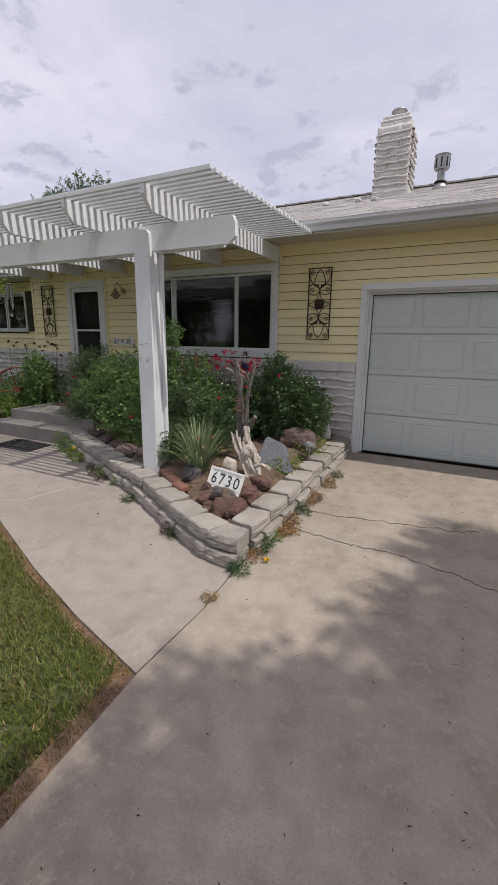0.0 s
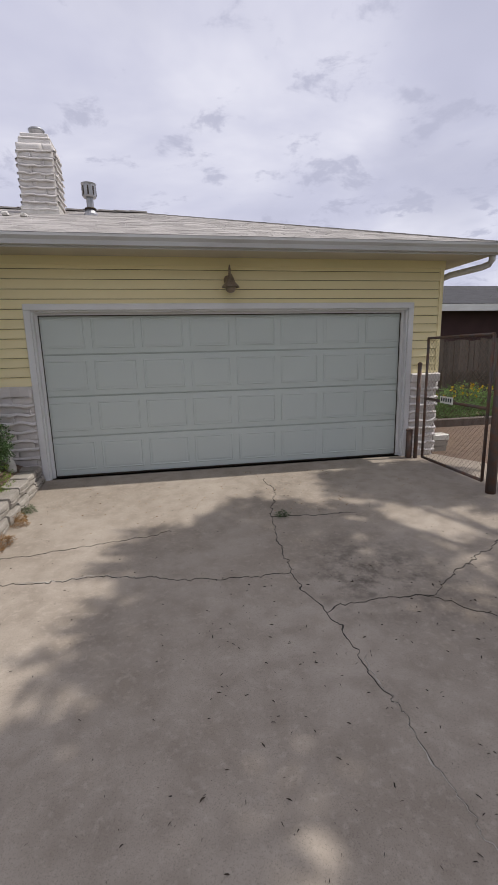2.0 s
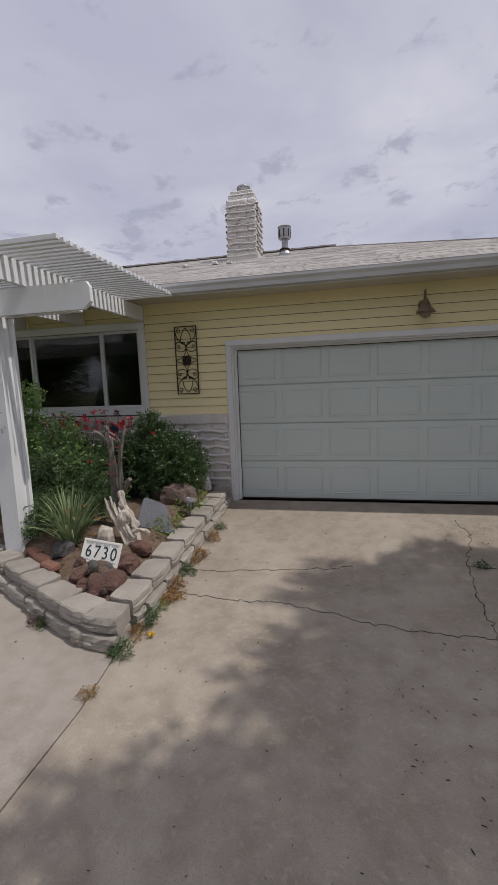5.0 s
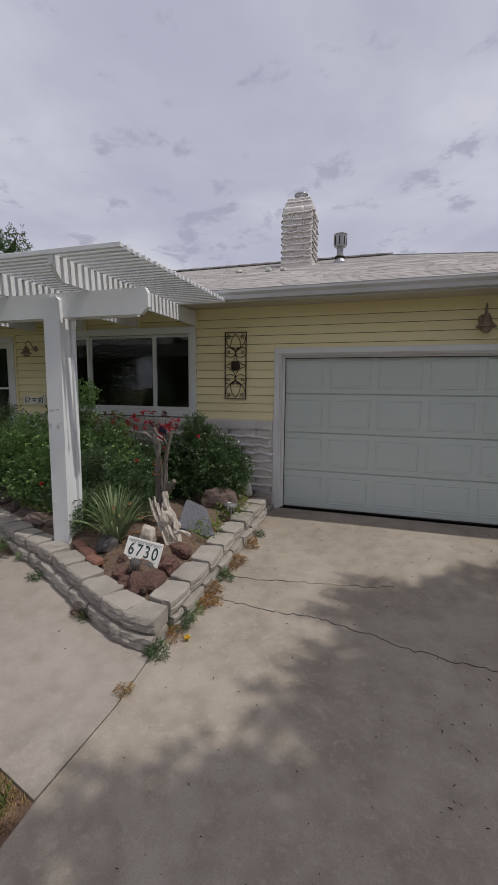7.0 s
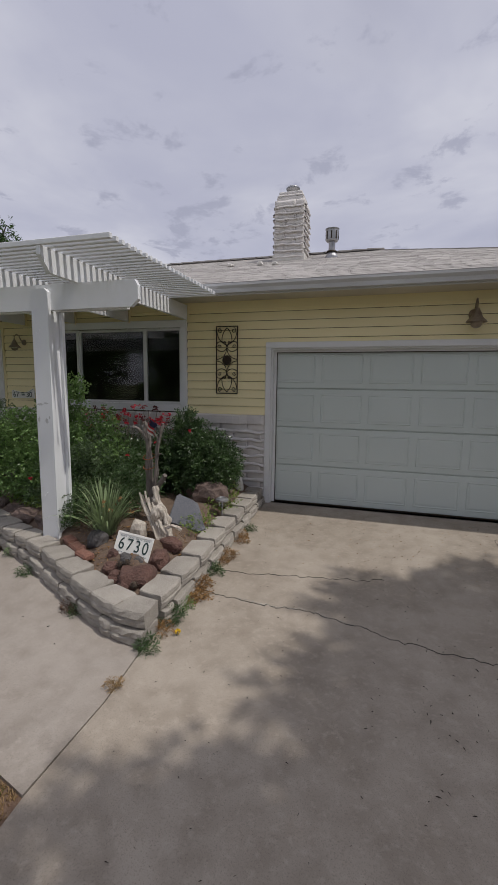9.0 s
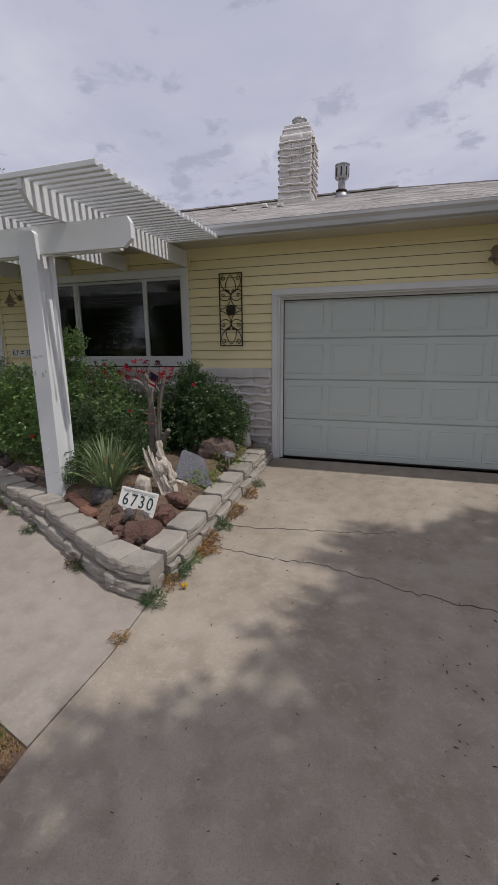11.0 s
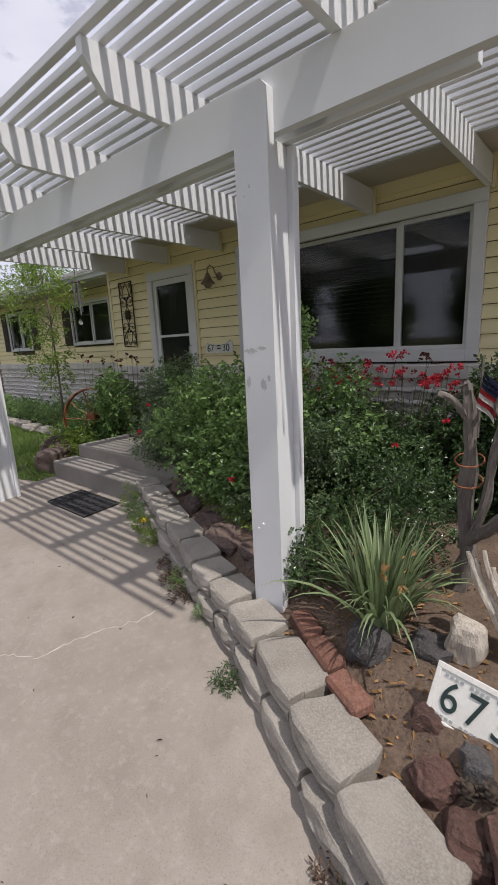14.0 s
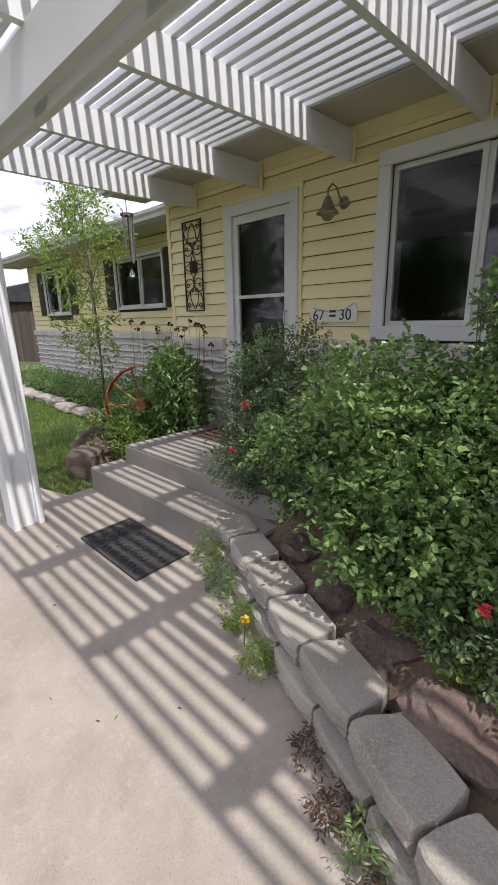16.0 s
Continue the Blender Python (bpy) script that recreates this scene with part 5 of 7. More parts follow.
def iron_panel(x, y, z):
    w, h = 0.315, 0.91
    t = thing("wall_trellis", "dark wrought iron scroll panel hung on the siding", "wall ornament", x, y, z, group="iron wall panels")
    for q in ((-w / 2, -w / 2 + 0.012, 0, h), (w / 2 - 0.012, w / 2, 0, h), (-w / 2 + 0.012, w / 2 - 0.012, 0, 0.012), (-w / 2 + 0.012, w / 2 - 0.012, h - 0.012, h)):
        part("frame_bar", cuboid(q[0], q[1], -0.006, 0.006, q[2], q[3]), M["iron"], t)
    part("medallion", turned([(0.064, -0.006), (0.066, 0.0), (0.06, 0.006), (0.03, 0.012)], 20), M["iron"], t).matrix_basis = pose(0, 0, h / 2, 90)
    for k in range(8):
        part("medallion_rib", tube([(0, -0.012, h / 2), (0.06 * math.cos(k * math.pi / 4), -0.012, h / 2 + 0.06 * math.sin(k * math.pi / 4))], 0.004, 5), M["iron"], t)
    for s in (1, -1):
        c = h / 2

        def zz(v):
            return c + s * v
        for d in (1, -1):
            runs = [arc((0, zz(0.43)), (d * 0.07, zz(0.29)), d * s * 0.10), arc((d * 0.07, zz(0.29)), (d * 0.012, zz(0.235)), d * s * 0.40),
                    arc((d * 0.145, zz(0.39)), (d * 0.0, zz(0.20)), d * s * 0.16), spiral(d * 0.095, zz(0.395), 0.035, 1.57 * s, 1.2, -d * s),
                    arc((0, zz(0.19)), (d * 0.13, zz(0.24)), d * s * 0.22), arc((d * 0.13, zz(0.24)), (d * 0.10, zz(0.12)), d * s * 0.35), arc((d * 0.10, zz(0.12)), (0, zz(0.17)), d * s * 0.2),
                    spiral(d * 0.105, zz(0.18), 0.028, 0.0 if d > 0 else 3.14, 1.1, d * s), arc((0, zz(0.17)), (d * 0.145, zz(0.01)), d * s * -0.20), spiral(d * 0.028, zz(0.235), 0.022, -1.57 * s, 1.0, d * s)]
            for r in runs:
                part("scroll", tube(r, 0.0055, 5), M["iron"], t)
    for v in (0.19, -0.19):
        part("collar", stone(0.016, 0.012, 0.016, 0.1, 2, 3), M["iron"], t).location = (0, 0, h / 2 + v - 0.012)
    for dx in (-0.12, 0.12):
        part("hook", tube([(dx, 0.0, h - 0.006), (dx, 0.02, h - 0.006)], 0.004, 5), M["iron"], t)
    return t


iron_panel(-1.645, WALL_Y - 0.022, 1.49)
iron_panel(-6.945, WALL_Y - 0.022, 1.485)


def gooseneck(x, z, glassy, label):
    t = thing("wall_lamp", label, "lamp", x, WALL_Y - 0.004, z)
    part("backplate", turned([(0.058, 0.0), (0.056, 0.012), (0.04, 0.03), (0.018, 0.04)], 20), M["bronze"], t).matrix_basis = pose(0, 0, 0, 90)
    fx = -0.06 if glassy else 0.0
    part("arm", tube([(0, -0.035, 0), (0.0, -0.08, 0.03), (fx * 0.3, -0.11, 0.12), (fx * 0.7, -0.15, 0.15), (fx, -0.19, 0.10), (fx, -0.19, 0.02)], 0.009, 8), M["bronze"], t, smooth=True)
    part("shade", turned([(0.022, 0.04), (0.03, 0.02), (0.045, -0.01), (0.06, -0.055), (0.105, -0.10), (0.11, -0.115), (0.10, -0.112), (0.052, -0.06), (0.03, -0.02), (0.015, 0.0)], 24), M["bronze"], t, smooth=True).location = (fx, -0.19, 0.0)
    part("globe", turned([(0.05, -0.085), (0.062, -0.11), (0.06, -0.14), (0.042, -0.165), (0.015, -0.178)], 18), M["lampglass" if glassy else "bronze"], t, "clear glass globe" if glassy else "", smooth=True).location = (fx, -0.19, 0.0)
    return t


porch_lamp = gooseneck(-5.07, 2.235, True, "bronze gooseneck porch lamp with a clear glass globe")
porch_lamp.matrix_basis = porch_lamp.matrix_basis @ Matrix.Scale(0.78, 4)
gooseneck(1.37, 2.455, False, "bronze bell-shaped lamp over the garage door")

# house number board beside the door
plq = thing("number_plaque", "cream scalloped board with house number 6730 by the door", "sign", -5.13, WALL_Y - 0.012, 1.42)
pts = [(-0.225, -0.065), (0.225, -0.065), (0.225, 0.05), (0.20, 0.09), (0.10, 0.045), (0.03, 0.03), (-0.03, 0.03), (-0.10, 0.045), (-0.20, 0.06), (-0.225, 0.05)]
part("board", prism(pts, "y", -0.012, 0.0), M["tile"], plq)
lettering("digit", "67", 0.12, M["ink"], plq, pose(-0.14, -0.014, -0.01, 90))
lettering("digit", "30", 0.12, M["ink"], plq, pose(0.12, -0.014, -0.01, 90))
for zz in (0.012, -0.022):
    part("ornament_bar", cuboid(-0.03, 0.03, -0.016, -0.012, zz, zz + 0.018), M["ink"], plq)
for q in ((-0.20, 0.055, -0.04, 0.02), (0.20, 0.08, 0.04, 0.025)):
    part("painted_line", tube([(q[0], -0.014, q[1]), ((q[0] + q[2]) / 2, -0.014, 0.035), (q[2], -0.014, q[3])], 0.004, 5), M["ink_pale"], plq)

# mats
mat1 = thing("door_mat", "black rubber doormat with raised scroll pattern on the walk", "mat", -5.41, 3.53, 0.0)
mat1.matrix_basis = pose(-5.41, 3.53, ground_z(3.53) - 0.003, math.degrees(math.atan(FALL)))
part("base", cuboid(-0.37, 0.37, -0.195, 0.195, 0.0, 0.012, 0.003), M["rubber"], mat1)
for q in ((-0.37, 0.37, -0.195, -0.175), (-0.37, 0.37, 0.175, 0.195), (-0.37, -0.35, -0.175, 0.175), (0.35, 0.37, -0.175, 0.175)):
    part("rim", cuboid(q[0], q[1], q[2], q[3], 0.012, 0.018), M["rubber"], mat1)
for i in range(7):
    for j in range(4):
        cx, cy = -0.30 + i * 0.10, -0.13 + j * 0.087
        run = [(cx + p[0], cy + p[2], 0.014) for p in spiral(0, 0, 0.042, random.uniform(0, 6), 1.2, random.choice((1, -1)), 14)]
        part("scroll", tube(run, 0.006, 5), M["rubber"], mat1)
mat2 = thing("porch_mat", "dark brown striped mat on the landing before the door", "mat", -5.98, 4.98, 0.30)
part("base", cuboid(-0.36, 0.36, -0.21, 0.21, 0.0, 0.012, 0.003), M["redmat"], mat2)
for i in range(9):
    part("rib", cuboid(-0.35, 0.35, -0.20 + i * 0.047, -0.175 + i * 0.047, 0.012, 0.018), M["redmat"], mat2)

# chimney
chim = thing("chimney", "white-painted rough brick chimney with metal-capped flue", "chimney", -1.42, 8.45, 3.75)
CW, CD, CH = 0.56, 0.56, 1.36
part("core", cuboid(-CW / 2 + 0.03, CW / 2 - 0.03, -CD / 2 + 0.03, CD / 2 - 0.03, 0, CH), M["mortar"], chim)
part("flashing", cuboid(-CW / 2 - 0.03, CW / 2 + 0.03, -CD / 2 - 0.03, CD / 2 + 0.03, 0.0, 0.33, 0.01), M["clay"], chim, "pale painted flashing skirt")
part("shoulder", cuboid(-CW / 2 + 0.03, CW / 2 - 0.03, -CD / 2 + 0.03, CD / 2 - 0.03, CH, CH + 0.05, 0.02), M["mortar"], chim)
part("crown", cuboid(-CW / 2 + 0.06, CW / 2 - 0.06, -CD / 2 + 0.06, CD / 2 - 0.06, CH + 0.05, CH + 0.11, 0.012), M["mortar"], chim)
flue = part("flue", turned([(0.085, CH + 0.11), (0.085, CH + 0.19), (0.12, CH + 0.205), (0.135, CH + 0.235), (0.11, CH + 0.26), (0.03, CH + 0.265)], 20), M["steel"], chim, smooth=True)

vent = thing("roof_vent", "grey metal flue pipe with a slotted cap on the roof", "vent", -0.62, 8.25, 3.93)
part("boot", turned([(0.13, -0.05), (0.12, 0.06), (0.075, 0.13)], 18), M["steel"], vent)
part("collar", turned([(0.09, 0.14), (0.10, 0.15), (0.09, 0.165)], 18), M["iron"], vent)
part("pipe", turned([(0.06, 0.1), (0.06, 0.33)], 18), M["steel"], vent)
part("cap", turned([(0.10, 0.33), (0.115, 0.35), (0.12, 0.52), (0.13, 0.55), (0.06, 0.565)], 18), M["steel"], vent)
for k in range(8):
    part("slot", cuboid(-0.012, 0.012, -0.003, 0.003, 0.36, 0.50), M["iron"], vent).matrix_basis = Matrix.Rotation(k * math.pi / 4, 4, "Z") @ Matrix.Translation((0, -0.118, 0))
rock("small pale stone lying on the shingles", -1.75, 7.35, roof_z(7.35) + 0.01, (0.06, 0.05, 0.035), "clay", 51, name="roof_stone", group="stones on the roof")
rock("small pale stone lying on the roof", -1.45, 7.20, roof_z(7.20) + 0.01, (0.05, 0.04, 0.03), "clay", 52, name="roof_stone", group="stones on the roof")
rock("small pale stone on the roof's shingles", -2.35, 7.5, roof_z(7.5) + 0.01, (0.05, 0.05, 0.03), "clay", 53, name="roof_stone", group="stones on the roof")

dsp = thing("downspout", "grey metal downspout elbow under the gutter's end", "downspout", X_R + 0.05, 5.2, 2.3)
part("elbow", tube([(0.36, -0.22, 0.44), (0.36, -0.21, 0.36), (0.345, -0.18, 0.31), (0.30, -0.10, 0.285), (0.12, 0.30, 0.255), (0.06, 0.40, 0.22), (0.045, 0.42, 0.14), (0.045, 0.42, -2.25)], 0.042, 8), M["gutter"], dsp, smooth=True)

# wind chime hung from the pergola
chime = thing("wind_chime", "silver tube wind chime hanging from the pergola", "wind chime", -6.9, 4.6, 1.80)
part("cord", tube([(0, 0, 0.55), (0, 0, 0.70)], 0.003, 5), M["iron"], chime)
part("disc", turned([(0.06, 0.53), (0.06, 0.55)], 16), M["wood_grey"], chime)
for k in range(5):
    a = k * 1.257
    part("tube", tube([(0.045 * math.cos(a), 0.045 * math.sin(a), 0.54), (0.045 * math.cos(a), 0.045 * math.sin(a), 0.12 + 0.04 * k)], 0.009, 7), M["steel"], chime)
part("clapper", tube([(0, 0, 0.54), (0, 0, 0.08)], 0.002, 5), M["iron"], chime)
part("sail", turned([(0.004, 0.07), (0.022, 0.04), (0.026, 0.015), (0.008, 0.0)], 12), M["lampglass"], chime)

# rusty wagon wheel in the plants beside the steps
wheel = thing("wagon_wheel", "rusty iron wagon wheel half buried in green plants", "wheel", -7.15, 4.85, 0.05)
WR = 0.44
own = bmesh.new()
ring = []
for k in range(40):
    a = 2 * math.pi * k / 40
    ring.append([own.verts.new((r * math.cos(a), y, WR + r * math.sin(a))) for r, y in ((WR, -0.035), (WR, 0.035), (WR - 0.014, 0.035), (WR - 0.014, -0.035))])
for k in range(40):
    p, q = ring[k], ring[(k + 1) % 40]
    for c in range(4):
        own.faces.new((p[c], p[(c + 1) % 4], q[(c + 1) % 4], q[c]))
part("rim", own, M["rust"], wheel)
part("hub", turned([(0.06, -0.09), (0.075, -0.07), (0.075, 0.07), (0.06, 0.09)], 16), M["rust"], wheel).matrix_basis = pose(0, 0, WR, 90)
for k in range(10):
    a = 2 * math.pi * k / 10
    part("spoke", tube([(0.06 * math.cos(a), 0, WR + 0.06 * math.sin(a)), ((WR - 0.01) * math.cos(a), 0, WR + (WR - 0.01) * math.sin(a))], 0.009, 6), M["rust"], wheel)
wheel.matrix_basis = pose(-7.12, 4.68, 0.06, -10, 0, 35)

# ---- gate at the garage's far corner ----
gate = thing("metal_gate", "rusty pipe-framed chain-link gate standing open", "gate", 3.99, 5.05, 0.0)
GL, GH = 1.20, 1.68
M["pipe"] = surface("rusty_pipe", (0.13, 0.11, 0.10), (0.20, 0.10, 0.06), (0.09, 0.08, 0.075), rough=0.6, metal=0.5, coarse=9, fine=60, bump=0.3)
for a, b in (((0, 0, 0.06), (0, 0, GH)), ((0, -GL, 0.06), (0, -GL, GH)), ((0, 0, GH), (0, -GL, GH)), ((0, 0, 0.06), (0, -GL, 0.06)), ((0, 0, 0.88), (0, -GL, 0.88))):
    part("frame_pipe", tube([a, b], 0.018, 8), M["pipe"], gate, smooth=True)
for sgn in (1, -1):
    for k in range(-24, 18):
        y0, z0 = k * 0.07, 0.06
        p, q = None, None
        if sgn == 1:
            a0, a1 = max(0, -(k * 0.07)), min(GH - 0.06, GL - k * 0.07)
            if a1 - a0 > 0.05:
                p, q = (0.006, -(k * 0.07 + a0), 0.06 + a0), (0.006, -(k * 0.07 + a1), 0.06 + a1)
        else:
            a0, a1 = max(0, -(k * 0.07)), min(GH - 0.06, GL - k * 0.07)
            if a1 - a0 > 0.05:
                p, q = (-0.006, -GL + (k * 0.07 + a0), 0.06 + a0), (-0.006, -GL + (k * 0.07 + a1), 0.06 + a1)
        if p:
            part("wire", tube([p, q], 0.0016, 4), M["pipe"], gate)
part("sign_plate", cuboid(-0.022, -0.019, -0.62, -0.36, 0.86, 0.95), M["tile"], gate, "small white sign plate")
for k in range(5):
    part("sign_bar", cuboid(-0.024, -0.0225, -0.59 + 0.045 * k, -0.565 + 0.045 * k, 0.885, 0.93), M["ink"], gate)
for x, y, h, r, lab in ((4.0, 5.24, 1.36, 0.028, "dark steel fence post beside the garage wall"), (3.93, 5.30, 0.42, 0.045, "short rusty stub post at the garage corner"), (4.02, 3.74, 1.75, 0.055, "tall dark gate post at the driveway's edge")):
    t = thing("fence_post", lab, "post", x, y, -0.03)
    part("pipe", tube([(0, 0, -0.1), (0, 0, h)], r, 10), M["pipe"], t, smooth=True)
    part("cap", turned([(r * 1.15, h), (r * 1.1, h + 0.02), (r * 0.4, h + 0.035)], 10), M["pipe"], t)
t = thing("concrete_block", "stack of grey blocks behind the gate", "block", 4.55, 5.7, -0.03)
for k in range(3):
    part("block", cuboid(-0.2 + 0.02 * k, 0.2 + 0.02 * k, -0.1, 0.1, 0.09 * k, 0.09 * k + 0.085, 0.008), M["block" if k < 2 else "tile"], t)


# ---- beyond the house: neighbours, fences, trees ----
M["fence_wood"] = surface("old_fence_wood", (0.12, 0.095, 0.08), (0.075, 0.06, 0.05), (0.17, 0.14, 0.12), rough=0.92, coarse=2, fine=25, bump=0.6, depth=0.008, stretch=(5, 5, 0.4), each=0.2)
M["maroon"] = surface("maroon_siding", (0.06, 0.022, 0.02), (0.045, 0.018, 0.017), rough=0.7, coarse=2, fine=40, bump=0.1)
M["dark_roof"] = surface("dark_shingle", (0.045, 0.045, 0.05), (0.032, 0.032, 0.035), rough=0.95, coarse=3, fine=60, bump=0.6, depth=0.006)


def board_fence(x0, y0, x1, y1, h, label, w=0.14):
    t = thing("board_fence", label, "fence", x0, y0, -0.03)
    d = Vector((x1 - x0, y1 - y0, 0))
    n = int(d.length / w)
    a = math.degrees(math.atan2(d.y, d.x))
    me = finish(cuboid(-w / 2 + 0.004, w / 2 - 0.004, -0.01, 0.01, 0, 1.0), "board", M["fence_wood"])
    for i in range(n):
        p = d * ((i + 0.5) / n)
        ob = new("board", me)
        ob.parent = t
        ob.matrix_basis = pose(p.x, p.y, 0, 0, random.uniform(-0.8, 0.8), a) @ Matrix.Diagonal((1, 1, h * random.uniform(0.98, 1.02), 1))
    for z in (0.35, h - 0.3):
        ob = part("rail", cuboid(0, d.length, 0.012, 0.05, z, z + 0.09), M["fence_wood"], t)
        ob.matrix_basis = pose(0, 0, 0, 0, 0, a)
    return t


board_fence(5.2, 9.6, 13.5, 9.6, 1.78, "weathered dark wooden board fence behind the side yard")
nb = thing("neighbour_house", "neighbouring house with dark roof and maroon walls", "house", 12.0, 14.0, -0.03)
part("wall", cuboid(-5.0, 6, -2.0, 5, 0, 2.75), M["maroon"], nb)
part("fascia", cuboid(-5.45, 6.4, -2.45, -2.40, 2.66, 2.86), M["white"], nb)
part("fascia", cuboid(-5.45, -5.40, -2.40, 5.4, 2.66, 2.86), M["white"], nb)
rf = bmesh.new()
v = [rf.verts.new(q) for q in ((-5.45, -2.45, 2.87), (6.4, -2.45, 2.87), (6.4, 5.4, 2.87), (-5.45, 5.4, 2.87), (-1.6, 1.5, 3.95), (3.0, 1.5, 3.95))]
for q in ((0, 1, 5, 4), (1, 2, 5), (2, 3, 4, 5), (3, 0, 4), (0, 3, 2, 1)):
    rf.faces.new([v[i] for i in q])
part("roof", rf, M["dark_roof"], nb, "dark grey shingle roof")

board_fence(-26, 6.2, -16.5, 9.5, 1.8, "weathered grey board fence beyond the wing")
nb2 = thing("neighbour_shed", "low grey-roofed neighbouring building beyond the fence", "house", -27.5, 10.5, -0.03)
part("wall", cuboid(-3, 3, -3, 3, 0, 2.3), M["fence_wood"], nb2)
part("roof", prism([(-3.4, 2.3), (3.4, 2.3), (3.4, 2.45), (0, 3.3), (-3.4, 2.45)], "x", -3.4, 3.4), M["dark_roof"], nb2)

# side yard planting behind the gate
shrub("yellow_flower_bed", "green clumps with yellow flowers behind the gate", "plant", (6.3, 8.4, -0.03), [(-0.4, 0, 0.3, 0.7, 0.4, 0.34), (0.7, 0.1, 0.36, 0.8, 0.4, 0.4), (1.9, 0.1, 0.34, 0.7, 0.4, 0.4)], 1500, 0.075, 0.3, M["rose_leaf"], 4, 8)
yf = thing("yellow_flowers", "scattered yellow blossoms over the green clumps", "flower", 6.3, 8.4, 0.0)
blooms(yf, [(random.uniform(-0.5, 2.2), random.uniform(-0.35, 0.1), random.uniform(0.5, 0.78)) for _ in range(55)], 0.06, M["yellow_flower"], 7, "blossoms")
tim = thing("landscape_timber", "dark weathered timber edging the side bed", "timber", 6.2, 7.6, -0.03)
part("timber", cuboid(-1.6, 2.0, -0.08, 0.08, 0, 0.16, 0.01), M["fence_wood"], tim)
tr = thing("lattice", "brown diamond lattice panel before the fence", "lattice", 7.9, 9.35, -0.03)
for k in range(12):
    for s in (1, -1):
        part("strip", tube([(-0.7 + 0.12 * k, 0.01 * s, 0.55 if s > 0 else 1.05), (-0.7 + 0.12 * k + 0.45, 0.01 * s, 1.05 if s > 0 else 0.55)], 0.012, 4), M["fence_wood"], tr)
for x in (-0.75, 1.1):
    part("leg", cuboid(x - 0.03, x + 0.03, -0.03, 0.03, 0, 1.1), M["fence_wood"], tr)


def tree(name, label, at, trunk, limbs, lobes, clusters, leaf, mat, leaflets=5, width=0.6, r=0.12, gaps=()):
    t = thing(name, label, "tree", *at)
    part("trunk", tube(trunk, r, 9, taper=0.5), M["bark"], t, smooth=True)
    own = bmesh.new()
    top = Vector(trunk[-1])
    for i in range(limbs):
        l = lobes[i % len(lobes)]
        start = Vector(trunk[-2]).lerp(top, random.random())
        end = Vector(l[:3]) + Vector((random.uniform(-0.4, 0.4) * l[3], random.uniform(-0.4, 0.4) * l[4], random.uniform(0, 0.5) * l[5]))
        mid = start.lerp(end, 0.5) + Vector((random.uniform(-0.2, 0.2), random.uniform(-0.2, 0.2), 0.15)) * (end - start).length * 0.5
        tube([start, start.lerp(mid, 0.6), mid, mid.lerp(end, 0.6), end], r * 0.35, 6, own, taper=0.25)
    part("limbs", own, M["bark"], t, smooth=True)
    part("crown", foliage("crown", lobes, clusters, leaf, width, mat, leaflets, None, gaps), None, t)
    return t


# tree added out of view beside the driveway, to cast the concrete's shade
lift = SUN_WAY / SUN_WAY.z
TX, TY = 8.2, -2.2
# openings cut in the crown where sun flecks should reach the ground
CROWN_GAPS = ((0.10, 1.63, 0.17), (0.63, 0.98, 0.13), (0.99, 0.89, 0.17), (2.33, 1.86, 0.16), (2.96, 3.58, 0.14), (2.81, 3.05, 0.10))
# crown lobes set back along the sun from the wanted ground shadows
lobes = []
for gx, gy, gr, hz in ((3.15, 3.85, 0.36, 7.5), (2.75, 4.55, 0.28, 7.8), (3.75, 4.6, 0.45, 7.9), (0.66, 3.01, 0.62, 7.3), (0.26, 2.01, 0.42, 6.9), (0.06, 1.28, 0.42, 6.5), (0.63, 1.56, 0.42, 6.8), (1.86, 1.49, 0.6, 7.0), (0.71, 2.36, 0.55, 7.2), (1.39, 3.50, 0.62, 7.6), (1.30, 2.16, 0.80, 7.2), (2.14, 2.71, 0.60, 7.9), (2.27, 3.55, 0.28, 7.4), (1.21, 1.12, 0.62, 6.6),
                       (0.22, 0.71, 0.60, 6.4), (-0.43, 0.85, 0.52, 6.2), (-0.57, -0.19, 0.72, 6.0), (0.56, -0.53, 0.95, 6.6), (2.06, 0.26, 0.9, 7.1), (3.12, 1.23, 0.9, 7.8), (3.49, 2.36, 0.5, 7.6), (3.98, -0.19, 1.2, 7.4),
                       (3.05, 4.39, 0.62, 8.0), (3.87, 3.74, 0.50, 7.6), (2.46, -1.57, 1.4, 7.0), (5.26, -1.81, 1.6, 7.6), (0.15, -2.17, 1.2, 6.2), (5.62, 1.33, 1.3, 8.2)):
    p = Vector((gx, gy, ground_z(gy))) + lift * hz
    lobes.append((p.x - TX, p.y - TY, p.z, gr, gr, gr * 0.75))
tree("shade_tree", "tall broad-leaved tree out of view, added to shade the driveway", (TX, TY, 0), [(0, 0, -0.4), (0.1, 0.1, 1.6), (0.0, 0.2, 3.2), (-0.2, 0.4, 4.6), (-0.5, 0.6, 5.6)], 22, lobes, 14500, 0.105, M["tree_leaf"], 5, 0.7, 0.24, [(x - TX - lift.x * ground_z(y), y - TY - lift.y * ground_z(y), q) for x, y, q in CROWN_GAPS])
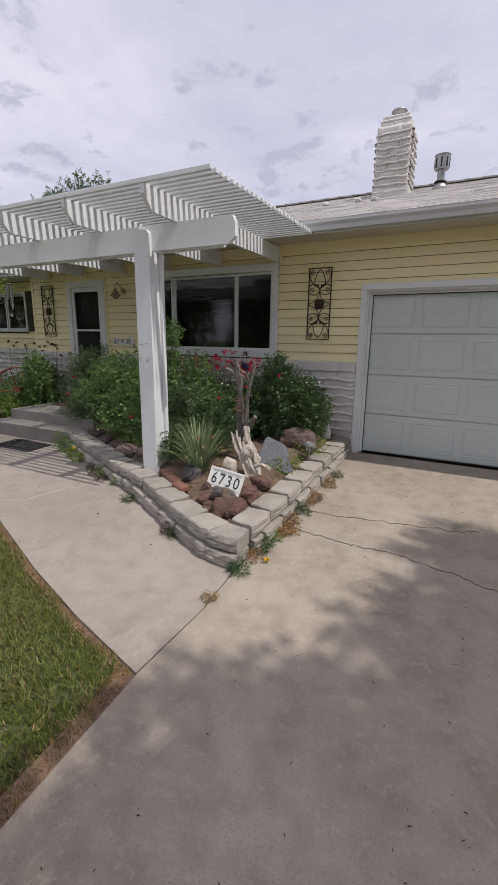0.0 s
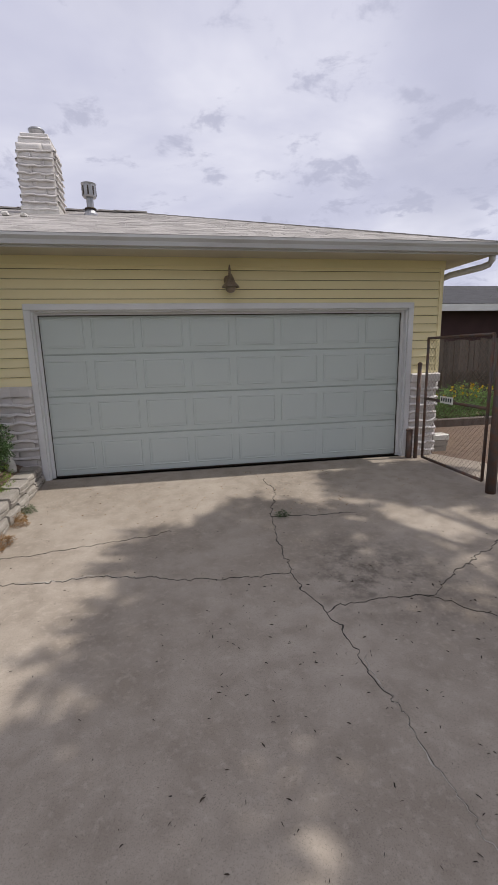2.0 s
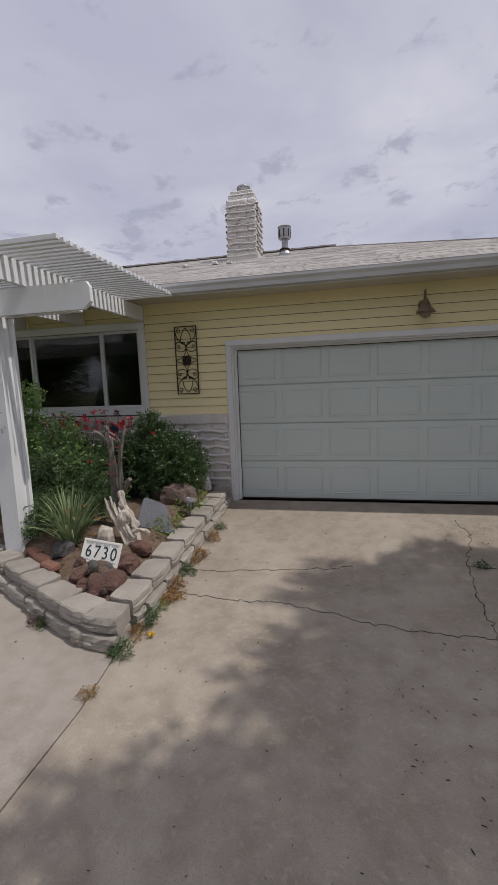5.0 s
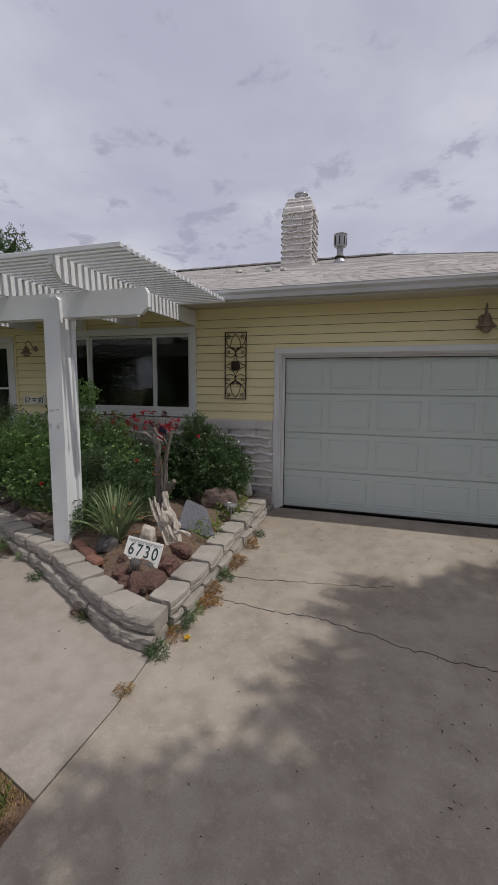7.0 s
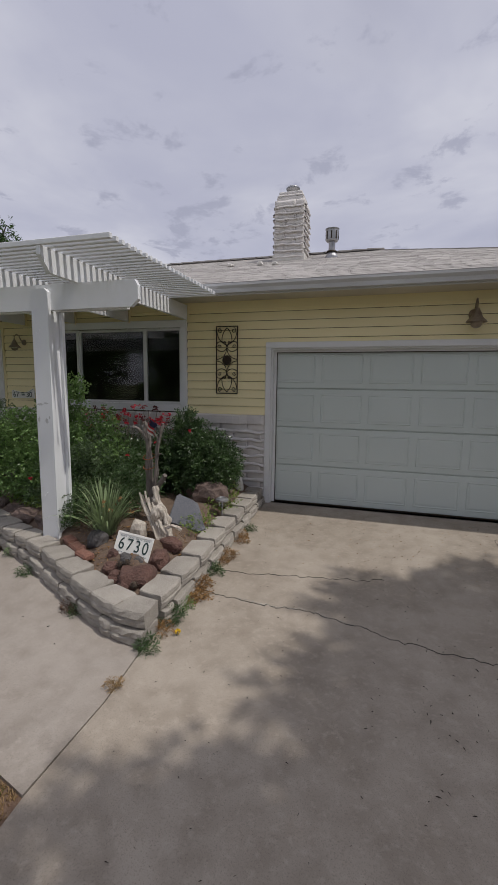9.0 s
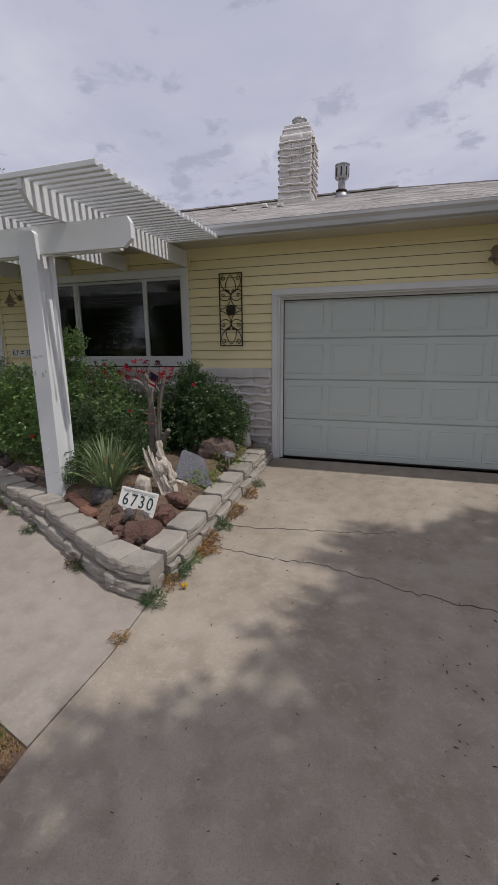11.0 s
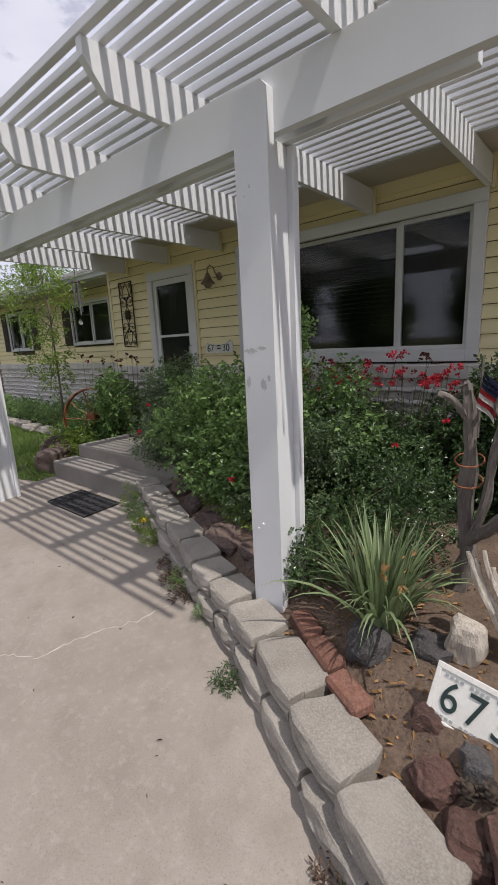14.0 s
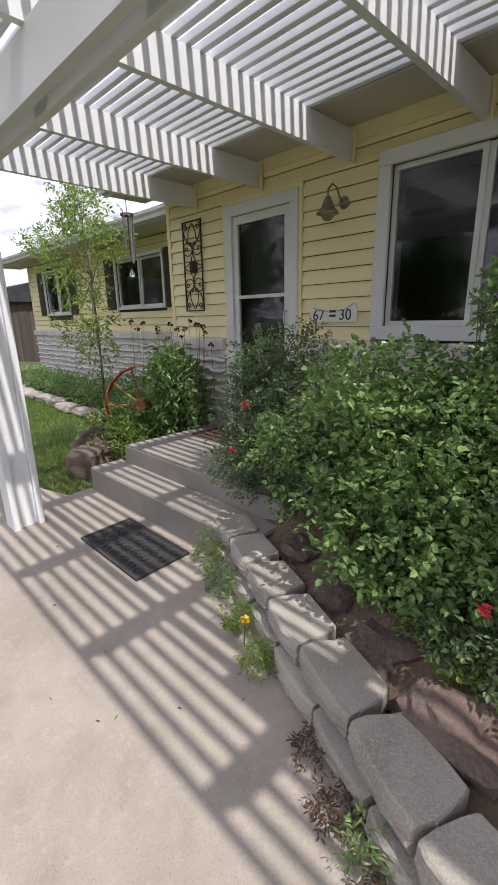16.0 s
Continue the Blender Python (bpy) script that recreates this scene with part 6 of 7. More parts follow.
tree("young_tree", "slim young tree with light green spring leaves before the wing", (-9.3, 5.35, -0.03), [(0, 0, 0), (0.03, 0, 0.9), (-0.02, 0.02, 1.8), (0.03, 0.0, 2.4)], 12,
     [(0, 0, 2.9, 0.5, 0.4, 0.4), (-0.8, 0, 2.6, 0.5, 0.4, 0.3), (0.55, 0, 2.4, 0.4, 0.35, 0.25), (-0.35, 0, 1.95, 0.55, 0.4, 0.3), (0.3, -0.1, 1.5, 0.35, 0.3, 0.3), (-1.5, 0.1, 2.3, 0.4, 0.3, 0.2), (-0.3, 0.1, 3.35, 0.6, 0.4, 0.25), (-1.9, 0, 2.75, 0.3, 0.3, 0.2), (-0.7, 0, 1.3, 0.45, 0.3, 0.25), (0.0, 0, 1.0, 0.35, 0.3, 0.25)], 820, 0.062, M["bright_leaf"], 5, 0.5, 0.022)
tree("spring_tree", "thin-leaved pale spring tree rising behind the wing", (-22.0, 11.0, -0.03), [(0, 0, 0), (0.1, 0, 1.5), (0, 0, 3.0), (0.2, 0, 4.2)], 30,
     [(0, 0, 4.8, 1.5, 1.5, 1.1), (-1.5, 0, 4.2, 1.2, 1.2, 0.9), (1.6, 0, 4.4, 1.2, 1.2, 0.9), (0.3, 0, 5.8, 1.0, 1.0, 0.7), (3.0, 0.5, 4.2, 1.1, 1.0, 0.8)], 1500, 0.09, M["bright_leaf"], 5, 0.5, 0.16)
tree("far_tree", "green tree top rising behind the roof", (-16.8, 15.2, -0.03), [(0, 0, 0), (0, 0, 3), (0.2, 0, 5.5), (0, 0, 6.6)], 26,
     [(0, 0, 7.1, 1.4, 1.4, 1.1), (-1.6, 0, 6.9, 1.2, 1.2, 0.9), (1.4, 0, 7.1, 0.9, 1.0, 0.8), (0.2, 0, 8.1, 0.5, 0.5, 0.6), (1.6, 0, 7.9, 0.35, 0.4, 0.6), (-1.6, 0, 7.8, 0.5, 0.5, 0.5)], 2000, 0.10, M["tree_leaf"], 5, 0.55, 0.18)
tree("bare_tree", "thinly leaved tree beyond the neighbouring roof", (11.5, 11.2, -0.03), [(0, 0, 0), (0, 0, 1.6), (0, 0.1, 3.0)], 30, [(0, 0, 3.6, 1.0, 1.0, 0.8), (-0.7, 0, 3.1, 0.7, 0.7, 0.5)], 260, 0.05, M["tree_leaf"], 4, 0.5, 0.08)

# planting beside the steps and along the wing
shrub("leafy_plant", "broad-leaved green plants round the wagon wheel", "plant", (-6.95, 4.95, -0.03), [(0.1, 0.05, 0.55, 0.36, 0.3, 0.5), (-0.4, -0.2, 0.28, 0.45, 0.3, 0.28), (0.25, -0.1, 0.85, 0.24, 0.2, 0.3)], 1100, 0.075, 0.45, M["rose_leaf"], 4, 16)
shrub("bright_plant", "bright green low plants at the steps' side", "plant", (-7.2, 4.35, -0.06), [(0.1, 0.0, 0.2, 0.4, 0.25, 0.2), (-0.5, 0.3, 0.2, 0.45, 0.3, 0.2)], 800, 0.07, 0.4, M["bright_leaf"], 4, 8)
shrub("wing_plants", "mixed low green perennials along the wing", "plant", (-9.2, 5.55, -0.03), [(0.6, 0, 0.3, 0.7, 0.35, 0.36), (-0.6, 0, 0.25, 0.8, 0.35, 0.3), (-2.2, 0.1, 0.22, 0.9, 0.35, 0.26), (-3.8, 0.2, 0.24, 0.8, 0.35, 0.28), (1.3, -0.2, 0.35, 0.4, 0.3, 0.4)], 2200, 0.065, 0.4, M["rose_leaf"], 4, 20)
sp = thing("seed_heads", "tall dark seed heads above the plants by the wing", "plant", -7.0, 5.05, -0.03)
feet = [(random.uniform(-0.5, 0.5), random.uniform(-0.2, 0.2), 0) for _ in range(18)]
tips = [(f[0] * 1.1, f[1], random.uniform(1.1, 1.42)) for f in feet]
own, m = canes(feet, tips, 0.005, M["stem"])
tagged(part("stems", own, m, sp), kind="stuff")
for q in tips:
    blooms(sp, [q], 0.05, M["dark_flower"], 10, "head")
for i in range(14):
    rock("flat pale edging stone between lawn and bed", -8.3 - 0.62 * i, 5.05 + 0.03 * i + random.uniform(-0.04, 0.04), -0.03, (0.28, 0.14, 0.07), "block", 60 + i, random.uniform(-8, 8), 0.15, 0.4, "edging_stone", "edging stones along the lawn")
rock("mossy grey boulder beside the lower step", -7.05, 4.05, -0.09, (0.26, 0.20, 0.17), "fieldstone", 80, 20, 0.2, 0.4, "boulder", "boulders by the steps")
rock("flat grey rock on the bed's corner by the steps", -7.35, 4.3, -0.09, (0.25, 0.2, 0.21), "fieldstone", 81, 60, 0.2, 0.4, "boulder", "boulders by the steps")

# ---- lawn ----


def lawn(name, count, area, seed, mat, hmin, hmax, label):
    rng = np.random.default_rng(seed)
    p = area(rng, count)
    n = len(p)
    base = np.column_stack([p, -0.036 - FALL * (FALL_TOP - np.clip(p[:, 1], FALL_END, FALL_TOP))])
    way = unit(np.column_stack([rng.normal(0, 0.55, n), rng.normal(0, 0.55, n), np.ones(n)]))
    upv = unit(np.column_stack([rng.normal(size=n), rng.normal(size=n), rng.normal(0, 0.2, n)]))
    ob = part(name, blades(name, base, way, upv, rng.uniform(hmin, hmax, n), rng.uniform(0.004, 0.008, n), mat), None)
    return tagged(ob, label, "grass", "", "stuff")


EDGE_X, EDGE_Y = zip(*LAWN_EDGE[::-1])
SIDE_Y, SIDE_X = (-0.9, 0.25, LAWN_EDGE[0][1]), (-0.95, -0.955, -1.03)


def front_lawn(rng, n):
    p = np.column_stack([rng.uniform(-4.6, -0.94, n), rng.uniform(-0.9, 2.3, n)])
    top = np.interp(p[:, 0], EDGE_X, EDGE_Y) - 0.035 + 0.03 * np.sin(p[:, 0] * 9)
    right = np.interp(p[:, 1], SIDE_Y, SIDE_X) - 0.06 + 0.03 * np.sin(p[:, 1] * 11)
    return p[(p[:, 1] < top) & (p[:, 0] < right)]


def edge_strip(rng, n):
    y = rng.uniform(-0.9, LAWN_EDGE[0][1], n)
    a = np.column_stack([np.interp(y, SIDE_Y, SIDE_X) - np.abs(rng.normal(0, 0.05, n)), y])
    x2 = rng.uniform(-4.4, -1.05, n // 2)
    return np.concatenate([a, np.column_stack([x2, np.interp(x2, EDGE_X, EDGE_Y) - np.abs(rng.normal(0, 0.04, n // 2))])])


def side_lawn(rng, n):
    p = np.column_stack([rng.uniform(-17, -6.66, n), rng.uniform(2.4, 5.2, n)])
    low = np.interp(p[:, 0], [-17, -7.6, -7.59, -6.62], [-9, -9, 3.36, 3.62])
    return p[(p[:, 1] > low)]


lawn("lawn_grass", 80000, front_lawn, 11, M["grass"], 0.025, 0.06, "short mown green lawn with yellowed blades")
lawn("lawn_straw", 9000, front_lawn, 12, M["straw"], 0.02, 0.05, "dry straw-coloured blades among the lawn")
lawn("lawn_edge", 5000, edge_strip, 13, M["straw"], 0.015, 0.05, "dry brown grass along the lawn's edge")
lawn("side_lawn", 42000, side_lawn, 14, M["fresh_grass"], 0.04, 0.09, "green lawn beyond the steps")
own = bmesh.new()
prism([(-1.09, LAWN_EDGE[0][1]), (-0.99, LAWN_EDGE[0][1] - 0.03), (-0.932, 0.25), (-0.945, -2.0), (-1.06, -2.0), (-1.05, 0.25)], "z", -0.04, -0.012, own)
M["reddirt"] = surface("reddish_dirt", (0.19, 0.115, 0.075), (0.12, 0.075, 0.05), (0.24, 0.165, 0.11), rough=0.97, coarse=6, fine=70, bump=0.8, depth=0.01)
for a, b in zip(LAWN_EDGE, LAWN_EDGE[1:]):
    prism([(a[0], a[1] + 0.02), (b[0], b[1] + 0.02), (b[0] - 0.03, b[1] - 0.04), (a[0] - 0.03, a[1] - 0.04)], "z", -0.04, -0.022, own)
setting(part("side_yard_soil", laid(prism([(4.45, 5.5), (5.55, 3.5), (9.5, 3.5), (9.5, 7.5), (4.45, 7.5)], "z", -0.04, -0.02)), M["soil"]), "bare brown earth in the side yard behind the gate")
setting(part("edge_soil", laid(own), M["reddirt"]), "bare reddish soil along the driveway's edge")


M["pale_filler"] = surface("pale_filler", (0.53, 0.48, 0.42), (0.42, 0.37, 0.32), rough=0.9, coarse=8, fine=90)

# ---- cracks, joints, weeds and litter ----
def crack(points, width, mat, name="crack", z=0.0):
    """A ragged thin dirt-filled crack along the points."""
    own = bmesh.new()
    pts = [Vector((x, y, 0)) for x, y in points]
    dense = []
    for a, b in zip(pts, pts[1:]):
        n = max(2, int((b - a).length / 0.02))
        for k in range(n):
            q = a.lerp(b, k / n)
            dense.append(q + Vector((noise.noise(q * 5), noise.noise(q * 5 + Vector((7, 3, 1))), 0)) * 0.040 + Vector((noise.noise(q * 23), noise.noise(q * 23 + Vector((3, 9, 1))), 0)) * 0.034)
    dense.append(pts[-1])
    prev = None
    for i, q in enumerate(dense):
        d = (dense[min(i + 1, len(dense) - 1)] - dense[max(i - 1, 0)]).normalized()
        s = Vector((-d.y, d.x, 0))
        w = width * (0.15 + 1.7 * abs(noise.noise(q * 14 + Vector((1, 1, 5))))) * (0.3 if i in (0, len(dense) - 1) else 1)
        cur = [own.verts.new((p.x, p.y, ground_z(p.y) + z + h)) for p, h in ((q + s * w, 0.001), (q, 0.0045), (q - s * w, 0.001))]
        if prev:
            own.faces.new((prev[0], cur[0], cur[1], prev[1]))
            own.faces.new((prev[1], cur[1], cur[2], prev[2]))
        prev = cur
    return part(name, own, mat, driveway if z > -0.003 else path)


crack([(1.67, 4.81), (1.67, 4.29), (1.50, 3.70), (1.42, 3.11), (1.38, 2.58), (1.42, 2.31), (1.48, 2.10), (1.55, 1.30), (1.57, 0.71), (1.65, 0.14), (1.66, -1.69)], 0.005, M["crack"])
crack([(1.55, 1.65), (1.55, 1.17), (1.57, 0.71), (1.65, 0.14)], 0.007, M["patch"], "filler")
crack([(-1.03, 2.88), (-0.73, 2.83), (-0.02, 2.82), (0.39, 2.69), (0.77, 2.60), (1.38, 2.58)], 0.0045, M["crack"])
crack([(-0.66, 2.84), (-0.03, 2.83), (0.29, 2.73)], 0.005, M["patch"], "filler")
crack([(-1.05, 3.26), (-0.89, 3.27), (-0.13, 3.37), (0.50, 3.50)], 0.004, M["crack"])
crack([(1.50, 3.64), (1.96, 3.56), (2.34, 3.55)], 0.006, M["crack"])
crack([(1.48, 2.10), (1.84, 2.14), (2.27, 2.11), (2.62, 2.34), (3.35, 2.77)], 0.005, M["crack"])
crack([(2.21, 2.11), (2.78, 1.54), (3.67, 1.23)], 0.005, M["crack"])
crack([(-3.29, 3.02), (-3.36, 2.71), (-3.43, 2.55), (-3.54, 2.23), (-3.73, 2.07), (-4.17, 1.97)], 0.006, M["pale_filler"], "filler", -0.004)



def litter(name, count, x0, x1, y0, y1, z, seed, mat, owner, label, lo=0.01, hi=0.03):
    rng = np.random.default_rng(seed)
    p = np.column_stack([rng.uniform(x0, x1, count), rng.uniform(y0, y1, count), np.full(count, z)])
    p[:, 2] -= FALL * (FALL_TOP - np.clip(p[:, 1], FALL_END, FALL_TOP))
    way = unit(np.column_stack([rng.normal(size=count), rng.normal(size=count), rng.normal(0, 0.12, count)]))
    upv = unit(np.column_stack([rng.normal(0, 0.3, count), rng.normal(0, 0.3, count), np.ones(count)]))
    ln = rng.uniform(lo, hi, count)
    ob = part(name, blades(name, p, way, upv, ln, ln * rng.uniform(0.12, 0.32, count), mat, 0.6), None, owner)
    return tagged(ob, label, "", "", "stuff")


litter("fallen_leaves", 900, -0.8, 3.9, -0.8, 4.8, 0.005, 21, M["litter"], driveway, "small dark curled leaves on the driveway", 0.006, 0.02)
litter("fallen_leaves", 300, 0.6, 3.6, 0.2, 2.6, 0.006, 22, M["litter"], driveway, "small dark curled leaves on the driveway")
litter("fallen_leaves", 380, -0.8, 3.4, 3.6, 5.25, 0.005, 23, M["dry_leaf"], driveway, "tan dry leaf bits along the garage", 0.008, 0.026)
litter("fallen_leaves", 60, -6.2, -1.2, 1.5, 3.4, 0.003, 24, M["litter"], path, "few dark leaf bits on the walk")


def weed(x, y, z, r, h, seed, mat, clusters=60, label="low green weeds rooted at the wall's foot"):
    t = thing("weed", label, "weed", x, y, z, group="weeds along the walls")
    part("leaves", foliage("leaves", [(0, 0, h * 0.4, r, r, h * 0.6)], clusters, 0.012 + r * 0.16, 0.3, mat, 4, 0.0), None, t)
    return t


DRIVE_WEEDS = ((-1.00, 2.08, 0.08, 0.06, "shrub_leaf"), (-0.99, 2.42, 0.09, 0.11, "shrub_leaf"), (-0.98, 2.60, 0.07, 0.08, "rose_leaf"), (-0.98, 2.28, 0.07, 0.05, "dry_leaf"), (-0.98, 2.72, 0.08, 0.05, "dry_leaf"), (-0.99, 3.40, 0.07, 0.05, "dry_leaf"), (-0.99, 4.10, 0.07, 0.05, "dry_leaf"), (-0.98, 2.95, 0.08, 0.07, "dry_leaf"), (-0.98, 3.20, 0.08, 0.08, "shrub_leaf"), (-0.96, 3.55, 0.08, 0.07, "dry_leaf"), (-0.95, 3.95, 0.07, 0.07, "dry_leaf"), (-0.96, 4.30, 0.06, 0.06, "shrub_leaf"), (-0.95, 2.80, 0.09, 0.06, "dry_leaf"))
WALL_WEEDS = ((-1.80, 2.33, 0.08, 0.06, "brown_weed"), (-1.72, 2.30, 0.06, 0.05, "shrub_leaf"), (-2.60, 2.69, 0.07, 0.07, "shrub_leaf"), (-3.30, 3.03, 0.07, 0.05, "brown_weed"), (-3.38, 3.08, 0.07, 0.13, "rose_leaf"), (-3.50, 3.13, 0.08, 0.05, "brown_weed"), (-3.68, 3.22, 0.06, 0.06, "brown_weed"), (-4.08, 3.37, 0.08, 0.12, "bright_leaf"), (-4.30, 3.47, 0.09, 0.16, "bright_leaf"), (-4.60, 3.61, 0.09, 0.20, "rose_leaf"), (-4.85, 3.74, 0.09, 0.24, "bright_leaf"), (-3.04, 2.97, 0.05, 0.09, "strap_leaf"), (-1.01, 1.72, 0.04, 0.03, "straw"), (-1.04, 2.07, 0.035, 0.04, "shrub_leaf"), (1.60, 3.62, 0.05, 0.05, "shrub_leaf"))
for i, (x, y, r, h, mm) in enumerate(DRIVE_WEEDS + WALL_WEEDS):
    weed(x, y, ground_z(y) - 0.004, r, h, i, M[mm], 130 if r > 0.075 else 80, {"brown_weed": "reddish-brown trailing weeds at the wall's foot", "dry_leaf": "dry orange-brown leaves caught at the wall's foot", "straw": "tuft of dry grass in the joint", "bright_leaf": "tall light green weeds at the wall's foot"}.get(mm, "low green weeds rooted at the wall's foot"))
for x, y, z in ((-0.88, 2.26, 0.03), (-4.22, 3.42, 0.14)):
    dn = thing("dandelion", "single yellow dandelion flower on a short stalk", "flower", x, y, ground_z(y), group="dandelions")
    part("stalk", tube([(0, 0, 0), (0.01, 0, z)], 0.003, 5), M["stem"], dn)
    blooms(dn, [(0.01, 0, z)], 0.032, M["yellow_flower"], 22, "head")


# unseen trees added behind the walker, closing the place and darkening window reflections
hedge_tree = tree("reflection_tree", "dense dark green tree out of view, added to darken window reflections", (-9.0, -40.0, ground_z(-40)), [(0, 0, -0.05), (0.1, 0, 1.5), (0, 0.1, 3.0), (0.1, 0, 4.5)], 14,
                  [(0, 0, 5.5, 2.8, 2.5, 2.2), (-2.2, 0, 4.2, 2.2, 2.0, 1.8), (2.2, 0, 4.4, 2.2, 2.0, 1.8), (0, 0, 8.0, 2.2, 2.0, 2.0), (0.5, 0, 2.4, 2.6, 2.0, 1.5)], 1700, 0.24, M["tree_leaf"], 5, 0.7, 0.25)
tagged(hedge_tree, "", "", "street trees")
for k, (x, y) in enumerate(((-14, -23), (-22, -21), (-30, -17), (-36, -10), (-41, -2), (3, -24), (12, -23), (20, -20), (26, -13), (-44, 7), (-18, -28), (-26, -25), (-33, -22), (-39, -14), (-10, -29), (-1, -30), (-15, -7.3), (-12.5, -10.3), (-17.5, -3.6), (-19.4, -0.6), (-10, -12.7))):
    copy_thing(hedge_tree, pose(x * 1.6, y * 1.65, ground_z(y * 1.65), 0, 0, 57 * k))


# ---- siding boards, ledge and weeping-mortar brick: pieces of the walls ----
board_cache = {}


def board(owner, x0, x1, z, y, h=0.114):
    w = round(x1 - x0, 3)
    if w < 0.02:
        return
    if w not in board_cache:
        own = bmesh.new()
        prof = [(0.0, 0.006), (-0.016, 0.006), (-0.030, 0.003), (-0.031, 0.016), (-0.012, h - 0.001), (0.0, h - 0.001)]
        prism(prof, "x", -w / 2, w / 2, own)
        board_cache[w] = finish(own, "siding_board", M["siding"])
    ob = new("siding_board", board_cache[w])
    ob.parent = owner
    ob.location = ((x0 + x1) / 2, y, z)


def spans(x0, x1, z, holes):
    out = [(x0, x1)]
    for a, b, c, d in holes:
        if c - 0.05 < z < d - 0.02:
            nxt = []
            for p, q in out:
                if b <= p or a >= q:
                    nxt.append((p, q))
                else:
                    nxt += [s for s in ((p, a), (b, q)) if s[1] - s[0] > 0.03]
            out = nxt
    return out


def grown(h, w, low=True):
    return (h[0] - w, h[1] + w, h[2] - (w if low else 0), h[3] + w)


H_MAIN = [grown(GAR, 0.075, False), grown(WIN, 0.10), grown(DOOR, 0.135, False)]
H_WING = [grown(WA, 0.06), grown(WB, 0.06)]
for owner, x0, x1, y, holes in ((wall_front, X_L + 0.05, X_R - 0.05, WALL_Y + 0.02, H_MAIN), (wall_wing, WING_L + 0.05, X_L, WING_Y + 0.02, H_WING)):
    for k in range(13):
        z = LEDGE - 0.006 + k * 0.114
        if z > 2.62:
            break
        for p, q in spans(x0, x1, z + 0.05, holes):
            board(owner, p, q, z, y)
part("corner_board", cuboid(X_R + 0.001, X_R + 0.012, WALL_Y + 0.031, WALL_Y + 0.2, LEDGE, SOFFIT - 0.001, 0.003), M["siding"], wall_front)
for x, y in ((X_L, WALL_Y), (X_R - 0.05, WALL_Y), (WING_L, WING_Y)):
    part("corner_board", cuboid(x - 0.004, x + 0.054, y - 0.012, y + 0.03, LEDGE, SOFFIT - 0.001, 0.003), M["siding"], wall_front if y == WALL_Y else wall_wing)

BRICK_W, BRICK_H = 0.40, 0.112


def brick_mesh(seed, w=BRICK_W + 0.002, h=BRICK_H - 0.002, d=0.038):
    """A rough slump brick face with sagging edges."""
    rnd = random.Random(seed)
    own = bmesh.new()
    nx, nz = 6, 3
    g = []
    for j in range(nz + 1):
        row = []
        for i in range(nx + 1):
            u, v = i / nx, j / nz
            e = min(u, 1 - u) * nx
            yy = -d + (0.006 if j in (0, nz) else 0.002 if e == 0 else rnd.uniform(-0.004, 0.007))
            row.append(own.verts.new(((u - 0.5) * w + rnd.uniform(-0.004, 0.004), yy, v * h + rnd.uniform(-0.005, 0.004))))
        g.append(row)
    for j in range(nz):
        for i in range(nx):
            own.faces.new((g[j][i], g[j][i + 1], g[j + 1][i + 1], g[j + 1][i]))
    rim = [g[0][i] for i in range(nx + 1)] + [g[j][nx] for j in range(1, nz + 1)] + [g[nz][i] for i in range(nx - 1, -1, -1)] + [g[j][0] for j in range(nz - 1, 0, -1)]
    back = [own.verts.new((v.co.x, 0.0, v.co.z)) for v in rim]
    for i in range(len(rim)):
        own.faces.new((rim[i], back[i], back[(i + 1) % len(rim)], rim[(i + 1) % len(rim)]))
    return finish(own, "brick", M["brick"], True)


BRICKS = [brick_mesh(s) for s in range(8)]
HALVES = [brick_mesh(s + 20, w=BRICK_W / 2 + 0.002) for s in range(4)]


def weep_mesh(length, seed, joints):
    """Mortar squeezed out of a bed joint in uneven dribbles, with short upright joints."""
    rnd = random.Random(seed)
    own = bmesh.new()
    n = max(4, int(length / 0.035))
    rows = []
    for i in range(n + 1):
        x = length * i / n
        a = noise.noise(Vector((x * 7, seed * 3.1, 0))) * 0.5 + noise.noise(Vector((x * 19, seed * 1.7, 4))) * 0.5
        out = 0.060 + 0.040 * a
        dz = 0.030 * noise.noise(Vector((x * 6.5, seed * 2.3, 9)))
        drop = 0.026 + 0.075 * max(0, a + 0.2)
        rows.append([own.verts.new(p) for p in ((x, -0.034, 0.020 + dz), (x, -out - 0.006, 0.002 + dz), (x, -out - 0.002, -0.008 - drop * 0.35 + dz), (x, -0.030, -0.004 + dz))])
    for p, q in zip(rows, rows[1:]):
        for k in range(3):
            own.faces.new((p[k], q[k], q[k + 1], p[k + 1]))
    for x in joints:
        if 0.02 < x < length - 0.02 and rnd.random() < 0.3:
            cuboid(x - 0.008, x + 0.008, -0.048 - rnd.uniform(0, 0.012), -0.02, -0.01, BRICK_H * rnd.uniform(0.3, 0.6), bm=own)
    return own


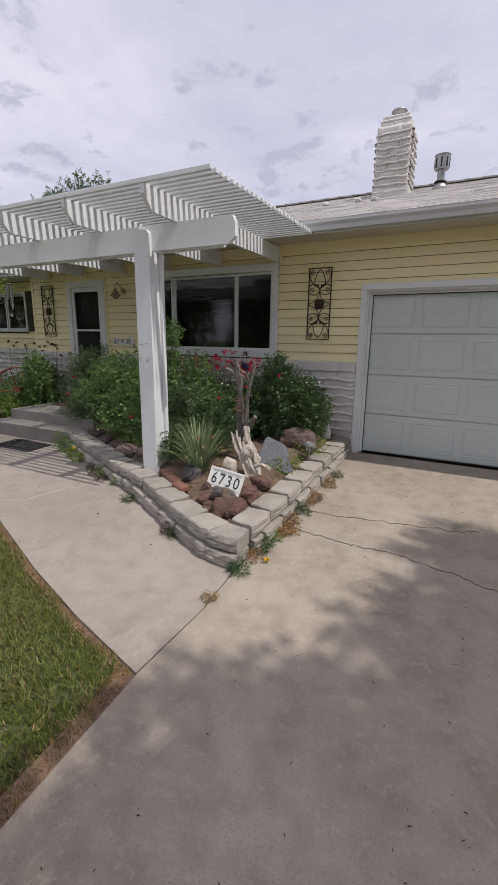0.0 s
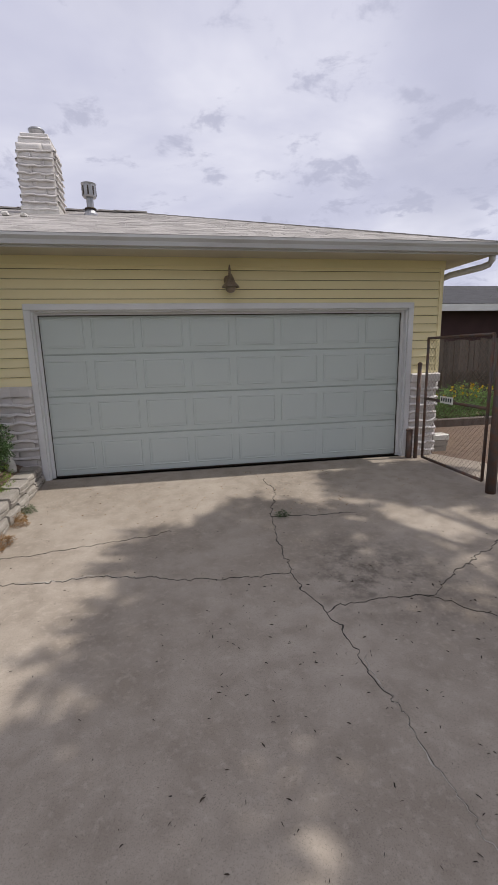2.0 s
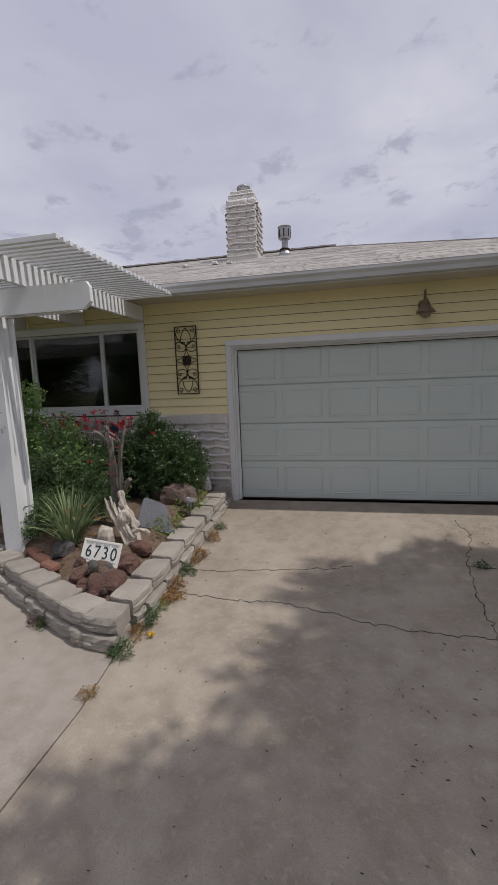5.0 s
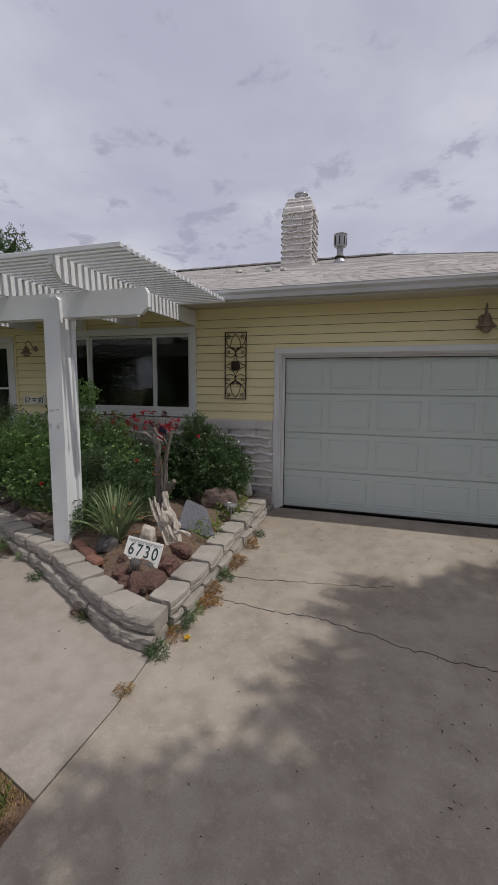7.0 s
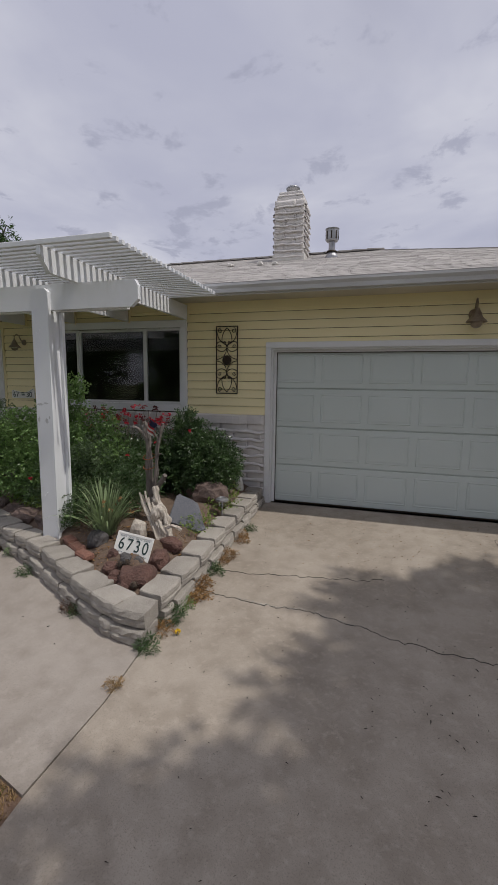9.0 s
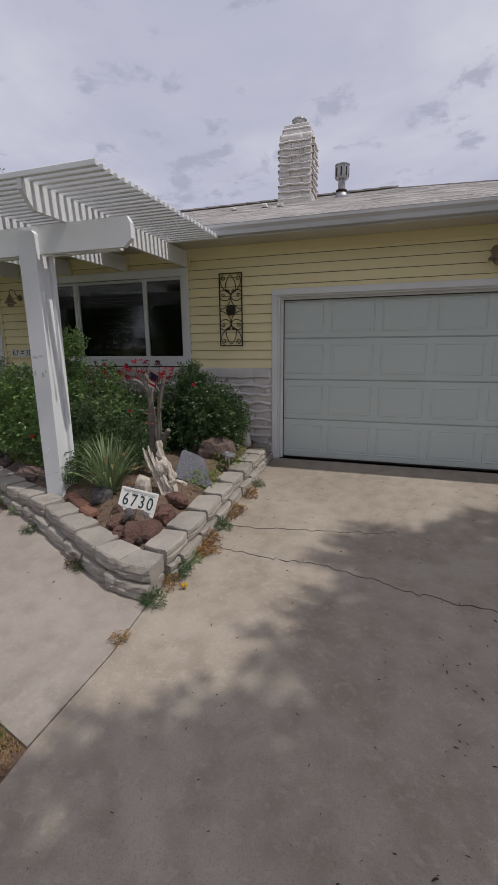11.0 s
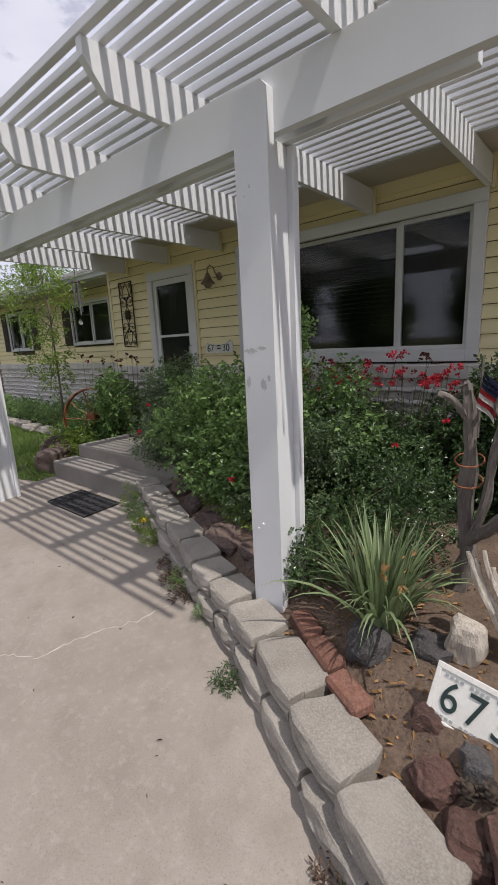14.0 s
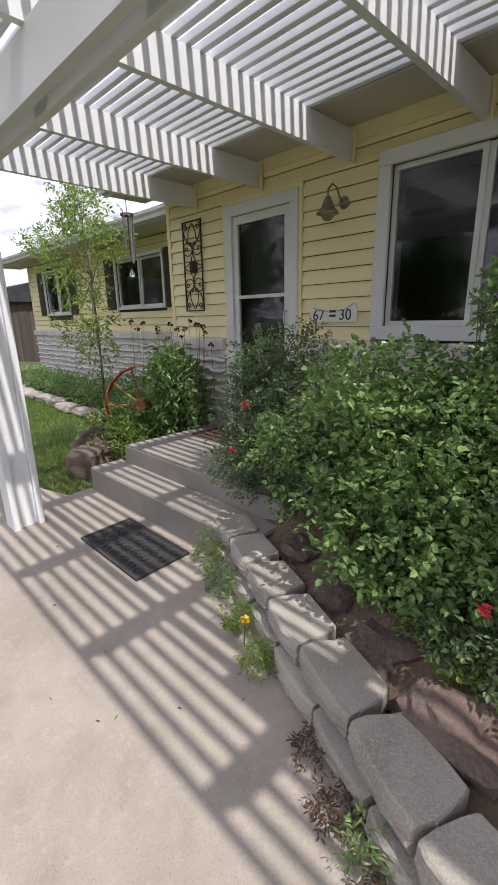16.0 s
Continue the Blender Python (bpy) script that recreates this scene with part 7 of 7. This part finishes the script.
def brickwork(owner, x0, x1, z0, rows, y, seed, m=Matrix()):
    """Courses of brick along x with weeping joints, in the frame m."""
    rnd = random.Random(seed)
    for r in range(rows):
        z = z0 + r * BRICK_H
        x = x0 - (BRICK_W / 2 if r % 2 else 0)
        joints = []
        while x < x1 - 0.02:
            a, b = max(x, x0), min(x + BRICK_W, x1)
            if b - a > 0.05:
                me = rnd.choice(BRICKS if b - a > BRICK_W * 0.75 else HALVES)
                ob = new("brick", me)
                ob.parent = owner
                full = BRICK_W if b - a > BRICK_W * 0.75 else BRICK_W / 2
                ob.matrix_basis = m @ Matrix.Translation(((a + b) / 2, y, z + 0.006)) @ Matrix.Diagonal(((b - a) / full, 1, 1, 1))
            joints.append(b - x0)
            x += BRICK_W
        ob = part("mortar_joint", weep_mesh(x1 - x0, seed * 50 + r, joints), M["mortar"], owner, smooth=True)
        ob.matrix_basis = m @ Matrix.Translation((x0, y, z))


def ledge(owner, x0, x1, y, seed, m=Matrix()):
    rnd = random.Random(seed)
    x = x0
    while x < x1 - 0.02:
        w = min(0.105 * rnd.uniform(0.9, 1.1), x1 - x)
        own = prism([(0.0, -0.12), (-0.085, -0.125 + rnd.uniform(-0.006, 0.006)), (-0.095, -0.02), (-0.07, -0.006), (0.0, 0.0)], "x", 0.0005, w - 0.001)
        ob = part("ledge_brick", own, M["brick"], owner)
        ob.matrix_basis = m @ Matrix.Translation((x, y, LEDGE + rnd.uniform(-0.004, 0.003)))
        x += w


ROWS_B = 10
for owner, x0, x1, y, seed in ((wall_front, -5.42, -1.097, WALL_Y + 0.02, 1), (wall_front, X_L, -6.46, WALL_Y + 0.02, 2), (wall_front, 3.947, X_R, WALL_Y + 0.02, 3), (wall_wing, WING_L, X_L - 0.1, WING_Y + 0.02, 4)):
    if seed == 1:
        brickwork(owner, -2.75, x1, -0.03, ROWS_B, y, seed)
        brickwork(owner, x0, -2.75, 0.53, 5, y, seed + 10)
    elif seed == 4:
        brickwork(owner, x0, x1, 0.08, 9, y, seed)
    else:
        brickwork(owner, x0, x1, -0.03, ROWS_B, y, seed)
    ledge(owner, x0, x1, y, seed)
# the chimney's brick faces
for rz in (0, 90, 180, 270):
    brickwork(chim, -CW / 2, CW / 2, 0.28, 9, -CD / 2 + 0.03, 30 + rz, Matrix.Rotation(radians(rz), 4, "Z"))
